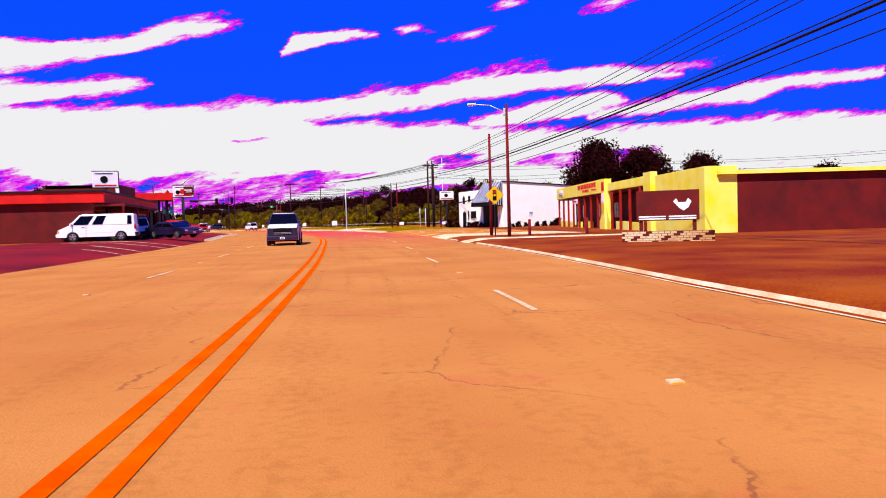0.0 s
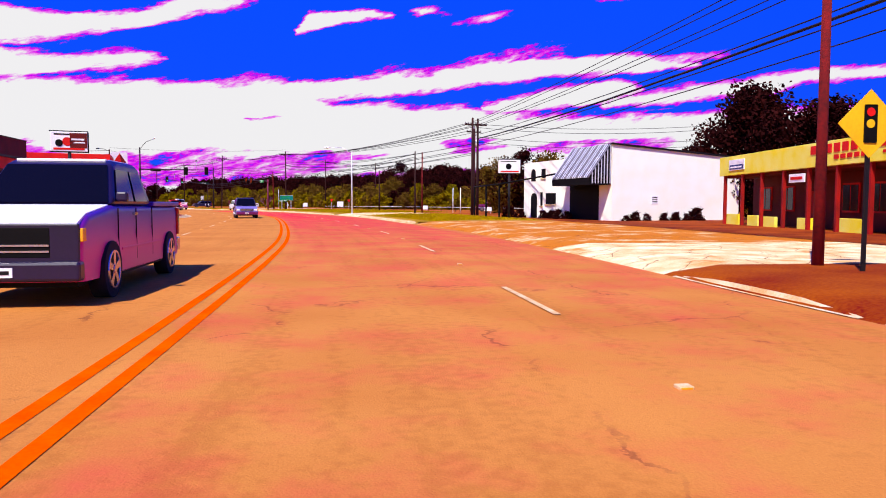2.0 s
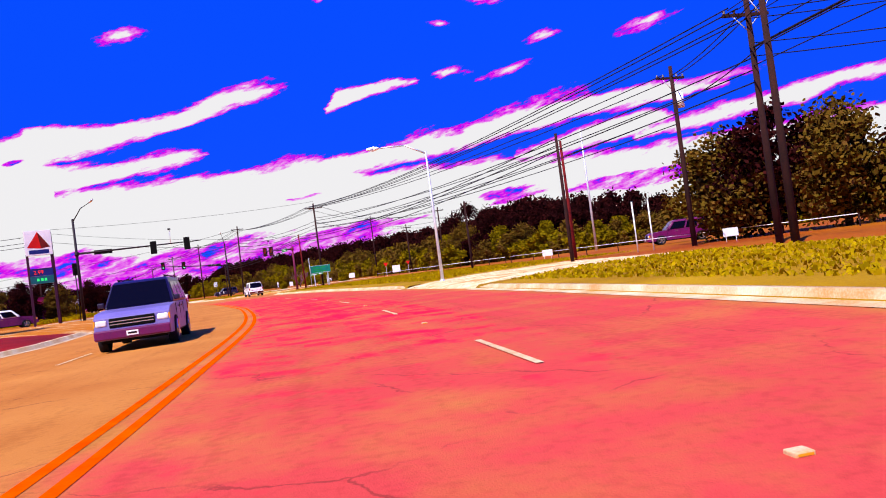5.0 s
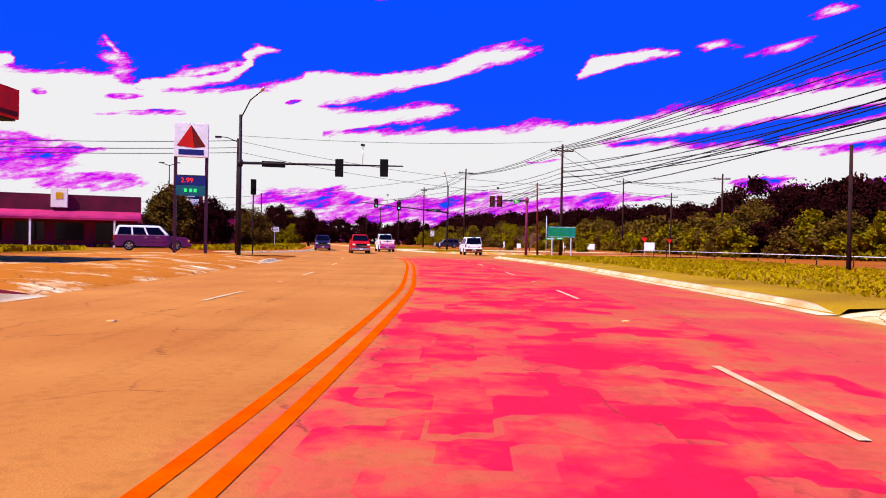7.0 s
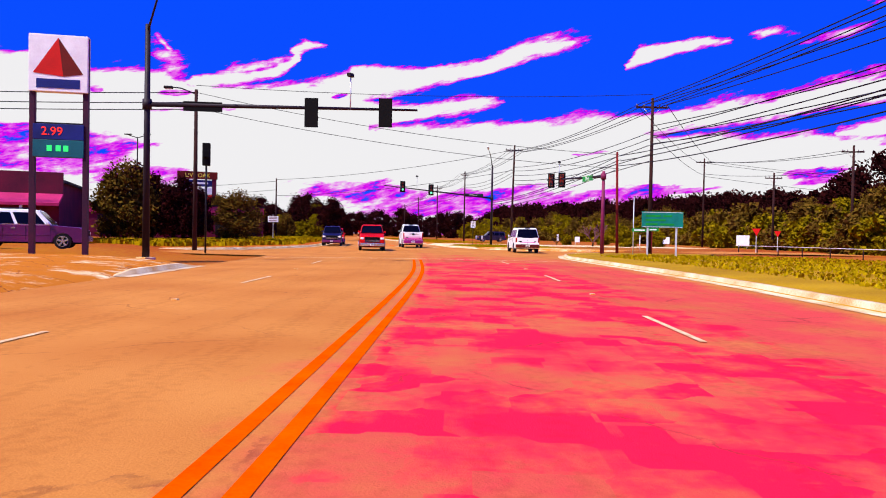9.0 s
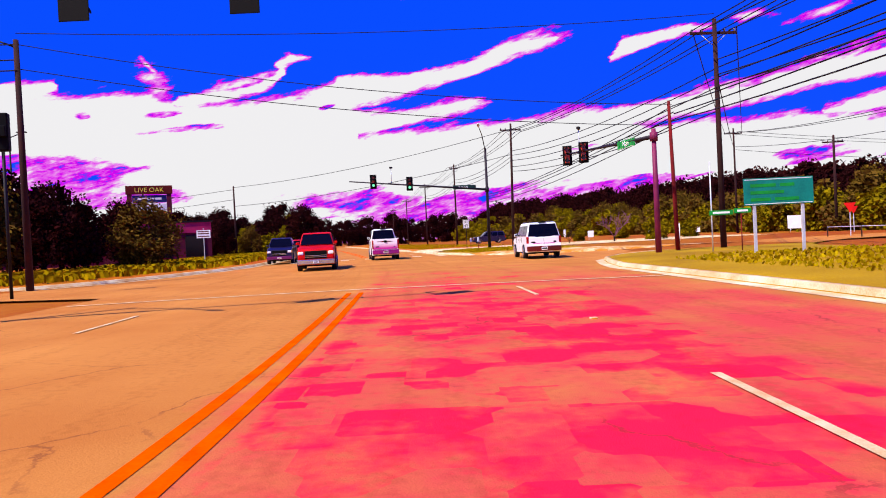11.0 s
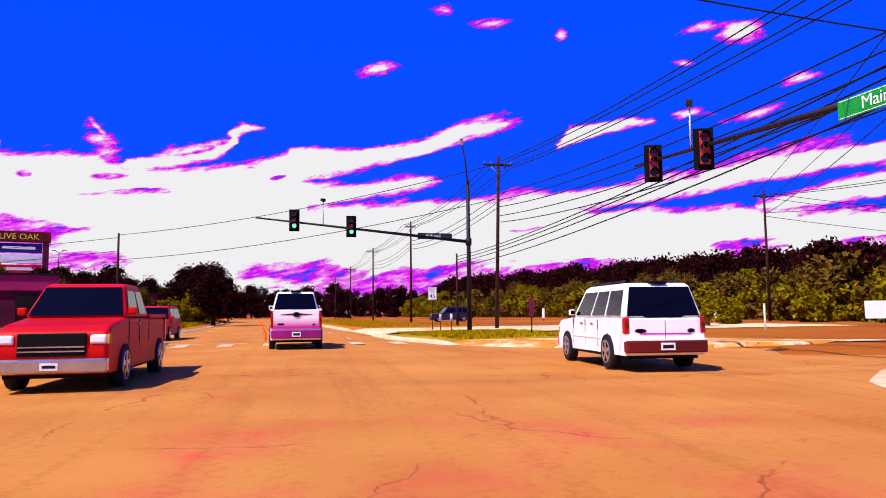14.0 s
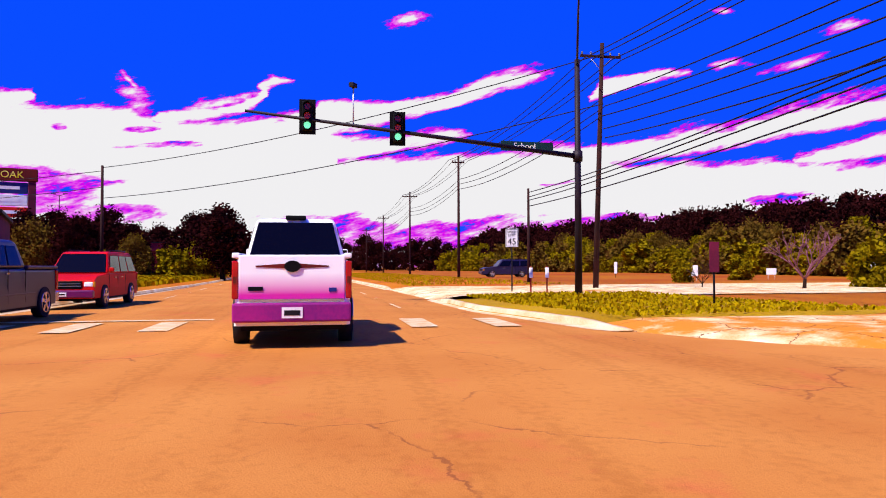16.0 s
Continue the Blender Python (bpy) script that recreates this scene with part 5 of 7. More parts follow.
def lunch_house():
    """Low restaurant: cream fascia, dark red porch with posts. Local x runs along the front, -y faces the road."""
    root = thing("restaurant", pose(16.75, 82.8, 0.05, 0, 0, -90.7), "low yellow and dark red roadside restaurant with a porch", "building")
    # local x 0..43 goes from the far end towards the near end
    sub(root, "wall", [(0.0, 42.8, 2.2, 2.45, 0, 3.4), (0.0, 0.25, 2.45, 12, 0, 3.4), (42.55, 42.8, 2.45, 12, 0, 3.4), (0, 42.8, 11.8, 12.05, 0, 3.4)], RED_WALL, "dark red boarded walls")
    sub(root, "roof", [(-0.3, 43.1, 1.0, 12.3, 3.4, 3.62)], CREAM, "flat pale roof")
    f = sub(root, "fascia", [(-0.2, 21.0, 0.0, 0.35, 3.25, 4.45)], CREAM, "tall cream fascia board", 0.02)
    for u0, u1, z0, z1 in ((11.2, 18.8, 3.88, 4.30), (13.3, 16.0, 3.55, 3.76), (17.0, 18.8, 3.6, 3.72)):
        w = (u1 - u0)
        n = 11 if w > 5 else 5
        for k in range(n):
            sub(f, "letter_bar", [(u0 + w * k / n, u0 + w * (k + 0.72) / n, -0.03, -0.002, z0, z1)], RED, "red brand lettering")
    sg = sub(root, "small_sign", [(1.4, 3.6, -0.05, -0.002, 3.55, 4.2)], SIGN_WHITE, "white and navy sign on the fascia")
    sub(sg, "stripe", [(1.5, 3.5, -0.06, -0.052, 3.6, 3.88)], NAVY)
    sub(sg, "text_bar", [(1.65, 3.3, -0.066, -0.061, 3.68, 3.78), (1.7, 3.2, -0.058, -0.051, 3.98, 4.08)], SIGN_WHITE)
    sub(root, "porch_roof", [(0.0, 21.0, 0.35, 2.2, 3.1, 3.25)], RED_WALL)
    sub(root, "near_fascia", [(22.1, 32.5, 0.15, 0.4, 3.35, 4.0)], CREAM, "lower yellow fascia", 0.02)
    sub(root, "near_porch_roof", [(22.1, 32.5, 0.4, 2.2, 3.2, 3.35)], RED_WALL)
    sub(root, "near_front", [(34.1, 42.8, 0.3, 2.19, 0, 3.9)], CREAM, "pale yellow boarded front", 0.02)
    sub(root, "near_pillar", [(32.5, 34.1, 0.0, 0.5, 0, 4.2)], CREAM, "yellow pillar with a flared foot", 0.02)
    for u, d in ((21.0, -1), (22.1, 1), (32.5, -1)):
        bm = bmesh.new()
        q = [(u, 0.0), (u + d * 1.1, 0.0), (u + d * 1.1, 0.75), (u + d * 0.45, 1.5), (u, 2.6)]
        va = [bm.verts.new((x, 0.02, z)) for x, z in q]
        vb = [bm.verts.new((x, 0.22, z)) for x, z in q]
        bm.faces.new(va)
        bm.faces.new(vb[::-1])
        for k in range(5):
            bm.faces.new((va[k], vb[k], vb[(k + 1) % 5], va[(k + 1) % 5]))
        bmesh.ops.recalc_face_normals(bm, faces=bm.faces)
        part("buttress", bm, CREAM, root, "flared yellow foot of the pillar")
    p = sub(root, "pillar", [(21.0, 22.1, -0.12, 0.5, 0, 4.4)], CREAM, "yellow pillar with posters", 0.02)
    for z, m in ((3.4, RED), (2.4, SIGN_WHITE), (1.5, SIGN_YELLOW)):
        sub(p, "poster", [(21.15, 21.95, -0.15, -0.122, z, z + 0.75)], m)
    for u0, u1, h in ((0.3, 2.2, 0.8), (3.4, 4.8, 0.75), (5.5, 6.9, 0.7), (9.4, 10.8, 0.7), (13.0, 15.5, 0.75), (18.4, 20.6, 0.9), (24.0, 27.5, 0.75), (28.4, 31.2, 0.7)):
        sub(root, "knee_wall", [(u0, u1, 0.32, 0.52, 0, h)], CREAM, "low yellow porch wall", 0.02)
    for u in (0.4, 3.0, 5.6, 8.2, 10.8, 13.4, 16.0, 18.6, 19.9, 23.4, 26.0, 28.6, 31.2):
        sub(root, "post", [(u - 0.09, u + 0.09, 0.08, 0.26, 0, 3.25)], POST_RED, "", 0.01)
    for u in (1.2, 4.0, 10.4, 12.8, 17.0, 26.5, 29.6):
        w = sub(root, "window", [(u, u + 1.5, 2.12, 2.2, 1.0, 2.5)], RED, "red-framed window", 0.01)
        sub(w, "pane", [(u + 0.1, u + 0.7, 2.09, 2.13, 1.1, 2.4), (u + 0.8, u + 1.4, 2.09, 2.13, 1.1, 2.4)], SHOP_GLASS)
    for u in (7.2, 15.2, 24.0):
        d = sub(root, "door", [(u, u + 1.0, 2.1, 2.2, 0, 2.15)], POST_RED, "dark red door", 0.01)
        sub(d, "door_handle", [(u + 0.85, u + 0.9, 2.04, 2.1, 0.95, 1.15)], CHROME)
    s = sub(root, "hanging_sign", [(9.0, 10.6, 0.02, 0.08, 2.55, 3.0)], SIGN_WHITE, "small white sign under the fascia", 0.01)
    sub(s, "text_bar", [(9.2, 10.4, 0.0, 0.018, 2.7, 2.85)], RED)
    return root


lunch_house()


def shop_board():
    """Board on two posts rising from a low brick planter."""
    base = thing("brick_planter", pose(11.0, 30.6, 0.08, 0, 0, -20), "low pale brick planter under a roadside board", "planter")
    sub(base, "body", [(-1.9, 1.9, -0.28, 0.28, -0.05, 0.5)], RED_WALL, "", 0.02)
    for row in range(5):
        for k in range(15):
            u = -1.92 + k * 0.256 + (0.128 if row % 2 else 0)
            if u + 0.235 > 1.94:
                continue
            sub(base, "brick", [(u, u + 0.235, -0.33, -0.27, 0.005 + row * 0.1, 0.09 + row * 0.1)], CURB if (k * 7 + row * 3) % 5 else RED_WALL)
    root = thing("dark_signboard", pose(11.0, 30.6, 0.08, 0, 0, -20), "dark red roadside board with a white emblem", "sign")
    for u in (-1.1, 1.1):
        sub(root, "post", [(u - 0.08, u + 0.08, -0.05, 0.05, 0.45, 2.15)], RED_WALL)
    b = sub(root, "board", [(-1.3, 1.3, -0.12, -0.05, 0.95, 2.25)], RED_WALL, "", 0.02)
    bm = bmesh.new()
    bm.faces.new([bm.verts.new((u, -0.135, z)) for u, z in ((0.35, 1.9), (0.45, 1.72), (0.75, 1.72), (0.85, 1.9), (0.98, 1.75), (0.86, 1.5), (0.66, 1.36), (0.46, 1.5), (0.24, 1.75))])
    part("emblem", bm, SIGN_WHITE, b, "white shield emblem")
    for u in (-1.2, 0.05):
        for z in (1.0, 1.1):
            sub(b, "text_bar", [(u, u + 1.12, -0.132, -0.122, z, z + 0.055)], SIGN_WHITE)


shop_board()


def white_shop():
    """White block with a striped metal awning; local x along the side wall, +y along the front towards the far end."""
    ang = math.degrees(math.atan2(11.3 - 6.54, 102.6 - 89.4))
    root = thing("white_shop", pose(11.3, 89.4, 0.0, 0, 0, ang), "white painted block shop with a dark striped awning", "building")
    # side wall with a falling parapet
    bm = bmesh.new()
    profile(bm, [(0, 0), (0, 5.45), (0.25, 5.45), (0.25, 0)], 0.0, 12.2)
    for v in bm.verts:
        if v.co.z > 1:
            v.co.z = 5.9 - 0.06 * v.co.x
    part("side_wall", bm, WHITE_WALL, root)
    sub(root, "front_wall", [(0, 0.25, 0.25, 5.2, 0, 5.4), (0, 0.25, 5.2, 14.0, 0, 5.2)], WHITE_WALL)
    sub(root, "back_wall", [(11.95, 12.2, 0.25, 14.0, 0, 4.3), (0.25, 11.95, 13.75, 14.0, 0, 4.6)], WHITE_WALL)
    sub(root, "roof", [(0.25, 11.95, 0.25, 13.75, 4.1, 4.25)], CURB)
    bm = bmesh.new()
    profile(bm, [(-0.12, 0), (-0.12, 0.14), (0.3, 0.14), (0.3, 0)], -0.08, 12.3)
    for v in bm.verts:
        v.co.z += 5.9 - 0.06 * v.co.x
    part("coping", bm, DARK, root, "thin dark coping")
    # awning, and a flat black sheet on the wall as the deep shade below
    sub(root, "entrance", [(-0.03, 0.0, 1.7, 5.9, 0.0, 3.3)], BLACK, "black sheet standing for the shaded shop front")
    aw = new("awning")
    aw.parent = root
    bm = bmesh.new()
    a = [(-0.05, 5.95), (-1.9, 3.5), (-1.9, 2.9), (-0.05, 2.9)]
    va = [bm.verts.new((x, 0.1, z)) for x, z in a]
    vb = [bm.verts.new((x, 5.6, z)) for x, z in a]
    for k in range(4):
        bm.faces.new((va[k], va[(k + 1) % 4], vb[(k + 1) % 4], vb[k]))
    bm.faces.new(va[::-1])
    bm.faces.new(vb)
    bmesh.ops.recalc_face_normals(bm, faces=bm.faces)
    part("awning_frame", bm, BLACK, aw, "black awning box")
    for k in range(20):
        y0 = 0.12 + k * 0.274
        bm = bmesh.new()
        q = [(-0.08, 5.97), (-1.94, 3.5), (-1.94, 3.42), (-0.05, 5.9)]
        va = [bm.verts.new((x, y0, z)) for x, z in q]
        vb = [bm.verts.new((x, y0 + 0.20, z)) for x, z in q]
        for j in range(4):
            bm.faces.new((va[j], va[(j + 1) % 4], vb[(j + 1) % 4], vb[j]))
        bmesh.ops.recalc_face_normals(bm, faces=bm.faces)
        part("slat", bm, STEEL if k % 3 else INSULATOR, aw)
    # ribbed cheek of the awning
    for k in range(7):
        x1, x0 = -0.08 - k * 0.26, -0.16 - k * 0.26
        top0, top1 = 5.95 + (x0 + 0.05) * 1.324, 5.95 + (x1 + 0.05) * 1.324
        bm = bmesh.new()
        va = [bm.verts.new(v) for v in ((x0, 0.06, 3.0), (x1, 0.06, 3.0), (x1, 0.06, top1), (x0, 0.06, top0))]
        vb = [bm.verts.new((v.co.x, 0.1, v.co.z)) for v in va]
        bm.faces.new(va)
        for j in range(4):
            bm.faces.new((va[j], vb[j], vb[(j + 1) % 4], va[(j + 1) % 4]))
        bmesh.ops.recalc_face_normals(bm, faces=bm.faces)
        part("rib", bm, STEEL, aw)
    # slim sloping beam from the wall to a row of posts
    can = part("canopy_beam", rods(((-0.02, 3.3, 4.3), (-4.4, 10.0, 3.15), 0.07), ((-4.4, 10.0, 3.15), (-4.4, 15.6, 3.0), 0.07), seg=6), BLACK, root, "slim black beam sloping down from the wall")
    for y0 in (10.2, 12.9, 15.4):
        sub(can, "post", [(-4.46, -4.34, y0 - 0.06, y0 + 0.06, 0, 3.02)], BLACK)
    for y0, w, z0, h in ((11.5, 1.1, 0.0, 1.9), (11.8, 0.8, 3.5, 0.7)):
        bm = bmesh.new()
        pts = [(y0, z0), (y0 + w, z0)] + [(y0 + w / 2 + w / 2 * math.cos(k * math.pi / 8), z0 + h + w / 2 * math.sin(k * math.pi / 8)) for k in range(9)]
        va = [bm.verts.new((-0.03, a, b)) for a, b in pts]
        vb = [bm.verts.new((0.0, a, b)) for a, b in pts]
        bm.faces.new(va)
        for j in range(len(pts)):
            bm.faces.new((va[j], vb[j], vb[(j + 1) % len(pts)], va[(j + 1) % len(pts)]))
        bmesh.ops.recalc_face_normals(bm, faces=bm.faces)
        part("arched_opening", bm, BLACK, root, "dark arched opening")
    for y0, z0, w, h in ((8.2, 1.45, 1.7, 0.95), (10.5, 1.3, 0.35, 1.2), (10.0, 3.75, 0.7, 0.8)):
        w_ = sub(root, "window", [(-0.03, 0.0, y0, y0 + w, z0, z0 + h)], BLACK, "dark window", 0.0)
        sub(w_, "sill", [(-0.1, 0.0, y0 - 0.1, y0 + w + 0.1, z0 - 0.1, z0 - 0.02)], CURB)
    n = sub(root, "notice", [(3.6, 4.2, -0.03, 0.0, 1.5, 2.1)], SIGN_WHITE, "small notice on the white wall")
    for z in (1.62, 1.78, 1.94):
        sub(n, "text_bar", [(3.66, 4.14, -0.036, -0.031, z, z + 0.07)], DARK)
    for u in (3.9, 4.8):
        h = thing("roof_unit", root.matrix_basis @ pose(u, 3.5, 4.25), "dark box-shaped roof unit on the shop", "roof unit", "roof units")
        sub(h, "case", [(-0.35, 0.35, -0.35, 0.35, 0, 1.75)], DARK, "", 0.03)
        sub(h, "grille", [(-0.3, 0.3, -0.37, -0.352, 0.9, 1.6)], BLACK)


white_shop()


def pole_sign(x, y, z0, z1, w, turn, panel, emblem, label):
    root = thing("pole_sign", pose(x, y, 0.1, 0, 0, turn), label, "shop sign", "pole signs")
    part("pole", rods(((0, 0, -0.4), (0, 0, z0 + 0.1), 0.11), seg=10), DARK, root)
    b = sub(root, "panel", [(-w / 2, w / 2, -0.15, 0.15, z0, z1)], panel, "", 0.03)
    sub(b, "frame", [(-w / 2 - 0.05, w / 2 + 0.05, -0.13, 0.13, z1, z1 + 0.07), (-w / 2 - 0.05, w / 2 + 0.05, -0.13, 0.13, z0 - 0.07, z0), (w / 2, w / 2 + 0.07, -0.13, 0.13, z0, z1)], BLACK)
    h = z1 - z0
    part("emblem", disc(bmesh.new(), (-w * 0.05, -0.155, z0 + h * 0.5), (0, -1, 0), h * 0.22, 0.02, 18), emblem, b)
    sub(b, "stripe", [(-w * 0.42, w * 0.42, -0.17, -0.152, z0 + h * 0.08, z0 + h * 0.18)], RED)
    sub(b, "text_bar", [(-w * 0.4, w * 0.3, -0.17, -0.152, z0 + h * 0.84, z0 + h * 0.90)], DARK if panel is SIGN_WHITE else SIGN_WHITE)
    return root


pole_sign(4.6, 98.0, 4.0, 5.15, 1.9, 6, SIGN_WHITE, BLACK, "white box sign with a dark round emblem on a pole")
pole_sign(-26.3, 62.6, 4.85, 6.2, 2.0, 22, SIGN_WHITE, BLACK, "white and red restaurant sign on a dark pole")
twin = pole_sign(-27.35, 86.6, 4.85, 6.2, 2.3, 20, SIGN_WHITE, RED, "white and maroon sign with a red emblem on a pole")
sub(twin, "dark_half", [(0.05, 1.12, -0.175, -0.152, 5.1, 6.12)], RED_WALL, "dark maroon half panel")
sub(twin, "script_bar", [(0.15, 0.95, -0.19, -0.176, 5.62, 5.74), (0.3, 1.0, -0.19, -0.176, 5.42, 5.5)], SIGN_WHITE)
part("dark_emblem", disc(bmesh.new(), (-0.62, -0.155, 5.42), (0, -1, 0), 0.24, 0.03, 16), BLACK, twin)


def forecourt():
    """Filling station canopy and its shop on the lot beside the road."""
    root = thing("canopy", pose(-44.1, 133.0, 0.42, 0, 0, 20), "flat bright red forecourt canopy on dark columns", "canopy")
    sub(root, "deck", [(-16.0, 0.0, -7.0, 0.0, 5.75, 7.0)], RED, "", 0.03)
    sub(root, "soffit", [(-15.9, -0.1, -6.9, -0.1, 5.67, 5.75)], DARK)
    sub(root, "stripe", [(-0.0, 0.012, -6.9, -0.1, 5.85, 6.05)], RED_WALL)
    for u in (-1.0, -2.3, -3.6, -11.5):
        for v in (-1.2, -5.8):
            sub(root, "column", [(u - 0.2, u + 0.2, v - 0.2, v + 0.2, -0.4, 5.7)], DARK, "", 0.02)
    for v in (-2.2, -4.8):
        pump = thing("fuel_pump", root.matrix_basis @ pose(-5.5, v, 0), "red and white fuel pump under the canopy", "fuel pump", "fuel pumps")
        sub(pump, "cabinet", [(-0.3, 0.3, -0.45, 0.45, 0, 1.9)], SIGN_WHITE, "", 0.04)
        sub(pump, "screen", [(0.302, 0.32, -0.3, 0.3, 1.2, 1.6)], BLACK)
        sub(pump, "topper", [(-0.32, 0.32, -0.5, 0.5, 1.9, 2.25)], RED, "", 0.03)
    shop = thing("red_store", pose(-32.2, 88.6, 0.45, 0, 0, 12), "red roadside store with a raised dark front", "building")
    sub(shop, "wall", [(-14, 0, -30, -29.75, 0, 3.1), (-14, 0, -0.25, 0, 0, 3.1), (-14, -13.75, -29.75, -0.25, 0, 3.1), (-0.25, 0, -29.75, -0.25, 0, 0.9), (-0.25, 0, -29.75, -0.25, 2.55, 3.1)], RED_WALL)
    for k in range(10):
        v = -29.5 + k * 2.95
        w = sub(shop, "window", [(-0.2, -0.1, v, v + 2.7, 0.9, 2.55)], RED, "shop window bay")
        sub(w, "pane", [(-0.12, -0.06, v + 0.12, v + 2.58, 1.0, 2.45)], SHOP_GLASS)
    sub(shop, "fascia", [(-14.3, 0.9, -30.4, 0.5, 3.1, 3.95)], RED, "bright red fascia band", 0.03)
    sub(shop, "eaves", [(-14.4, 1.0, -30.5, 0.6, 3.95, 4.1)], DARK)
    sub(shop, "porch", [(0.0, 2.4, -30.0, -10.0, 2.8, 3.0)], RED_WALL)
    for v in (-29.6, -23.0, -16.5, -10.4):
        sub(shop, "post", [(2.1, 2.28, v - 0.09, v + 0.09, -0.1, 2.8)], POST_RED)
    sub(shop, "counter_wall", [(0.4, 0.6, -26, -18, 0, 1.3)], CREAM, "yellow counter front")
    hall = thing("market_hall", pose(-37.65, 93.6, 0.45, 0, 0, 9.7), "tall dark red parapet building behind the store", "building")
    sub(hall, "wall", [(-9.0, 0.0, 0.0, 9.7, 0.0, 6.2), (-0.35, 0.0, 0.0, 9.7, 6.2, 6.55), (-9.0, -8.65, 0.0, 9.7, 6.2, 6.55)], RED_WALL)
    sub(hall, "edge_trim", [(-0.4, 0.02, -0.12, -0.003, 3.6, 6.6)], SIGN_WHITE, "white edge trim")
    sub(hall, "coping", [(-9.05, 0.05, 0.0, 9.75, 6.555, 6.62)], DARK)


forecourt()


def corner_store():
    root = thing("corner_store", pose(-69.5, 166.5, 0.3, 0, 0, 43), "long maroon convenience store with an awning", "building")
    # front along local x to the left of the origin, facing -y
    sub(root, "wall", [(-32, 0, 0.0, 0.3, 0, 4.3), (-32, -31.7, 0.3, 12, 0, 4.3), (-0.3, 0, 0.3, 12, 0, 4.3), (-32, 0, 11.7, 12, 0, 4.3)], MAROON)
    sub(root, "roof", [(-32.2, 0.2, -0.1, 12.2, 4.3, 4.5)], DARK)
    sub(root, "fascia", [(-32.3, 0.3, -0.25, -0.1, 3.4, 4.95)], MAROON, "", 0.02)
    bm = bmesh.new()
    profile(bm, [(-2.0, 2.55), (-2.0, 2.75), (-0.1, 3.5), (-0.1, 3.3)], -32, 0.3)
    part("awning", bm, PINK_TRIM, root, "sloping magenta awning")
    tower = sub(root, "gable", [(-7.5, -6.1, -0.6, -0.26, 3.7, 5.5)], WHITE_WALL, "white raised sign panel", 0.02)
    sub(tower, "emblem", [(-7.1, -6.5, -0.63, -0.602, 4.5, 5.1)], SIGN_YELLOW)
    for k in range(9):
        u = -31 + k * 3.4
        w = sub(root, "window", [(u, u + 2.6, -0.05, 0.0, 0.5, 2.4)], RED_WALL, "shop window")
        sub(w, "pane", [(u + 0.1, u + 2.5, -0.07, -0.04, 0.6, 2.3)], SHOP_GLASS)
    for u in (-30, -23, -16, -9, -2):
        sub(root, "post", [(u - 0.08, u + 0.08, -1.95, -1.8, -0.2, 2.6)], SIGN_WHITE)


corner_store()


def far_store(x, y, turn, w, d, h, m, trim, label):
    root = thing("far_store", pose(x, y, 0.2, 0, 0, turn), label, "building", "far stores")
    sub(root, "wall", [(-w / 2, w / 2, 0, d, 0, h)], m, "", 0.02)
    sub(root, "roof", [(-w / 2 - 0.2, w / 2 + 0.2, -0.2, d + 0.2, h, h + 0.2)], DARK)
    sub(root, "fascia", [(-w / 2, w / 2, -0.12, 0, h - 1.2, h)], trim)
    n = max(3, int(w / 3.5))
    for k in range(n):
        u = -w / 2 + (k + 0.2) * w / n
        q = sub(root, "window", [(u, u + w / n * 0.6, -0.05, 0, 0.5, h - 1.5)], DARK)
        sub(q, "pane", [(u + 0.08, u + w / n * 0.6 - 0.08, -0.07, -0.045, 0.6, h - 1.6)], SHOP_GLASS)


far_store(-98, 205, 50, 26, 12, 4.5, MAROON, PINK_TRIM, "low maroon store beyond the crossing street")
far_store(-140, 262, 55, 34, 14, 5.0, RED_WALL, MAROON, "long dark red store behind the tall sign")


# ---- vehicles ----
def wheel(parent, x, y, r, side):
    t = part("wheel", disc(bmesh.new(), (0, 0, 0), (side, 0, 0), r, 0.24, 22), TYRE, parent, "", pose(x - side * 0.12, y, r))
    face = disc(bmesh.new(), (side * 0.236, 0, 0), (side, 0, 0), r * 0.66, 0.008, 20)
    part("rim_well", face, BLACK, t)
    bm = bmesh.new()
    for k in range(5):
        a = 2 * math.pi * k / 5 + 0.3
        d, n = Vector((0, math.cos(a), math.sin(a))), Vector((0, -math.sin(a), math.cos(a)))
        q = [d * r * 0.12 + n * r * 0.1, d * r * 0.12 - n * r * 0.1, d * r * 0.64 - n * r * 0.13, d * r * 0.64 + n * r * 0.13]
        va = [bm.verts.new(v + Vector((side * 0.258, 0, 0))) for v in q]
        vb = [bm.verts.new(v + Vector((side * 0.243, 0, 0))) for v in q]
        bm.faces.new(va)
        for j in range(4):
            bm.faces.new((va[j], vb[j], vb[(j + 1) % 4], va[(j + 1) % 4]))
    seg = 20
    ring = [[bm.verts.new((side * x, math.cos(2 * math.pi * k / seg) * rr, math.sin(2 * math.pi * k / seg) * rr)) for k in range(seg)] for rr, x in ((r * 0.60, 0.245), (r * 0.61, 0.260), (r * 0.68, 0.260), (r * 0.69, 0.242))]
    for a, b in zip(ring, ring[1:]):
        for k in range(seg):
            bm.faces.new((a[k], a[(k + 1) % seg], b[(k + 1) % seg], b[k]))
    bmesh.ops.recalc_face_normals(bm, faces=bm.faces)
    part("rim", bm, CHROME, t, "five-spoke metal rim")
    part("hub", disc(bmesh.new(), (side * 0.256, 0, 0), (side, 0, 0), r * 0.16, 0.012, 12), CHROME, t)


def arch(c, r, z, n=7):
    return [(c + r * math.cos(math.pi * k / (n - 1)), z + r * math.sin(math.pi * k / (n - 1))) for k in range(n)]


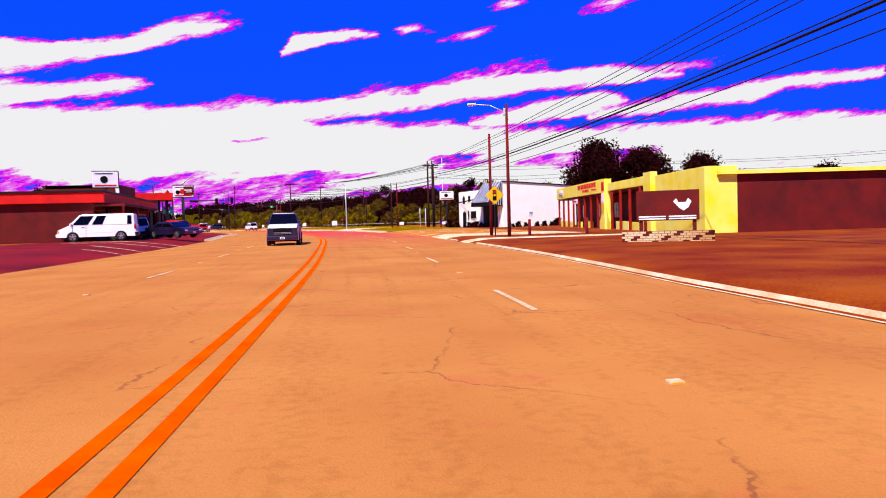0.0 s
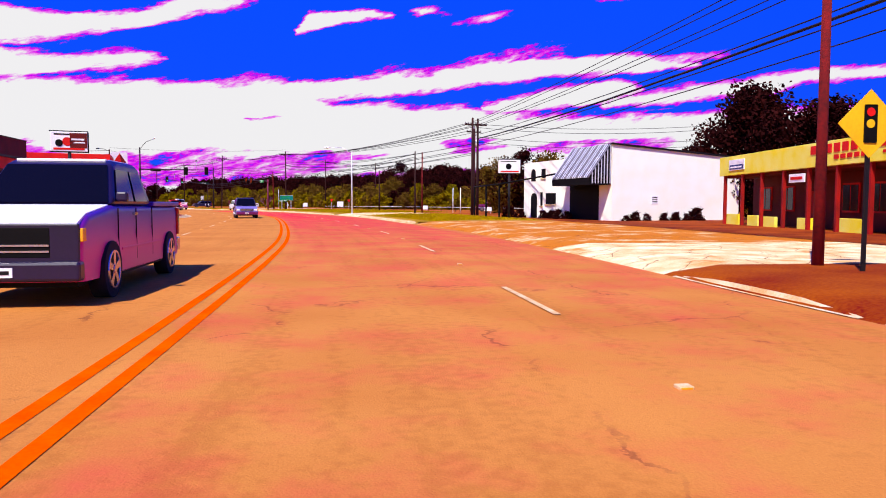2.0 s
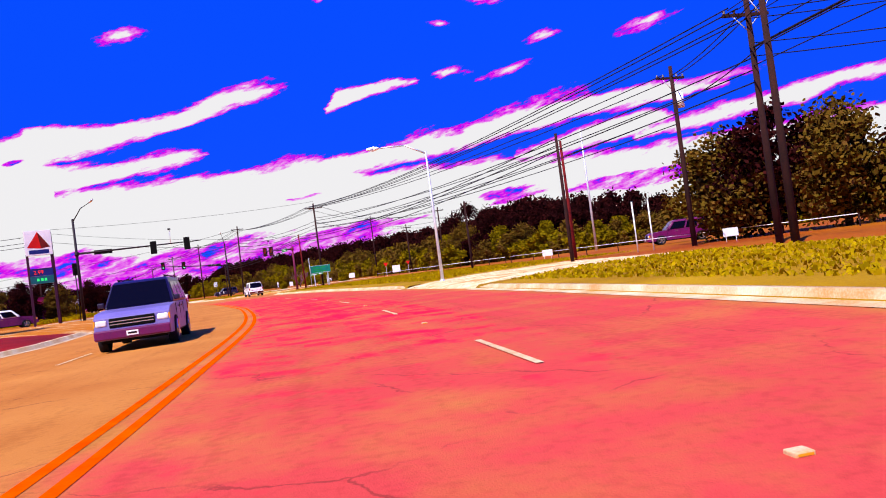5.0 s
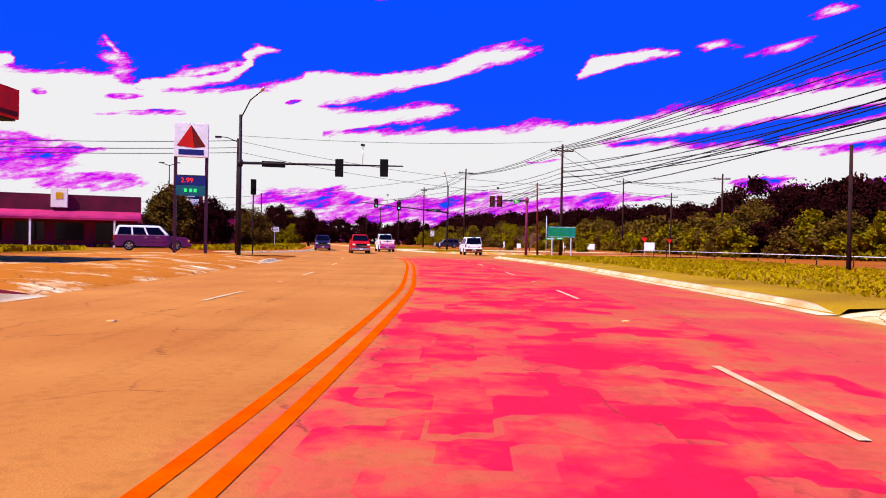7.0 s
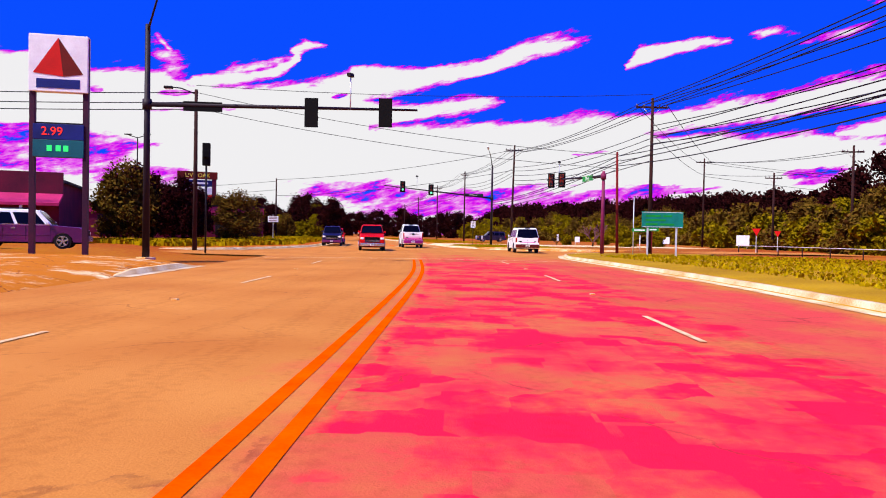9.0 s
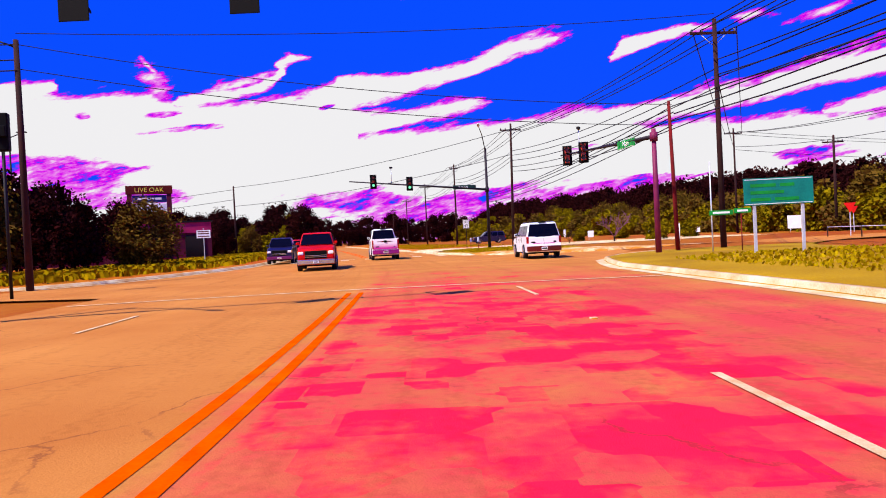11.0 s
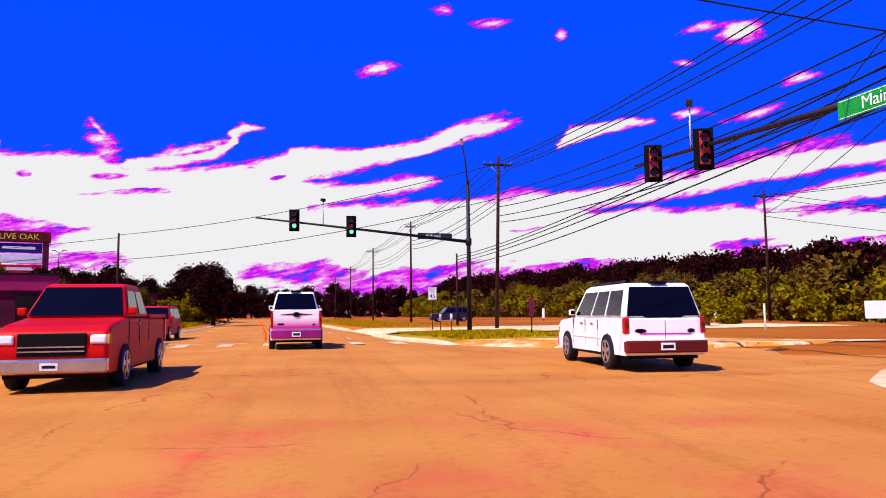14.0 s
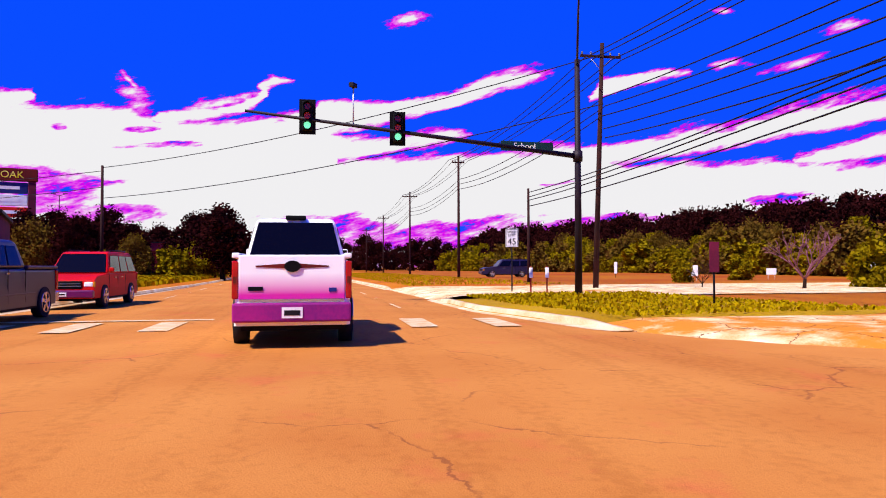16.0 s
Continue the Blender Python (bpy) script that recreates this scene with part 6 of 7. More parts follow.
def smooth_box(bm, offset, keep=None):
    """Rounds the edges, but for those that keep() picks, and shades the rounds smoothly."""
    edges = [e for e in bm.edges if len(e.link_faces) == 2 and e.calc_face_angle() > 0.2 and not (keep and keep(e))]
    bmesh.ops.bevel(bm, geom=edges, offset=offset, segments=4, affect="EDGES", profile=0.55, clamp_overlap=True)
    for f in bm.faces:
        f.smooth = True
    for e in bm.edges:
        e.smooth = len(e.link_faces) == 2 and e.calc_face_angle() < 0.6
    return bm


def rounded_part(name, bm, material, parent):
    ob = part(name, bm, material, parent)
    ob.modifiers.new("even_shading", "WEIGHTED_NORMAL").keep_sharp = True
    return ob


def panel(parent, name, pts, material, label="", thick=0.012):
    """A thin flat panel through given corners, with thickness along its normal."""
    bm = bmesh.new()
    pts = [Vector(p) for p in pts]
    n = (pts[1] - pts[0]).cross(pts[2] - pts[0]).normalized() * thick
    a = [bm.verts.new(p + n) for p in pts]
    b = [bm.verts.new(p) for p in pts]
    bm.faces.new(a)
    bm.faces.new(b[::-1])
    k = len(pts)
    for i in range(k):
        bm.faces.new((a[i], b[i], b[(i + 1) % k], a[(i + 1) % k]))
    return part(name, bm, material, parent, label)


def vehicle(kind, at, paint, label, lower=None, group="", cabin=None, bonnet=None):
    """kind: pickup, suv, van or sedan. +y is forward."""
    root = thing({"pickup": "pickup_truck", "suv": "suv", "van": "cargo_van", "sedan": "sedan"}[kind], at, label, "car", group)
    lower = lower or paint
    W = 1.0
    if kind == "pickup":
        L, R, belt, roof, front = 2.95, 0.42, 1.36, 2.08, 1.24
        axles = (-1.85, 1.85)
        cab = [(-0.75, belt), (-0.55, roof - 0.05), (-0.35, roof), (0.75, roof), (0.95, roof - 0.06), (1.55, belt)]
    elif kind == "suv":
        L, R, belt, roof, front = 2.75, 0.39, 1.16, 1.95, 1.08
        axles = (-1.65, 1.70)
        cab = [(-2.68, belt), (-2.45, roof - 0.06), (-2.3, roof), (0.35, roof), (0.6, roof - 0.06), (1.25, belt)]
    elif kind == "sedan":
        L, R, belt, roof, front = 2.4, 0.33, 0.98, 1.46, 0.90
        axles = (-1.42, 1.45)
        cab = [(-1.75, belt), (-1.15, roof - 0.06), (-0.95, roof), (0.2, roof), (0.42, roof - 0.06), (1.2, belt)]
    else:
        L, R, belt, roof, front = 2.85, 0.37, 1.25, 2.15, 1.05
        axles = (-1.75, 1.75)
        cab = [(-2.80, belt), (-2.75, roof - 0.06), (-2.6, roof), (1.0, roof), (1.25, roof - 0.08), (2.05, belt)]
    # lower body with wheel arches
    ol = [(-L, 0.62), (-L, belt - 0.02)] + ([(-L + 0.04, belt)] if kind != "pickup" else []) + [(cab[-1][0], belt), (L - 0.35, front), (L - 0.05, front - 0.14), (L, 0.62)]
    ol = ol + [(L - 0.05, 0.34)] + arch(axles[1], R + 0.08, 0.34) + arch(axles[0], R + 0.08, 0.34) + [(-L + 0.05, 0.34)]
    bm = profile(bmesh.new(), ol, -W, W, lambda y, z: 1.0 - 0.05 * max(0, (z - 0.9)) - 0.06 * max(0, abs(y) - 2.2))
    in_arch = lambda v: any(math.hypot(v.co.y - c, v.co.z - 0.34) < R + 0.11 for c in axles) or v.co.z < 0.36
    rounded_part("body", smooth_box(bm, 0.10, lambda e: all(in_arch(v) for v in e.verts)), paint, root)
    if kind == "pickup":
        bedm = boxes((-0.86, 0.86, -L + 0.12, -0.85, belt - 0.35, belt + 0.004))
        part("bed", bedm, BLACK, root, "dark truck bed lining")
        for s in (-1, 1):
            part("bed_rail", boxes((min(s * 0.86, s * 0.985), max(s * 0.86, s * 0.985), -L, -0.8, belt - 0.02, belt + 0.06), bevel=0.02), paint, root)
    # cabin
    tp = lambda y, z: 0.965 - 0.20 * (z - belt) / (roof - belt) * (1.0 if kind != "van" else 0.5)
    bm = profile(bmesh.new(), cab, -W, W, tp)
    rounded_part("cabin", smooth_box(bm, 0.10), cabin or paint, root)

    def cx(z):
        return W * tp(0, z)

    def on(a, b, t):
        return (a[0] + (b[0] - a[0]) * t, a[1] + (b[1] - a[1]) * t)
    # rear glass and windscreen
    for a, b, sgn, nm in ((cab[0], cab[1], -1, "rear_window"), (cab[-1], cab[-2], 1, "windscreen")):
        (y0, z0), (y1, z1) = on(a, b, 0.06), on(a, b, 0.95)
        e = 0.012 * sgn
        q = [(-cx(z0) + 0.07, y0 + e, z0), (cx(z0) - 0.07, y0 + e, z0), (cx(z1) - 0.06, y1 + e, z1), (-cx(z1) + 0.06, y1 + e, z1)]
        if kind == "van" and nm == "rear_window":
            continue
        if kind == "suv" and sgn < 0:
            zl = z0 - 0.10
            q = [(-0.34, y0 - 0.03 + e, zl), (0.34, y0 - 0.03 + e, zl), (0.50, y0 + e, z0), (cx(z0) - 0.07, y0 + e, z0), (cx(z1) - 0.06, y1 + e, z1), (-cx(z1) + 0.06, y1 + e, z1), (-cx(z0) + 0.07, y0 + e, z0), (-0.50, y0 + e, z0)]
        panel(root, nm, q if sgn < 0 else q[::-1], CAR_GLASS, "dark tinted glass")
    # side windows
    zs = (belt + 0.06, roof - 0.16)
    yf = lambda z: cab[-1][0] + (cab[-2][0] - cab[-1][0]) * (z - belt) / (roof - 0.06 - belt)
    yr = lambda z: cab[0][0] + (cab[1][0] - cab[0][0]) * (z - belt) / (roof - 0.06 - belt)
    cuts = {"pickup": (0.14, 0.47, 0.53, 0.93), "suv": (0.05, 0.30, 0.34, 0.58, 0.62, 0.93), "van": (0.05, 0.12, 0.50, 0.66, 0.72, 0.95), "sedan": (0.12, 0.47, 0.51, 0.92)}[kind]
    for s in (-1, 1):
        for c0, c1 in zip(cuts[::2], cuts[1::2]):
            q = []
            for c, z in ((c0, zs[0]), (c1, zs[0]), (c1, zs[1]), (c0, zs[1])):
                y = yr(z) + (yf(z) - yr(z)) * c
                q.append((s * (cx(z) + 0.008), y, z))
            panel(root, "side_window", q if s > 0 else q[::-1], CAR_GLASS)
        m0, m1 = sorted((s * 0.96, s * 1.13))
        mi = part("mirror", boxes((m0, m1, cab[-1][0] - 0.24, cab[-1][0] - 0.13, belt + 0.06, belt + 0.21), bevel=0.03), cabin or paint, root)
        part("mirror_glass", boxes((m0 + 0.03, m1 - 0.02, cab[-1][0] - 0.248, cab[-1][0] - 0.238, belt + 0.08, belt + 0.19)), CAR_GLASS, mi)
        for hy in ({"pickup": (0.35,), "suv": (-0.55, 0.3), "van": (0.9,), "sedan": (-0.6, 0.25)}[kind]):
            part("door_handle", boxes((s * 0.985 - 0.02, s * 0.985 + 0.02, hy, hy + 0.18, belt - 0.16, belt - 0.12)), CHROME if kind != "van" else BLACK, root)
        doors = {"pickup": (1.42, 0.42, -0.62), "suv": (1.15, 0.08, -0.92), "van": (1.75, 0.78), "sedan": (1.0, 0.05, -0.85)}[kind]
        for y in doors:
            part("door_seam", boxes((min(s * 0.985, s * 1.002), max(s * 0.985, s * 1.002), y - 0.008, y + 0.008, 0.48, belt - 0.04)), DARK, root)
        part("side_trim", boxes((min(s * 0.99, s * 1.012), max(s * 0.99, s * 1.012), axles[0] + R + 0.14, axles[1] - R - 0.14, 0.67, 0.71), bevel=0.006), paint, root)
        part("sill", boxes((min(s * 0.9, s * 1.0), max(s * 0.9, s * 1.0), axles[0] + R + 0.1, axles[1] - R - 0.1, 0.30, 0.36), bevel=0.01), BLACK, root)
        for y in axles:
            wheel(root, s * 0.92, y, R, s)
        # lights
        t0, t1, zt0, zt1 = (0.885, 0.985, belt - 0.62, belt - 0.06) if kind == "pickup" else (0.86, 0.985, belt - 0.34, belt + 0.02)
        tl = part("tail_light", boxes((min(s * t0, s * t1), max(s * t0, s * t1), -L - 0.02, -L + 0.12, zt0, zt1), bevel=0.02), TAIL_RED, root, "red tail light")
        part("lens_bar", boxes((min(s * (t0 + 0.02), s * (t1 - 0.02)), max(s * (t0 + 0.02), s * (t1 - 0.02)), -L - 0.03, -L - 0.018, (zt0 + zt1) / 2 - 0.05, (zt0 + zt1) / 2 + 0.05)), LENS_RED, tl)
        hl = part("headlight", boxes((min(s * 0.64, s * 0.93), max(s * 0.64, s * 0.93), L - 0.14, L + 0.005, front - 0.36, front - 0.19), bevel=0.04), SIGN_WHITE, root, "pale headlight")
        part("turn_lens", boxes((min(s * 0.935, s * 0.975), max(s * 0.935, s * 0.975), L - 0.16, L - 0.02, front - 0.36, front - 0.18), bevel=0.01), LAMP_AMBER, hl)
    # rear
    # rear parts of the white vehicles carry a magenta sheen in their colour
    sheen = MAUVE_SHEEN if lower is MAUVE_SHEEN else paint
    if kind == "pickup":
        tg = part("tailgate", boxes((-0.875, 0.875, -L - 0.02, -L + 0.05, 0.72, belt + 0.03), bevel=0.02), GATE_SHEEN if lower is MAUVE_SHEEN else paint, root)
        bm = disc(bmesh.new(), (0, -L - 0.022, belt - 0.14), (0, -1, 0), 0.085, 0.03, 18)
        for v in bm.verts:
            v.co.x *= 1.6
        part("handle", bm, BLACK, tg, "black oval handle")
        for s in (-1, 1):
            bm = bmesh.new()
            q = [(s * 0.12, belt - 0.17), (s * 0.60, belt - 0.15), (s * 0.60, belt - 0.13), (s * 0.12, belt - 0.10)]
            va = [bm.verts.new((x, -L - 0.03, z)) for x, z in q]
            vb = [bm.verts.new((x, -L - 0.018, z)) for x, z in q]
            bm.faces.new(va)
            for k in range(4):
                bm.faces.new((va[k], vb[k], vb[(k + 1) % 4], va[(k + 1) % 4]))
            bmesh.ops.recalc_face_normals(bm, faces=bm.faces)
            part("trim", bm, RED_WALL, tg, "dark red tapering trim strip")
        part("chrome_strip", boxes((-0.86, 0.86, -L - 0.04, -L - 0.02, 0.70, 0.735)), CHROME, tg)
        part("badge", boxes((-0.72, -0.48, -L - 0.034, -L - 0.026, 0.86, 0.92), bevel=0.004), BLACK, tg)
        part("badge", boxes((0.60, 0.73, -L - 0.034, -L - 0.026, 0.84, 0.90), bevel=0.004), NAVY, tg)
        part("rear_bumper", boxes((-0.97, 0.97, -L - 0.14, -L + 0.1, 0.40, 0.68), bevel=0.03), BUMPER_SHEEN if lower is MAUVE_SHEEN else CHROME, root, "bumper with a purple sheen put into its colour" if lower is MAUVE_SHEEN else "")
    else:
        tg = part("tailgate", boxes((-0.84, 0.84, -L - 0.015, -L + 0.05, 0.66, belt - 0.02), bevel=0.02), paint, root)
        part("split_line", boxes((-0.006, 0.006, -L - 0.02, -L - 0.012, 0.70, belt - 0.06)), DARK, tg)
        part("handle", boxes((-0.62, 0.62, -L - 0.03, -L - 0.01, 0.80, 0.83), bevel=0.005), sheen, tg, "slim strip with a magenta sheen in its colour" if lower is MAUVE_SHEEN else "")
        for u, w in ((-0.60, 0.14), (0.62, 0.09)):
            bm = disc(bmesh.new(), (u, -L - 0.017, 0.88), (0, -1, 0), 0.045, 0.015, 14)
            for v in bm.verts:
                v.co.x = u + (v.co.x - u) * w / 0.045
            part("badge", bm, BLACK, tg)
        part("rear_bumper", boxes((-0.97, 0.97, -L - 0.14, -L + 0.1, 0.40, 0.66), bevel=0.03), RED_WALL if lower is MAUVE_SHEEN else DARK, root, "dark maroon bumper" if lower is MAUVE_SHEEN else "")
        part("bumper_step", boxes((-0.95, 0.95, -L - 0.13, -L, 0.662, 0.70), bevel=0.01), paint, root)
        if kind == "suv":
            for s in (-1, 1):
                part("roof_rail", rods(((s * 0.66, -2.1, roof + 0.05), (s * 0.66, 0.2, roof + 0.05), 0.022), seg=8), DARK, root)
                for yy in (-1.9, 0.0):
                    part("rail_foot", boxes((s * 0.66 - 0.025, s * 0.66 + 0.025, yy - 0.06, yy + 0.06, roof - 0.01, roof + 0.05)), DARK, root)
    pl = part("number_plate", boxes((-0.17, 0.17, -L - 0.155, -L - 0.142, 0.46, 0.62)), SIGN_WHITE, root)
    part("text_bar", boxes((-0.13, 0.13, -L - 0.16, -L - 0.156, 0.50, 0.575)), DARK, pl)
    # front
    # white top panels, laid over a body colour that carries the shade
    if bonnet:
        c = cab[-1][0] + 0.04
        bm = profile(bmesh.new(), [(c, belt + 0.014), (L - 0.36, front + 0.014), (L - 0.05, front - 0.10), (L - 0.05, front - 0.16), (L - 0.36, front - 0.05), (c, belt - 0.05)], -0.90, 0.90)
        rounded_part("bonnet", smooth_box(bm, 0.012), bonnet, root)
        part("roof_panel", boxes((-0.66, 0.66, cab[2][0] - 0.05, cab[3][0] + 0.1, roof - 0.03, roof + 0.014), bevel=0.01), bonnet, root, "white roof panel")
    if lower is CAR_NAVY:
        part("front_fascia", boxes((-0.93, 0.93, L - 0.05, L + 0.008, 0.48, front - 0.12), bevel=0.02), lower, root, "dark purple front below the bonnet")
    gr = part("grille", boxes((-0.58, 0.58, L - 0.06, L + 0.012, 0.66, front - 0.16), bevel=0.02), BLACK if kind != "van" else DARK, root)
    for z in ((0.74, 0.82) if kind != "sedan" else (0.67,)):
        part("grille_bar", boxes((-0.56, 0.56, L + 0.013, L + 0.025, z, z + 0.025)), CHROME, gr)
    part("front_bumper", boxes((-0.97, 0.97, L - 0.1, L + 0.12, 0.36, 0.62), bevel=0.04), CHROME if kind == "pickup" and lower is paint else lower, root)
    fp = part("front_plate", boxes((-0.15, 0.15, L + 0.12, L + 0.132, 0.42, 0.55)), SIGN_WHITE, root)
    part("text_bar", boxes((-0.11, 0.11, L + 0.133, L + 0.137, 0.46, 0.51)), DARK, fp)
    part("brake_light", boxes((-0.2, 0.2, cab[1][0] - 0.03, cab[1][0] + 0.2, roof - 0.03, roof + 0.045), bevel=0.02), BLACK, root)
    part("underbody", boxes((-0.85, 0.85, -L + 0.15, L - 0.15, 0.26, 0.42)), BLACK, root)
    return root


def ahead_of(x, y, turn, shift):
    """Centre of a vehicle whose rear stands at x, y."""
    return pose(x - math.sin(radians(turn)) * shift, y + math.cos(radians(turn)) * shift, 0.0, 0, 0, turn)


vehicle("pickup", ahead_of(-55.7, 195.1, 32, 2.95) @ Matrix.Diagonal((1, 1, 1.13, 1)), CAR_WHITE, "white pickup truck driving ahead in the inner lane", MAUVE_SHEEN)
vehicle("suv", ahead_of(-41.6, 187.8, 26, 2.75) @ Matrix.Diagonal((1, 1, 1.05, 1)), CAR_WHITE, "large white suv with tinted glass in the outer lane", MAUVE_SHEEN)
vehicle("pickup", ahead_of(-52.0, 180.4, 211, -2.95), CAR_RED, "bright red pickup truck waiting in the opposite lane")
vehicle("suv", ahead_of(-69.3, 202.2, 211, -2.75), CAR_RED, "dark red suv queued in the outer opposite lane", CAR_PURPLE)
vehicle("pickup", ahead_of(-64.9, 194.6, 211, -2.95), CAR_NAVY, "dark purple pickup truck waiting in the outer opposite lane", CAR_PURPLE)
vehicle("pickup", ahead_of(-8.3, 45.5, 187, -2.95), VIOLET_SHADE, "white pickup truck, its shaded body coloured violet and magenta", CAR_NAVY, "", CAR_NAVY, CAR_WHITE)
vehicle("suv", ahead_of(-19.4, 103.8, 197, -2.75), CAR_SLATE, "slate violet suv with a navy roof in the opposite lane", CAR_PURPLE, "", CAR_NAVY)
vehicle("van", pose(-25.3, 58.6, 0.45, 0, 0, 104), CAR_WHITE, "white cargo van parked on the forecourt")
# a white car; the shade on its sides is put into the purple body
vehicle("suv", pose(-57.8, 155.7, 0.3, 0, 0, -46), CAR_PURPLE, "white suv with shaded sides coloured purple behind the price sign", CAR_PURPLE, "", CAR_WHITE)
vehicle("sedan", pose(-21.6, 65.2, 0.42, 0, 0, -118), CAR_NAVY, "dark navy sedan parked on the lot", CAR_PURPLE)
vehicle("suv", pose(-26.4, 69.0, 0.42, 0, 0, 26), CAR_WHITE, "white car with dark windows parked behind the van")
vehicle("sedan", pose(-27.6, 85.0, 0.45, 0, 0, -112) @ Matrix.Diagonal((1, 1, 1.2, 1)), CAR_RED, "red car parked beside the store")
vehicle("suv", pose(-112.0, 226.0, 0.3, 0, 0, 70), CAR_WHITE, "white car parked by the tall sign")
vehicle("suv", pose(8.0, 147.0, 0.3, 0, 0, 85), CAR_PURPLE, "purple car parked beyond the grass")
vehicle("suv", pose(-72.0, 262.0, 0.2, 0, 0, 120), CAR_NAVY, "dark car on the far driveway")


# ---- trees and shrubs ----
def crown_mesh(seed, clumps, leaves, rx, rz, z0, leaf=0.35, ragged=1.0):
    """A crown of many small leaf cards in uneven clumps."""
    rnd = random.Random(seed)
    verts, faces = [], []
    centres = []
    for k in range(clumps):
        a, r = rnd.uniform(0, 2 * math.pi), rx * math.sqrt(rnd.uniform(0, 1)) * 0.85
        h = rnd.uniform(0, 1)
        lim = math.sin(math.pi * min(1, 0.18 + h * 0.82)) ** 0.6
        centres.append((r * lim * math.cos(a), r * lim * math.sin(a), z0 + h * rz, rnd.uniform(0.20, 0.36) * rx * ragged))
    for cx_, cy_, cz_, cr in centres:
        for _ in range(leaves):
            u, v, w = (max(-1.0, min(1.0, rnd.gauss(0, q))) for q in (0.55, 0.55, 0.45))
            p = Vector((cx_ + u * cr, cy_ + v * cr, cz_ + w * cr))
            n = Vector((rnd.gauss(0, 1), rnd.gauss(0, 1), rnd.gauss(0.4, 1))).normalized()
            s = n.orthogonal().normalized() * leaf * rnd.uniform(0.6, 1.3)
            t = n.cross(s).normalized() * leaf * rnd.uniform(0.5, 1.1)
            i = len(verts)
            verts += [p - s, p - t * 0.7, p + s, p + t]
            faces.append((i, i + 1, i + 2, i + 3))
    me = bpy.data.meshes.new("crown")
    me.from_pydata([tuple(v) for v in verts], [], faces)
    return me


def trunk_mesh(seed, height, r, limbs, reach):
    rnd = random.Random(seed)
    bm = bmesh.new()
    top = Vector((rnd.uniform(-0.3, 0.3), rnd.uniform(-0.3, 0.3), height))
    mid_ = Vector((rnd.uniform(-0.15, 0.15), rnd.uniform(-0.15, 0.15), height * 0.5))
    rod(bm, (0, 0, -0.4), mid_, r, r * 0.75, 9)
    rod(bm, mid_, top, r * 0.75, r * 0.35, 9)
    for k in range(limbs):
        a = 2 * math.pi * k / limbs + rnd.uniform(-0.4, 0.4)
        s = mid_.lerp(top, rnd.uniform(0.1, 0.9))
        e = s + Vector((math.cos(a) * reach, math.sin(a) * reach, rnd.uniform(0.5, 1.3) * reach))
        rod(bm, s, e, r * 0.34, r * 0.1, 6)
        rod(bm, s.lerp(e, 0.6), e + Vector((rnd.uniform(-1, 1), rnd.uniform(-1, 1), rnd.uniform(0, 1))) * reach * 0.4, r * 0.15, r * 0.05, 5)
    me = bpy.data.meshes.new("trunk")
    bm.to_mesh(me)
    bm.free()
    return me


def tree(seed, h, rx, leaf_m, label, clumps=46, leaves=170, leaf=0.19, name="tree", group="roadside trees"):
    root = thing(name, pose(0, 0, -50), label, "tree" if name != "shrub" else "shrub", group)
    tm = trunk_mesh(seed, h * 0.62, 0.06 * h * 0.5, 6, rx * 0.45) if name != "shrub" else trunk_mesh(seed, h * 0.4, 0.05, 5, rx * 0.4)
    tm.materials.append(BARK)
    t = new("trunk", tm)
    t.parent = root
    cm = crown_mesh(seed + 7, clumps, leaves, rx, h * (0.80 if name != "shrub" else 0.82), h * (0.13 if name != "shrub" else 0.08), leaf)
    cm.materials.append(leaf_m)
    c = new("crown", cm)
    c.parent = root
    return root


rnd = random.Random(11)
KINDS = [tree(21, 9.0, 3.6, LEAF_DARK, "dark broadleaf tree in the roadside treeline"),
         tree(22, 8.2, 3.2, LEAF_OLIVE, "olive-green broadleaf tree in the roadside treeline"),
         tree(23, 8.6, 3.9, LEAF_HAZE, "haze-toned olive-brown tree in the roadside treeline"),
         tree(24, 9.4, 3.3, LEAF_DARK, "tall dark tree in the roadside treeline")]
SHRUBS = [tree(31, 3.4, 2.3, LEAF_OLIVE, "yellow-green shrub at the foot of the trees", 22, 110, 0.22, "shrub", "field shrubs"),
          tree(32, 4.2, 2.6, LEAF_HAZE, "haze-toned olive-brown shrub at the foot of the trees", 22, 110, 0.22, "shrub", "field shrubs"),
          tree(33, 4.0, 2.7, LEAF_DARK, "dark maroon shrub at the foot of the trees", 22, 110, 0.22, "shrub", "field shrubs")]


def plant(kind, x, y, z, s, spread=0.0):
    t = copy_thing(kind, pose(x, y, z, 0, 0, rnd.uniform(0, 360)))
    w = max(s, spread)
    t.scale = (w * rnd.uniform(0.9, 1.15), w * rnd.uniform(0.9, 1.15), s * rnd.uniform(0.92, 1.06))
    return t


FAR = []
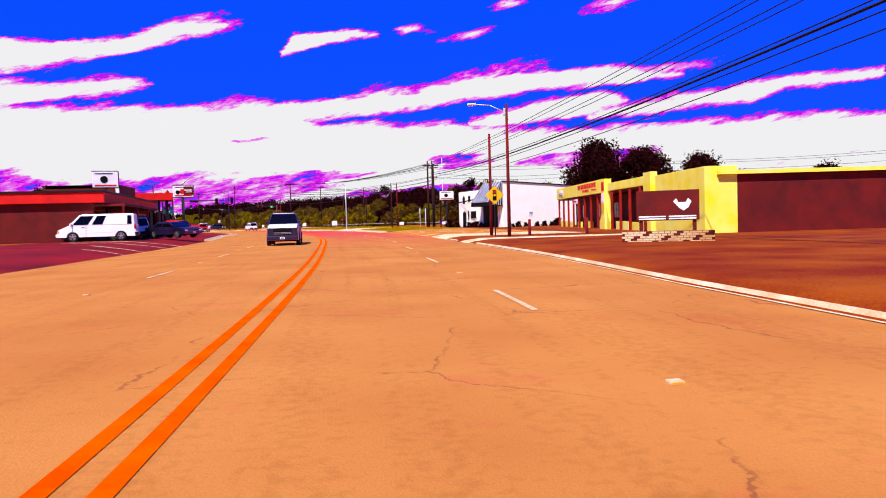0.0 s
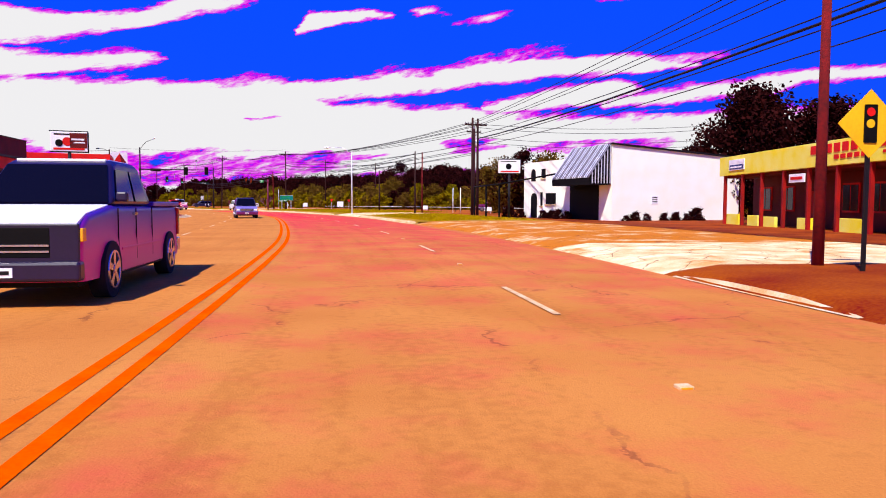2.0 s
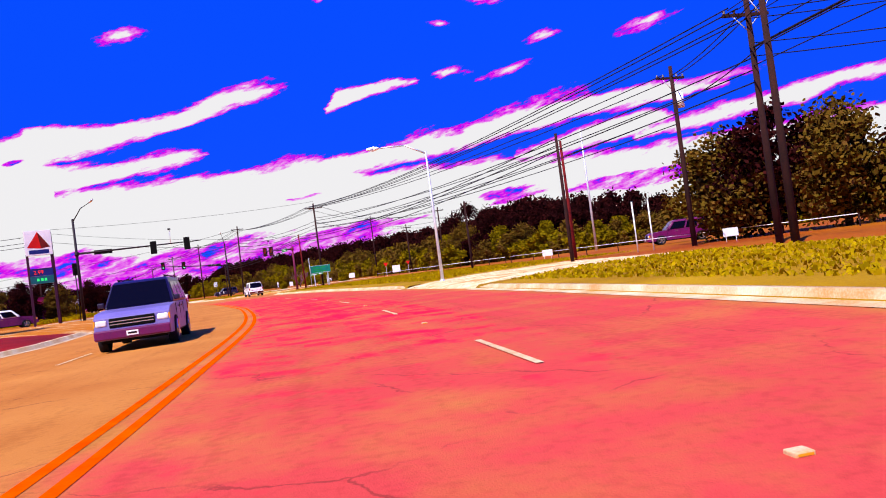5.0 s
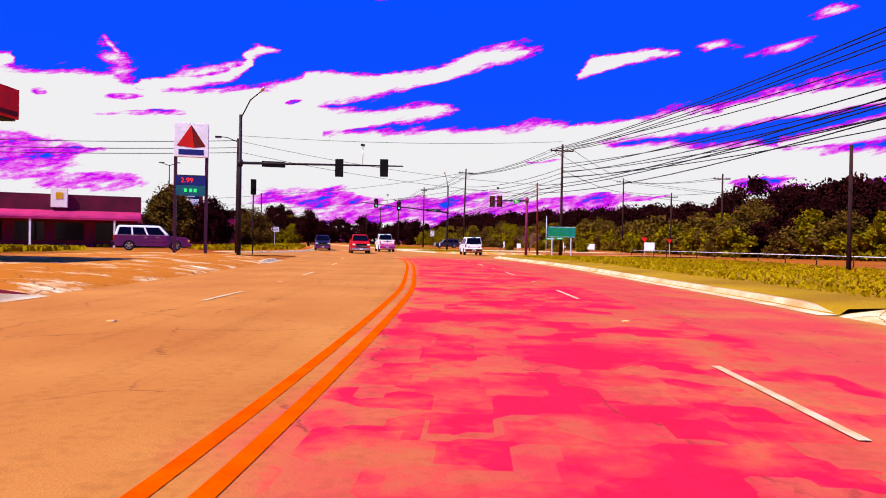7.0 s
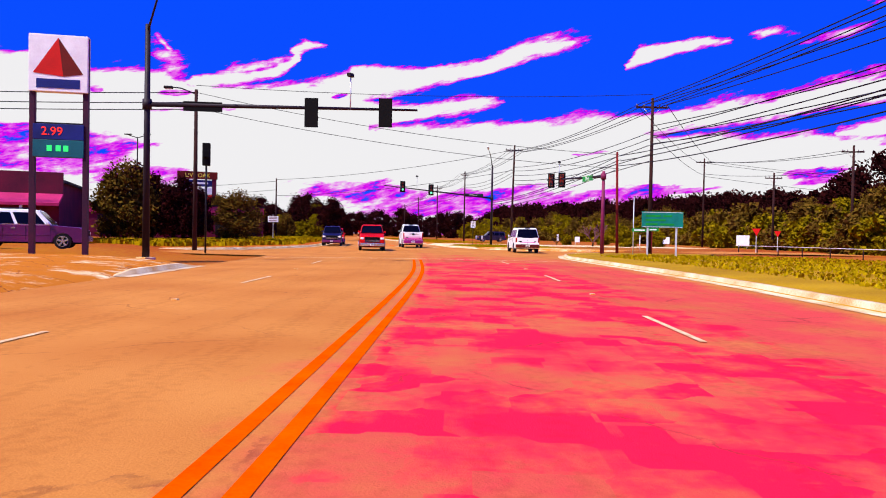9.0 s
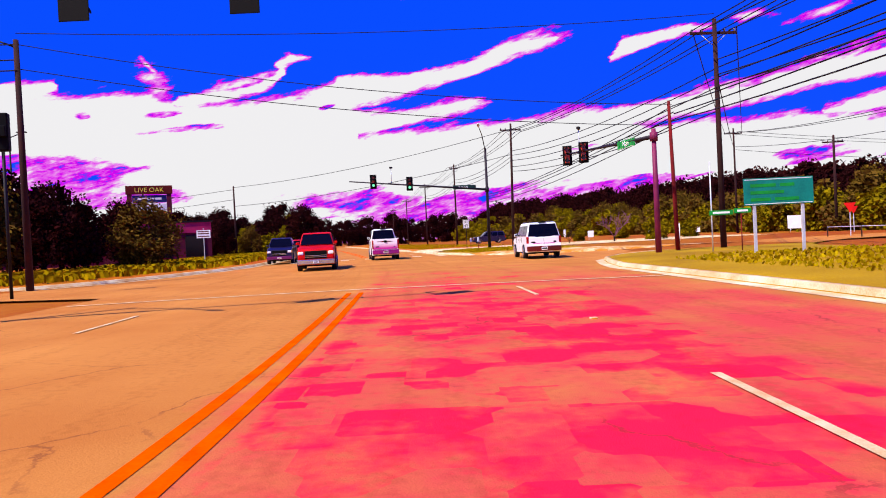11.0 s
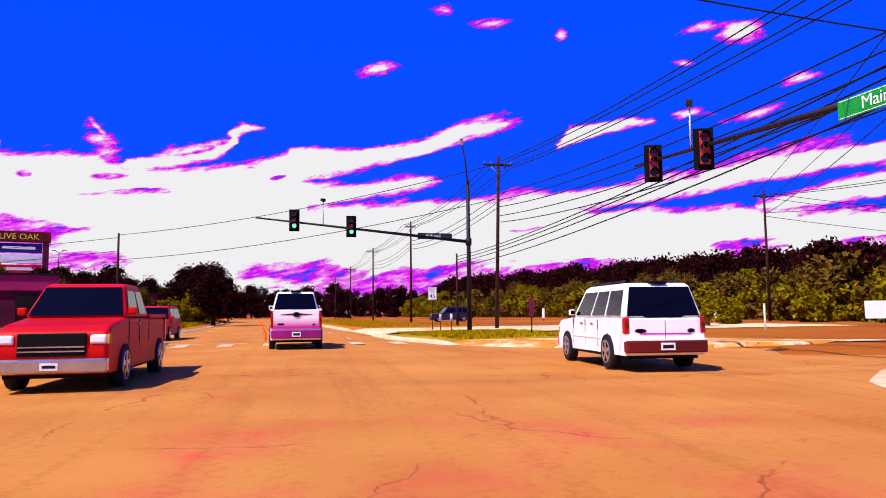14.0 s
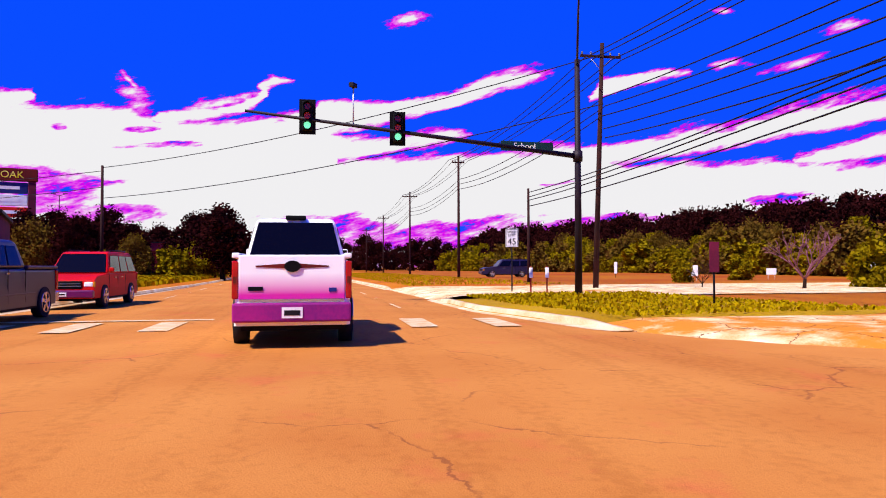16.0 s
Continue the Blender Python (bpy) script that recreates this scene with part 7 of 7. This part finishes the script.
# treeline on the right, from the driveway to the distance
# (x, y, height of the tree tops) along the edge of the woods
EDGE_OF_WOODS = [(62, 150, 5.5), (48, 185, 5.5), (30, 207, 6.8), (8, 214, 9.8), (-8, 218, 10.4), (-16, 240, 9.0), (-24, 265, 8.4), (-36, 300, 11.0), (-60, 330, 11.5), (-95, 365, 11.5), (-130, 400, 12)]
for (x0, y0, h0), (x1, y1, h1) in zip(EDGE_OF_WOODS, EDGE_OF_WOODS[1:]):
    d = Vector((x1 - x0, y1 - y0, 0))
    n = max(2, round(d.length / 4.6))
    back = Vector((d.y, -d.x, 0)).normalized()
    for k in range(n):
        c, top = Vector((x0, y0, 0)) + d * (k / n), h0 + (h1 - h0) * k / n
        p = c + back * rnd.uniform(-1.5, 1.5)
        plant(KINDS[rnd.choice((1, 2, 1, 2, 0))], p.x, p.y, 0.05, top * rnd.uniform(0.60, 0.82) / 9, 0.85)
        p = c + d.normalized() * 2.2 + back * rnd.uniform(4, 7)
        plant(KINDS[rnd.choice((0, 3, 0))], p.x, p.y, 0.05, top * rnd.uniform(0.9, 1.05) / 9, 0.85)
        for deep in (11, 15):
            p = c + d.normalized() * rnd.uniform(-2, 3) + back * deep
            FAR.append((p.x, p.y, top * rnd.uniform(0.95, 1.1) / 8.2))
        for side in (0.0, 2.4):
            p = c + d.normalized() * side - back * rnd.uniform(3, 6.5)
            plant(SHRUBS[rnd.choice((0, 1, 1, 0, 0) if y0 < 200 else (0, 0, 0, 1, 1))], p.x, p.y, 0.05, rnd.uniform(0.8, 1.35) * (1.0 if y0 < 230 else 1.3), 1.1)
# a taller clump over the bend in the woods
for x, y, s in ((-14, 243, 1.3), (-9, 242, 1.5), (-4, 241, 1.45), (1, 239, 1.35), (6, 236, 1.3)):
    plant(KINDS[0], x, y, 0.05, s)
# trees beside and behind the white shop
for x, y, s, k in ((7.6, 134.5, 0.9, 2), (10.5, 133, 1.0, 0), (14, 131, 1.0, 2), (18, 127, 0.95, 0), (23, 123, 0.85, 2), (28, 117, 0.9, 3), (20, 134, 0.85, 0), (26, 108, 0.75, 3), (10, 110, 0.55, 0), (14, 105, 0.55, 0)):
    plant(KINDS[k], x, y, 0.1, s)
# the large dark trees behind the restaurant
big = tree(41, 11.0, 4.6, LEAF_DARK, "large dark tree behind the restaurant", 74, 250, 0.17)
plant(big, 25.2, 96.5, 0, 1.05)
plant(big, 31.0, 95, 0, 1.0)
plant(big, 36.5, 90, 0, 0.85)
plant(KINDS[0], 40, 86, 0, 0.8)
plant(KINDS[3], 46, 78, 0, 0.7)
# left side: behind the filling station, along the crossing street, far end
for x, y, s, k in ((-76, 178, 0.85, 2), (-80, 183, 0.9, 0), (-83, 188, 0.85, 0), (-72, 181, 0.7, 0), (-70, 186, 0.6, 2), (-98, 246, 0.95, 0), (-104, 250, 0.6, 1), (-107, 254, 0.62, 1),
                   (-102, 231, 0.62, 0), (-106, 235, 0.66, 0), (-110, 246, 0.55, 1), (-118, 240, 0.75, 2), (-122, 246, 0.8, 0), (-115, 250, 0.75, 3), (-130, 256, 0.8, 2), (-138, 250, 0.8, 0),
                   (-112, 258, 0.95, 0), (-126, 282, 1.0, 1), (-131, 285, 1.25, 0), (-135, 288, 1.15, 3), (-125, 252, 0.9, 3), (-122, 278, 0.85, 1), (-104, 240, 0.5, 2), (-88, 196, 0.7, 0), (-92, 204, 0.7, 3), (-97, 214, 0.7, 2)):
    plant(KINDS[k], x, y, 0.2, s)
y = 262.0
while y < 400:
    p = on_road(y, -22 + rnd.uniform(-3, 3))
    plant(KINDS[rnd.choice((0, 1, 3))], p.x, p.y, 0.1, rnd.uniform(0.7, 1.0))
    p = on_road(y, -32 + rnd.uniform(-4, 4))
    plant(KINDS[rnd.choice((0, 3))], p.x, p.y, 0.1, rnd.uniform(0.8, 1.1))
    y += 6.5
for x, y, s, k in ((-44, 70, 0.9, 0), (-52, 84, 1.0, 3), (-58, 98, 0.9, 0), (-60, 118, 0.9, 3), (-64, 130, 0.9, 0), (-50, 60, 0.9, 3), (-54, 50, 1.0, 0), (-46, 128, 0.5, 0)):
    plant(KINDS[k], x, y, 0.3, s)
# far line of woods closing the view
for k in range(190):
    a = radians(-40 + k * 0.6)
    d = rnd.uniform(260, 330)
    x, y = -40 - math.sin(a) * d, 160 + math.cos(a) * d
    FAR.append((x, y, rnd.uniform(1.1, 1.5)))
for x, y, s in ((-41, 232, 0.8), (-38, 240, 0.7), (-48, 250, 0.6), (-30, 248, 0.9), (-52, 242, 0.45), (-101, 243, 0.9), (-104, 245, 1.05), (-107, 243, 1.0), (-111, 242, 0.9)):
    plant(SHRUBS[0], x, y, 0.1, s)


# low plants at the foot of the white shop
for u, v, s in ((1.0, -0.5, 0.14), (1.9, -0.4, 0.2), (2.8, -0.5, 0.16), (4.6, -0.4, 0.18), (5.6, -0.5, 0.2), (6.6, -0.4, 0.16), (7.6, -0.5, 0.3), (-0.6, 5.4, 0.2), (-0.7, 6.6, 0.24), (-0.6, 7.8, 0.2), (-0.7, 9.2, 0.2), (-0.6, 13.6, 0.24), (-1.2, 14.6, 0.3)):
    p = pose(11.3, 89.4, 0.0, 0, 0, math.degrees(math.atan2(4.76, 13.2))) @ Vector((u, v, 0))
    plant(SHRUBS[2], p.x, p.y, 0.08, s)


def bare_tree(x, y, height, seed, material, label):
    """A leafless tree of forking twigs on a short trunk."""
    rnd = random.Random(seed)
    root = thing("bare_tree", pose(x, y, 0.1), label, "tree", "bare trees")
    part("trunk", rods(((0, 0, -0.3), (0.05, 0, height * 0.16), 0.03 * height, 0.02 * height), seg=8), BARK, root)
    bm = bmesh.new()

    def fork(a, way, length, r, depth):
        b = a + way * length
        rod(bm, a, b, r, r * 0.6, 5)
        if depth:
            for _ in range(3):
                turn = Vector((rnd.uniform(-1, 1), rnd.uniform(-1, 1), rnd.uniform(-0.25, 0.7))) * 0.75
                fork(a.lerp(b, rnd.uniform(0.55, 1.0)), (way + turn).normalized(), length * rnd.uniform(0.6, 0.85), r * 0.6, depth - 1)
    for k in range(5):
        a = 2 * math.pi * k / 5 + rnd.uniform(-0.3, 0.3)
        fork(Vector((0.03, 0, height * 0.13)), Vector((math.cos(a) * 0.8, math.sin(a) * 0.8, 1.0)).normalized(), height * 0.34, 0.013 * height, 3)
    part("crown", bm, material, root, "bare forking crown")


bare_tree(-45.0, 228.5, 4.0, 5, TWIG, "leafless tree with pale plum twigs in the field")
bare_tree(-50.3, 229.5, 1.7, 8, BARK, "small dark leafless shrub in the field")


def far_woods():
    """The back rows of the woods, which nobody could count, as one mass of leaves and trunks."""
    verts, faces, slots = [], [], []
    crowns = [crown_mesh(60 + k, 34, 84, 3.7, 7.4, 0.6, 0.28) for k in range(4)]
    trunks = [trunk_mesh(70 + k, 5.6, 0.26, 4, 1.6) for k in range(4)]
    for n, (x, y, s) in enumerate(FAR):
        m = pose(x, y, 0, 0, 0, rnd.uniform(0, 360)) @ Matrix.Diagonal((max(s, 0.95), max(s, 0.95), s, 1))
        for me, slot in ((crowns[n % 4], 0), (trunks[n % 4], 1)):
            i = len(verts)
            verts += [tuple(m @ v.co) for v in me.vertices]
            faces += [tuple(i + k for k in f.vertices) for f in me.polygons]
            slots += [slot] * len(me.polygons)
    me = bpy.data.meshes.new("far_woods")
    me.from_pydata(verts, [], faces)
    me.materials.append(LEAF_DARK)
    me.materials.append(BARK)
    me.polygons.foreach_set("material_index", slots)
    tagged(new("far_woods", me), "dark maroon woods closing the far side of the fields", "woods", kind="stuff")
    for q in crowns + trunks:
        bpy.data.meshes.remove(q)


far_woods()


def grass_tufts():
    """Uneven dry grass along the verges, as one mass."""
    r2 = random.Random(5)
    verts, faces = [], []
    for y0, y1, side, n, w in ((125, 172, 1, 15000, 16), (86, 112, 1, 6000, 9), (198, 209, 1, 5200, 9), (222, 300, 1, 8000, 12), (191, 200, -1, 300, 8), (177, 270, -1, 16000, 12), (139, 160, -1, 3000, 9)):
        e = right_edge if side > 0 else left_edge
        for _ in range(n):
            y = r2.uniform(y0, y1)
            u = r2.uniform(0.25, 1) ** 1.6 * w + (12.5 if side < 0 and y0 == 139 else 0.0)
            p = on_road(y, e(y) + side * (0.3 + u))
            z = 0.10 + min(u / 4, 1) * bank_height(y, side) * 0.8
            h = r2.uniform(0.04, 0.11) * (3.2 if side < 0 else 1.0)
            a = r2.uniform(0, math.pi)
            d = Vector((math.cos(a), math.sin(a), 0)) * h * 0.6
            lean_ = Vector((r2.uniform(-0.05, 0.05), r2.uniform(-0.05, 0.05), h))
            b = Vector((p.x, p.y, z))
            i = len(verts)
            verts += [tuple(b - d), tuple(b + d), tuple(b + d * 0.5 + lean_), tuple(b - d * 0.7 + lean_ * 0.9)]
            faces.append((i, i + 1, i + 2, i + 3))
    me = bpy.data.meshes.new("grass")
    me.from_pydata(verts, [], faces)
    me.materials.append(GRASS_BLADE)
    tagged(new("grass", me), "dry yellow grass tufts along the verges", "grass", kind="stuff")


GRASS_BLADE = leaf_material("grass_blades", (200, 168, 10), (160, 122, 8))
grass_tufts()
for proto in KINDS + SHRUBS + [big]:
    for o in (*proto.children_recursive, proto):
        bpy.data.objects.remove(o)
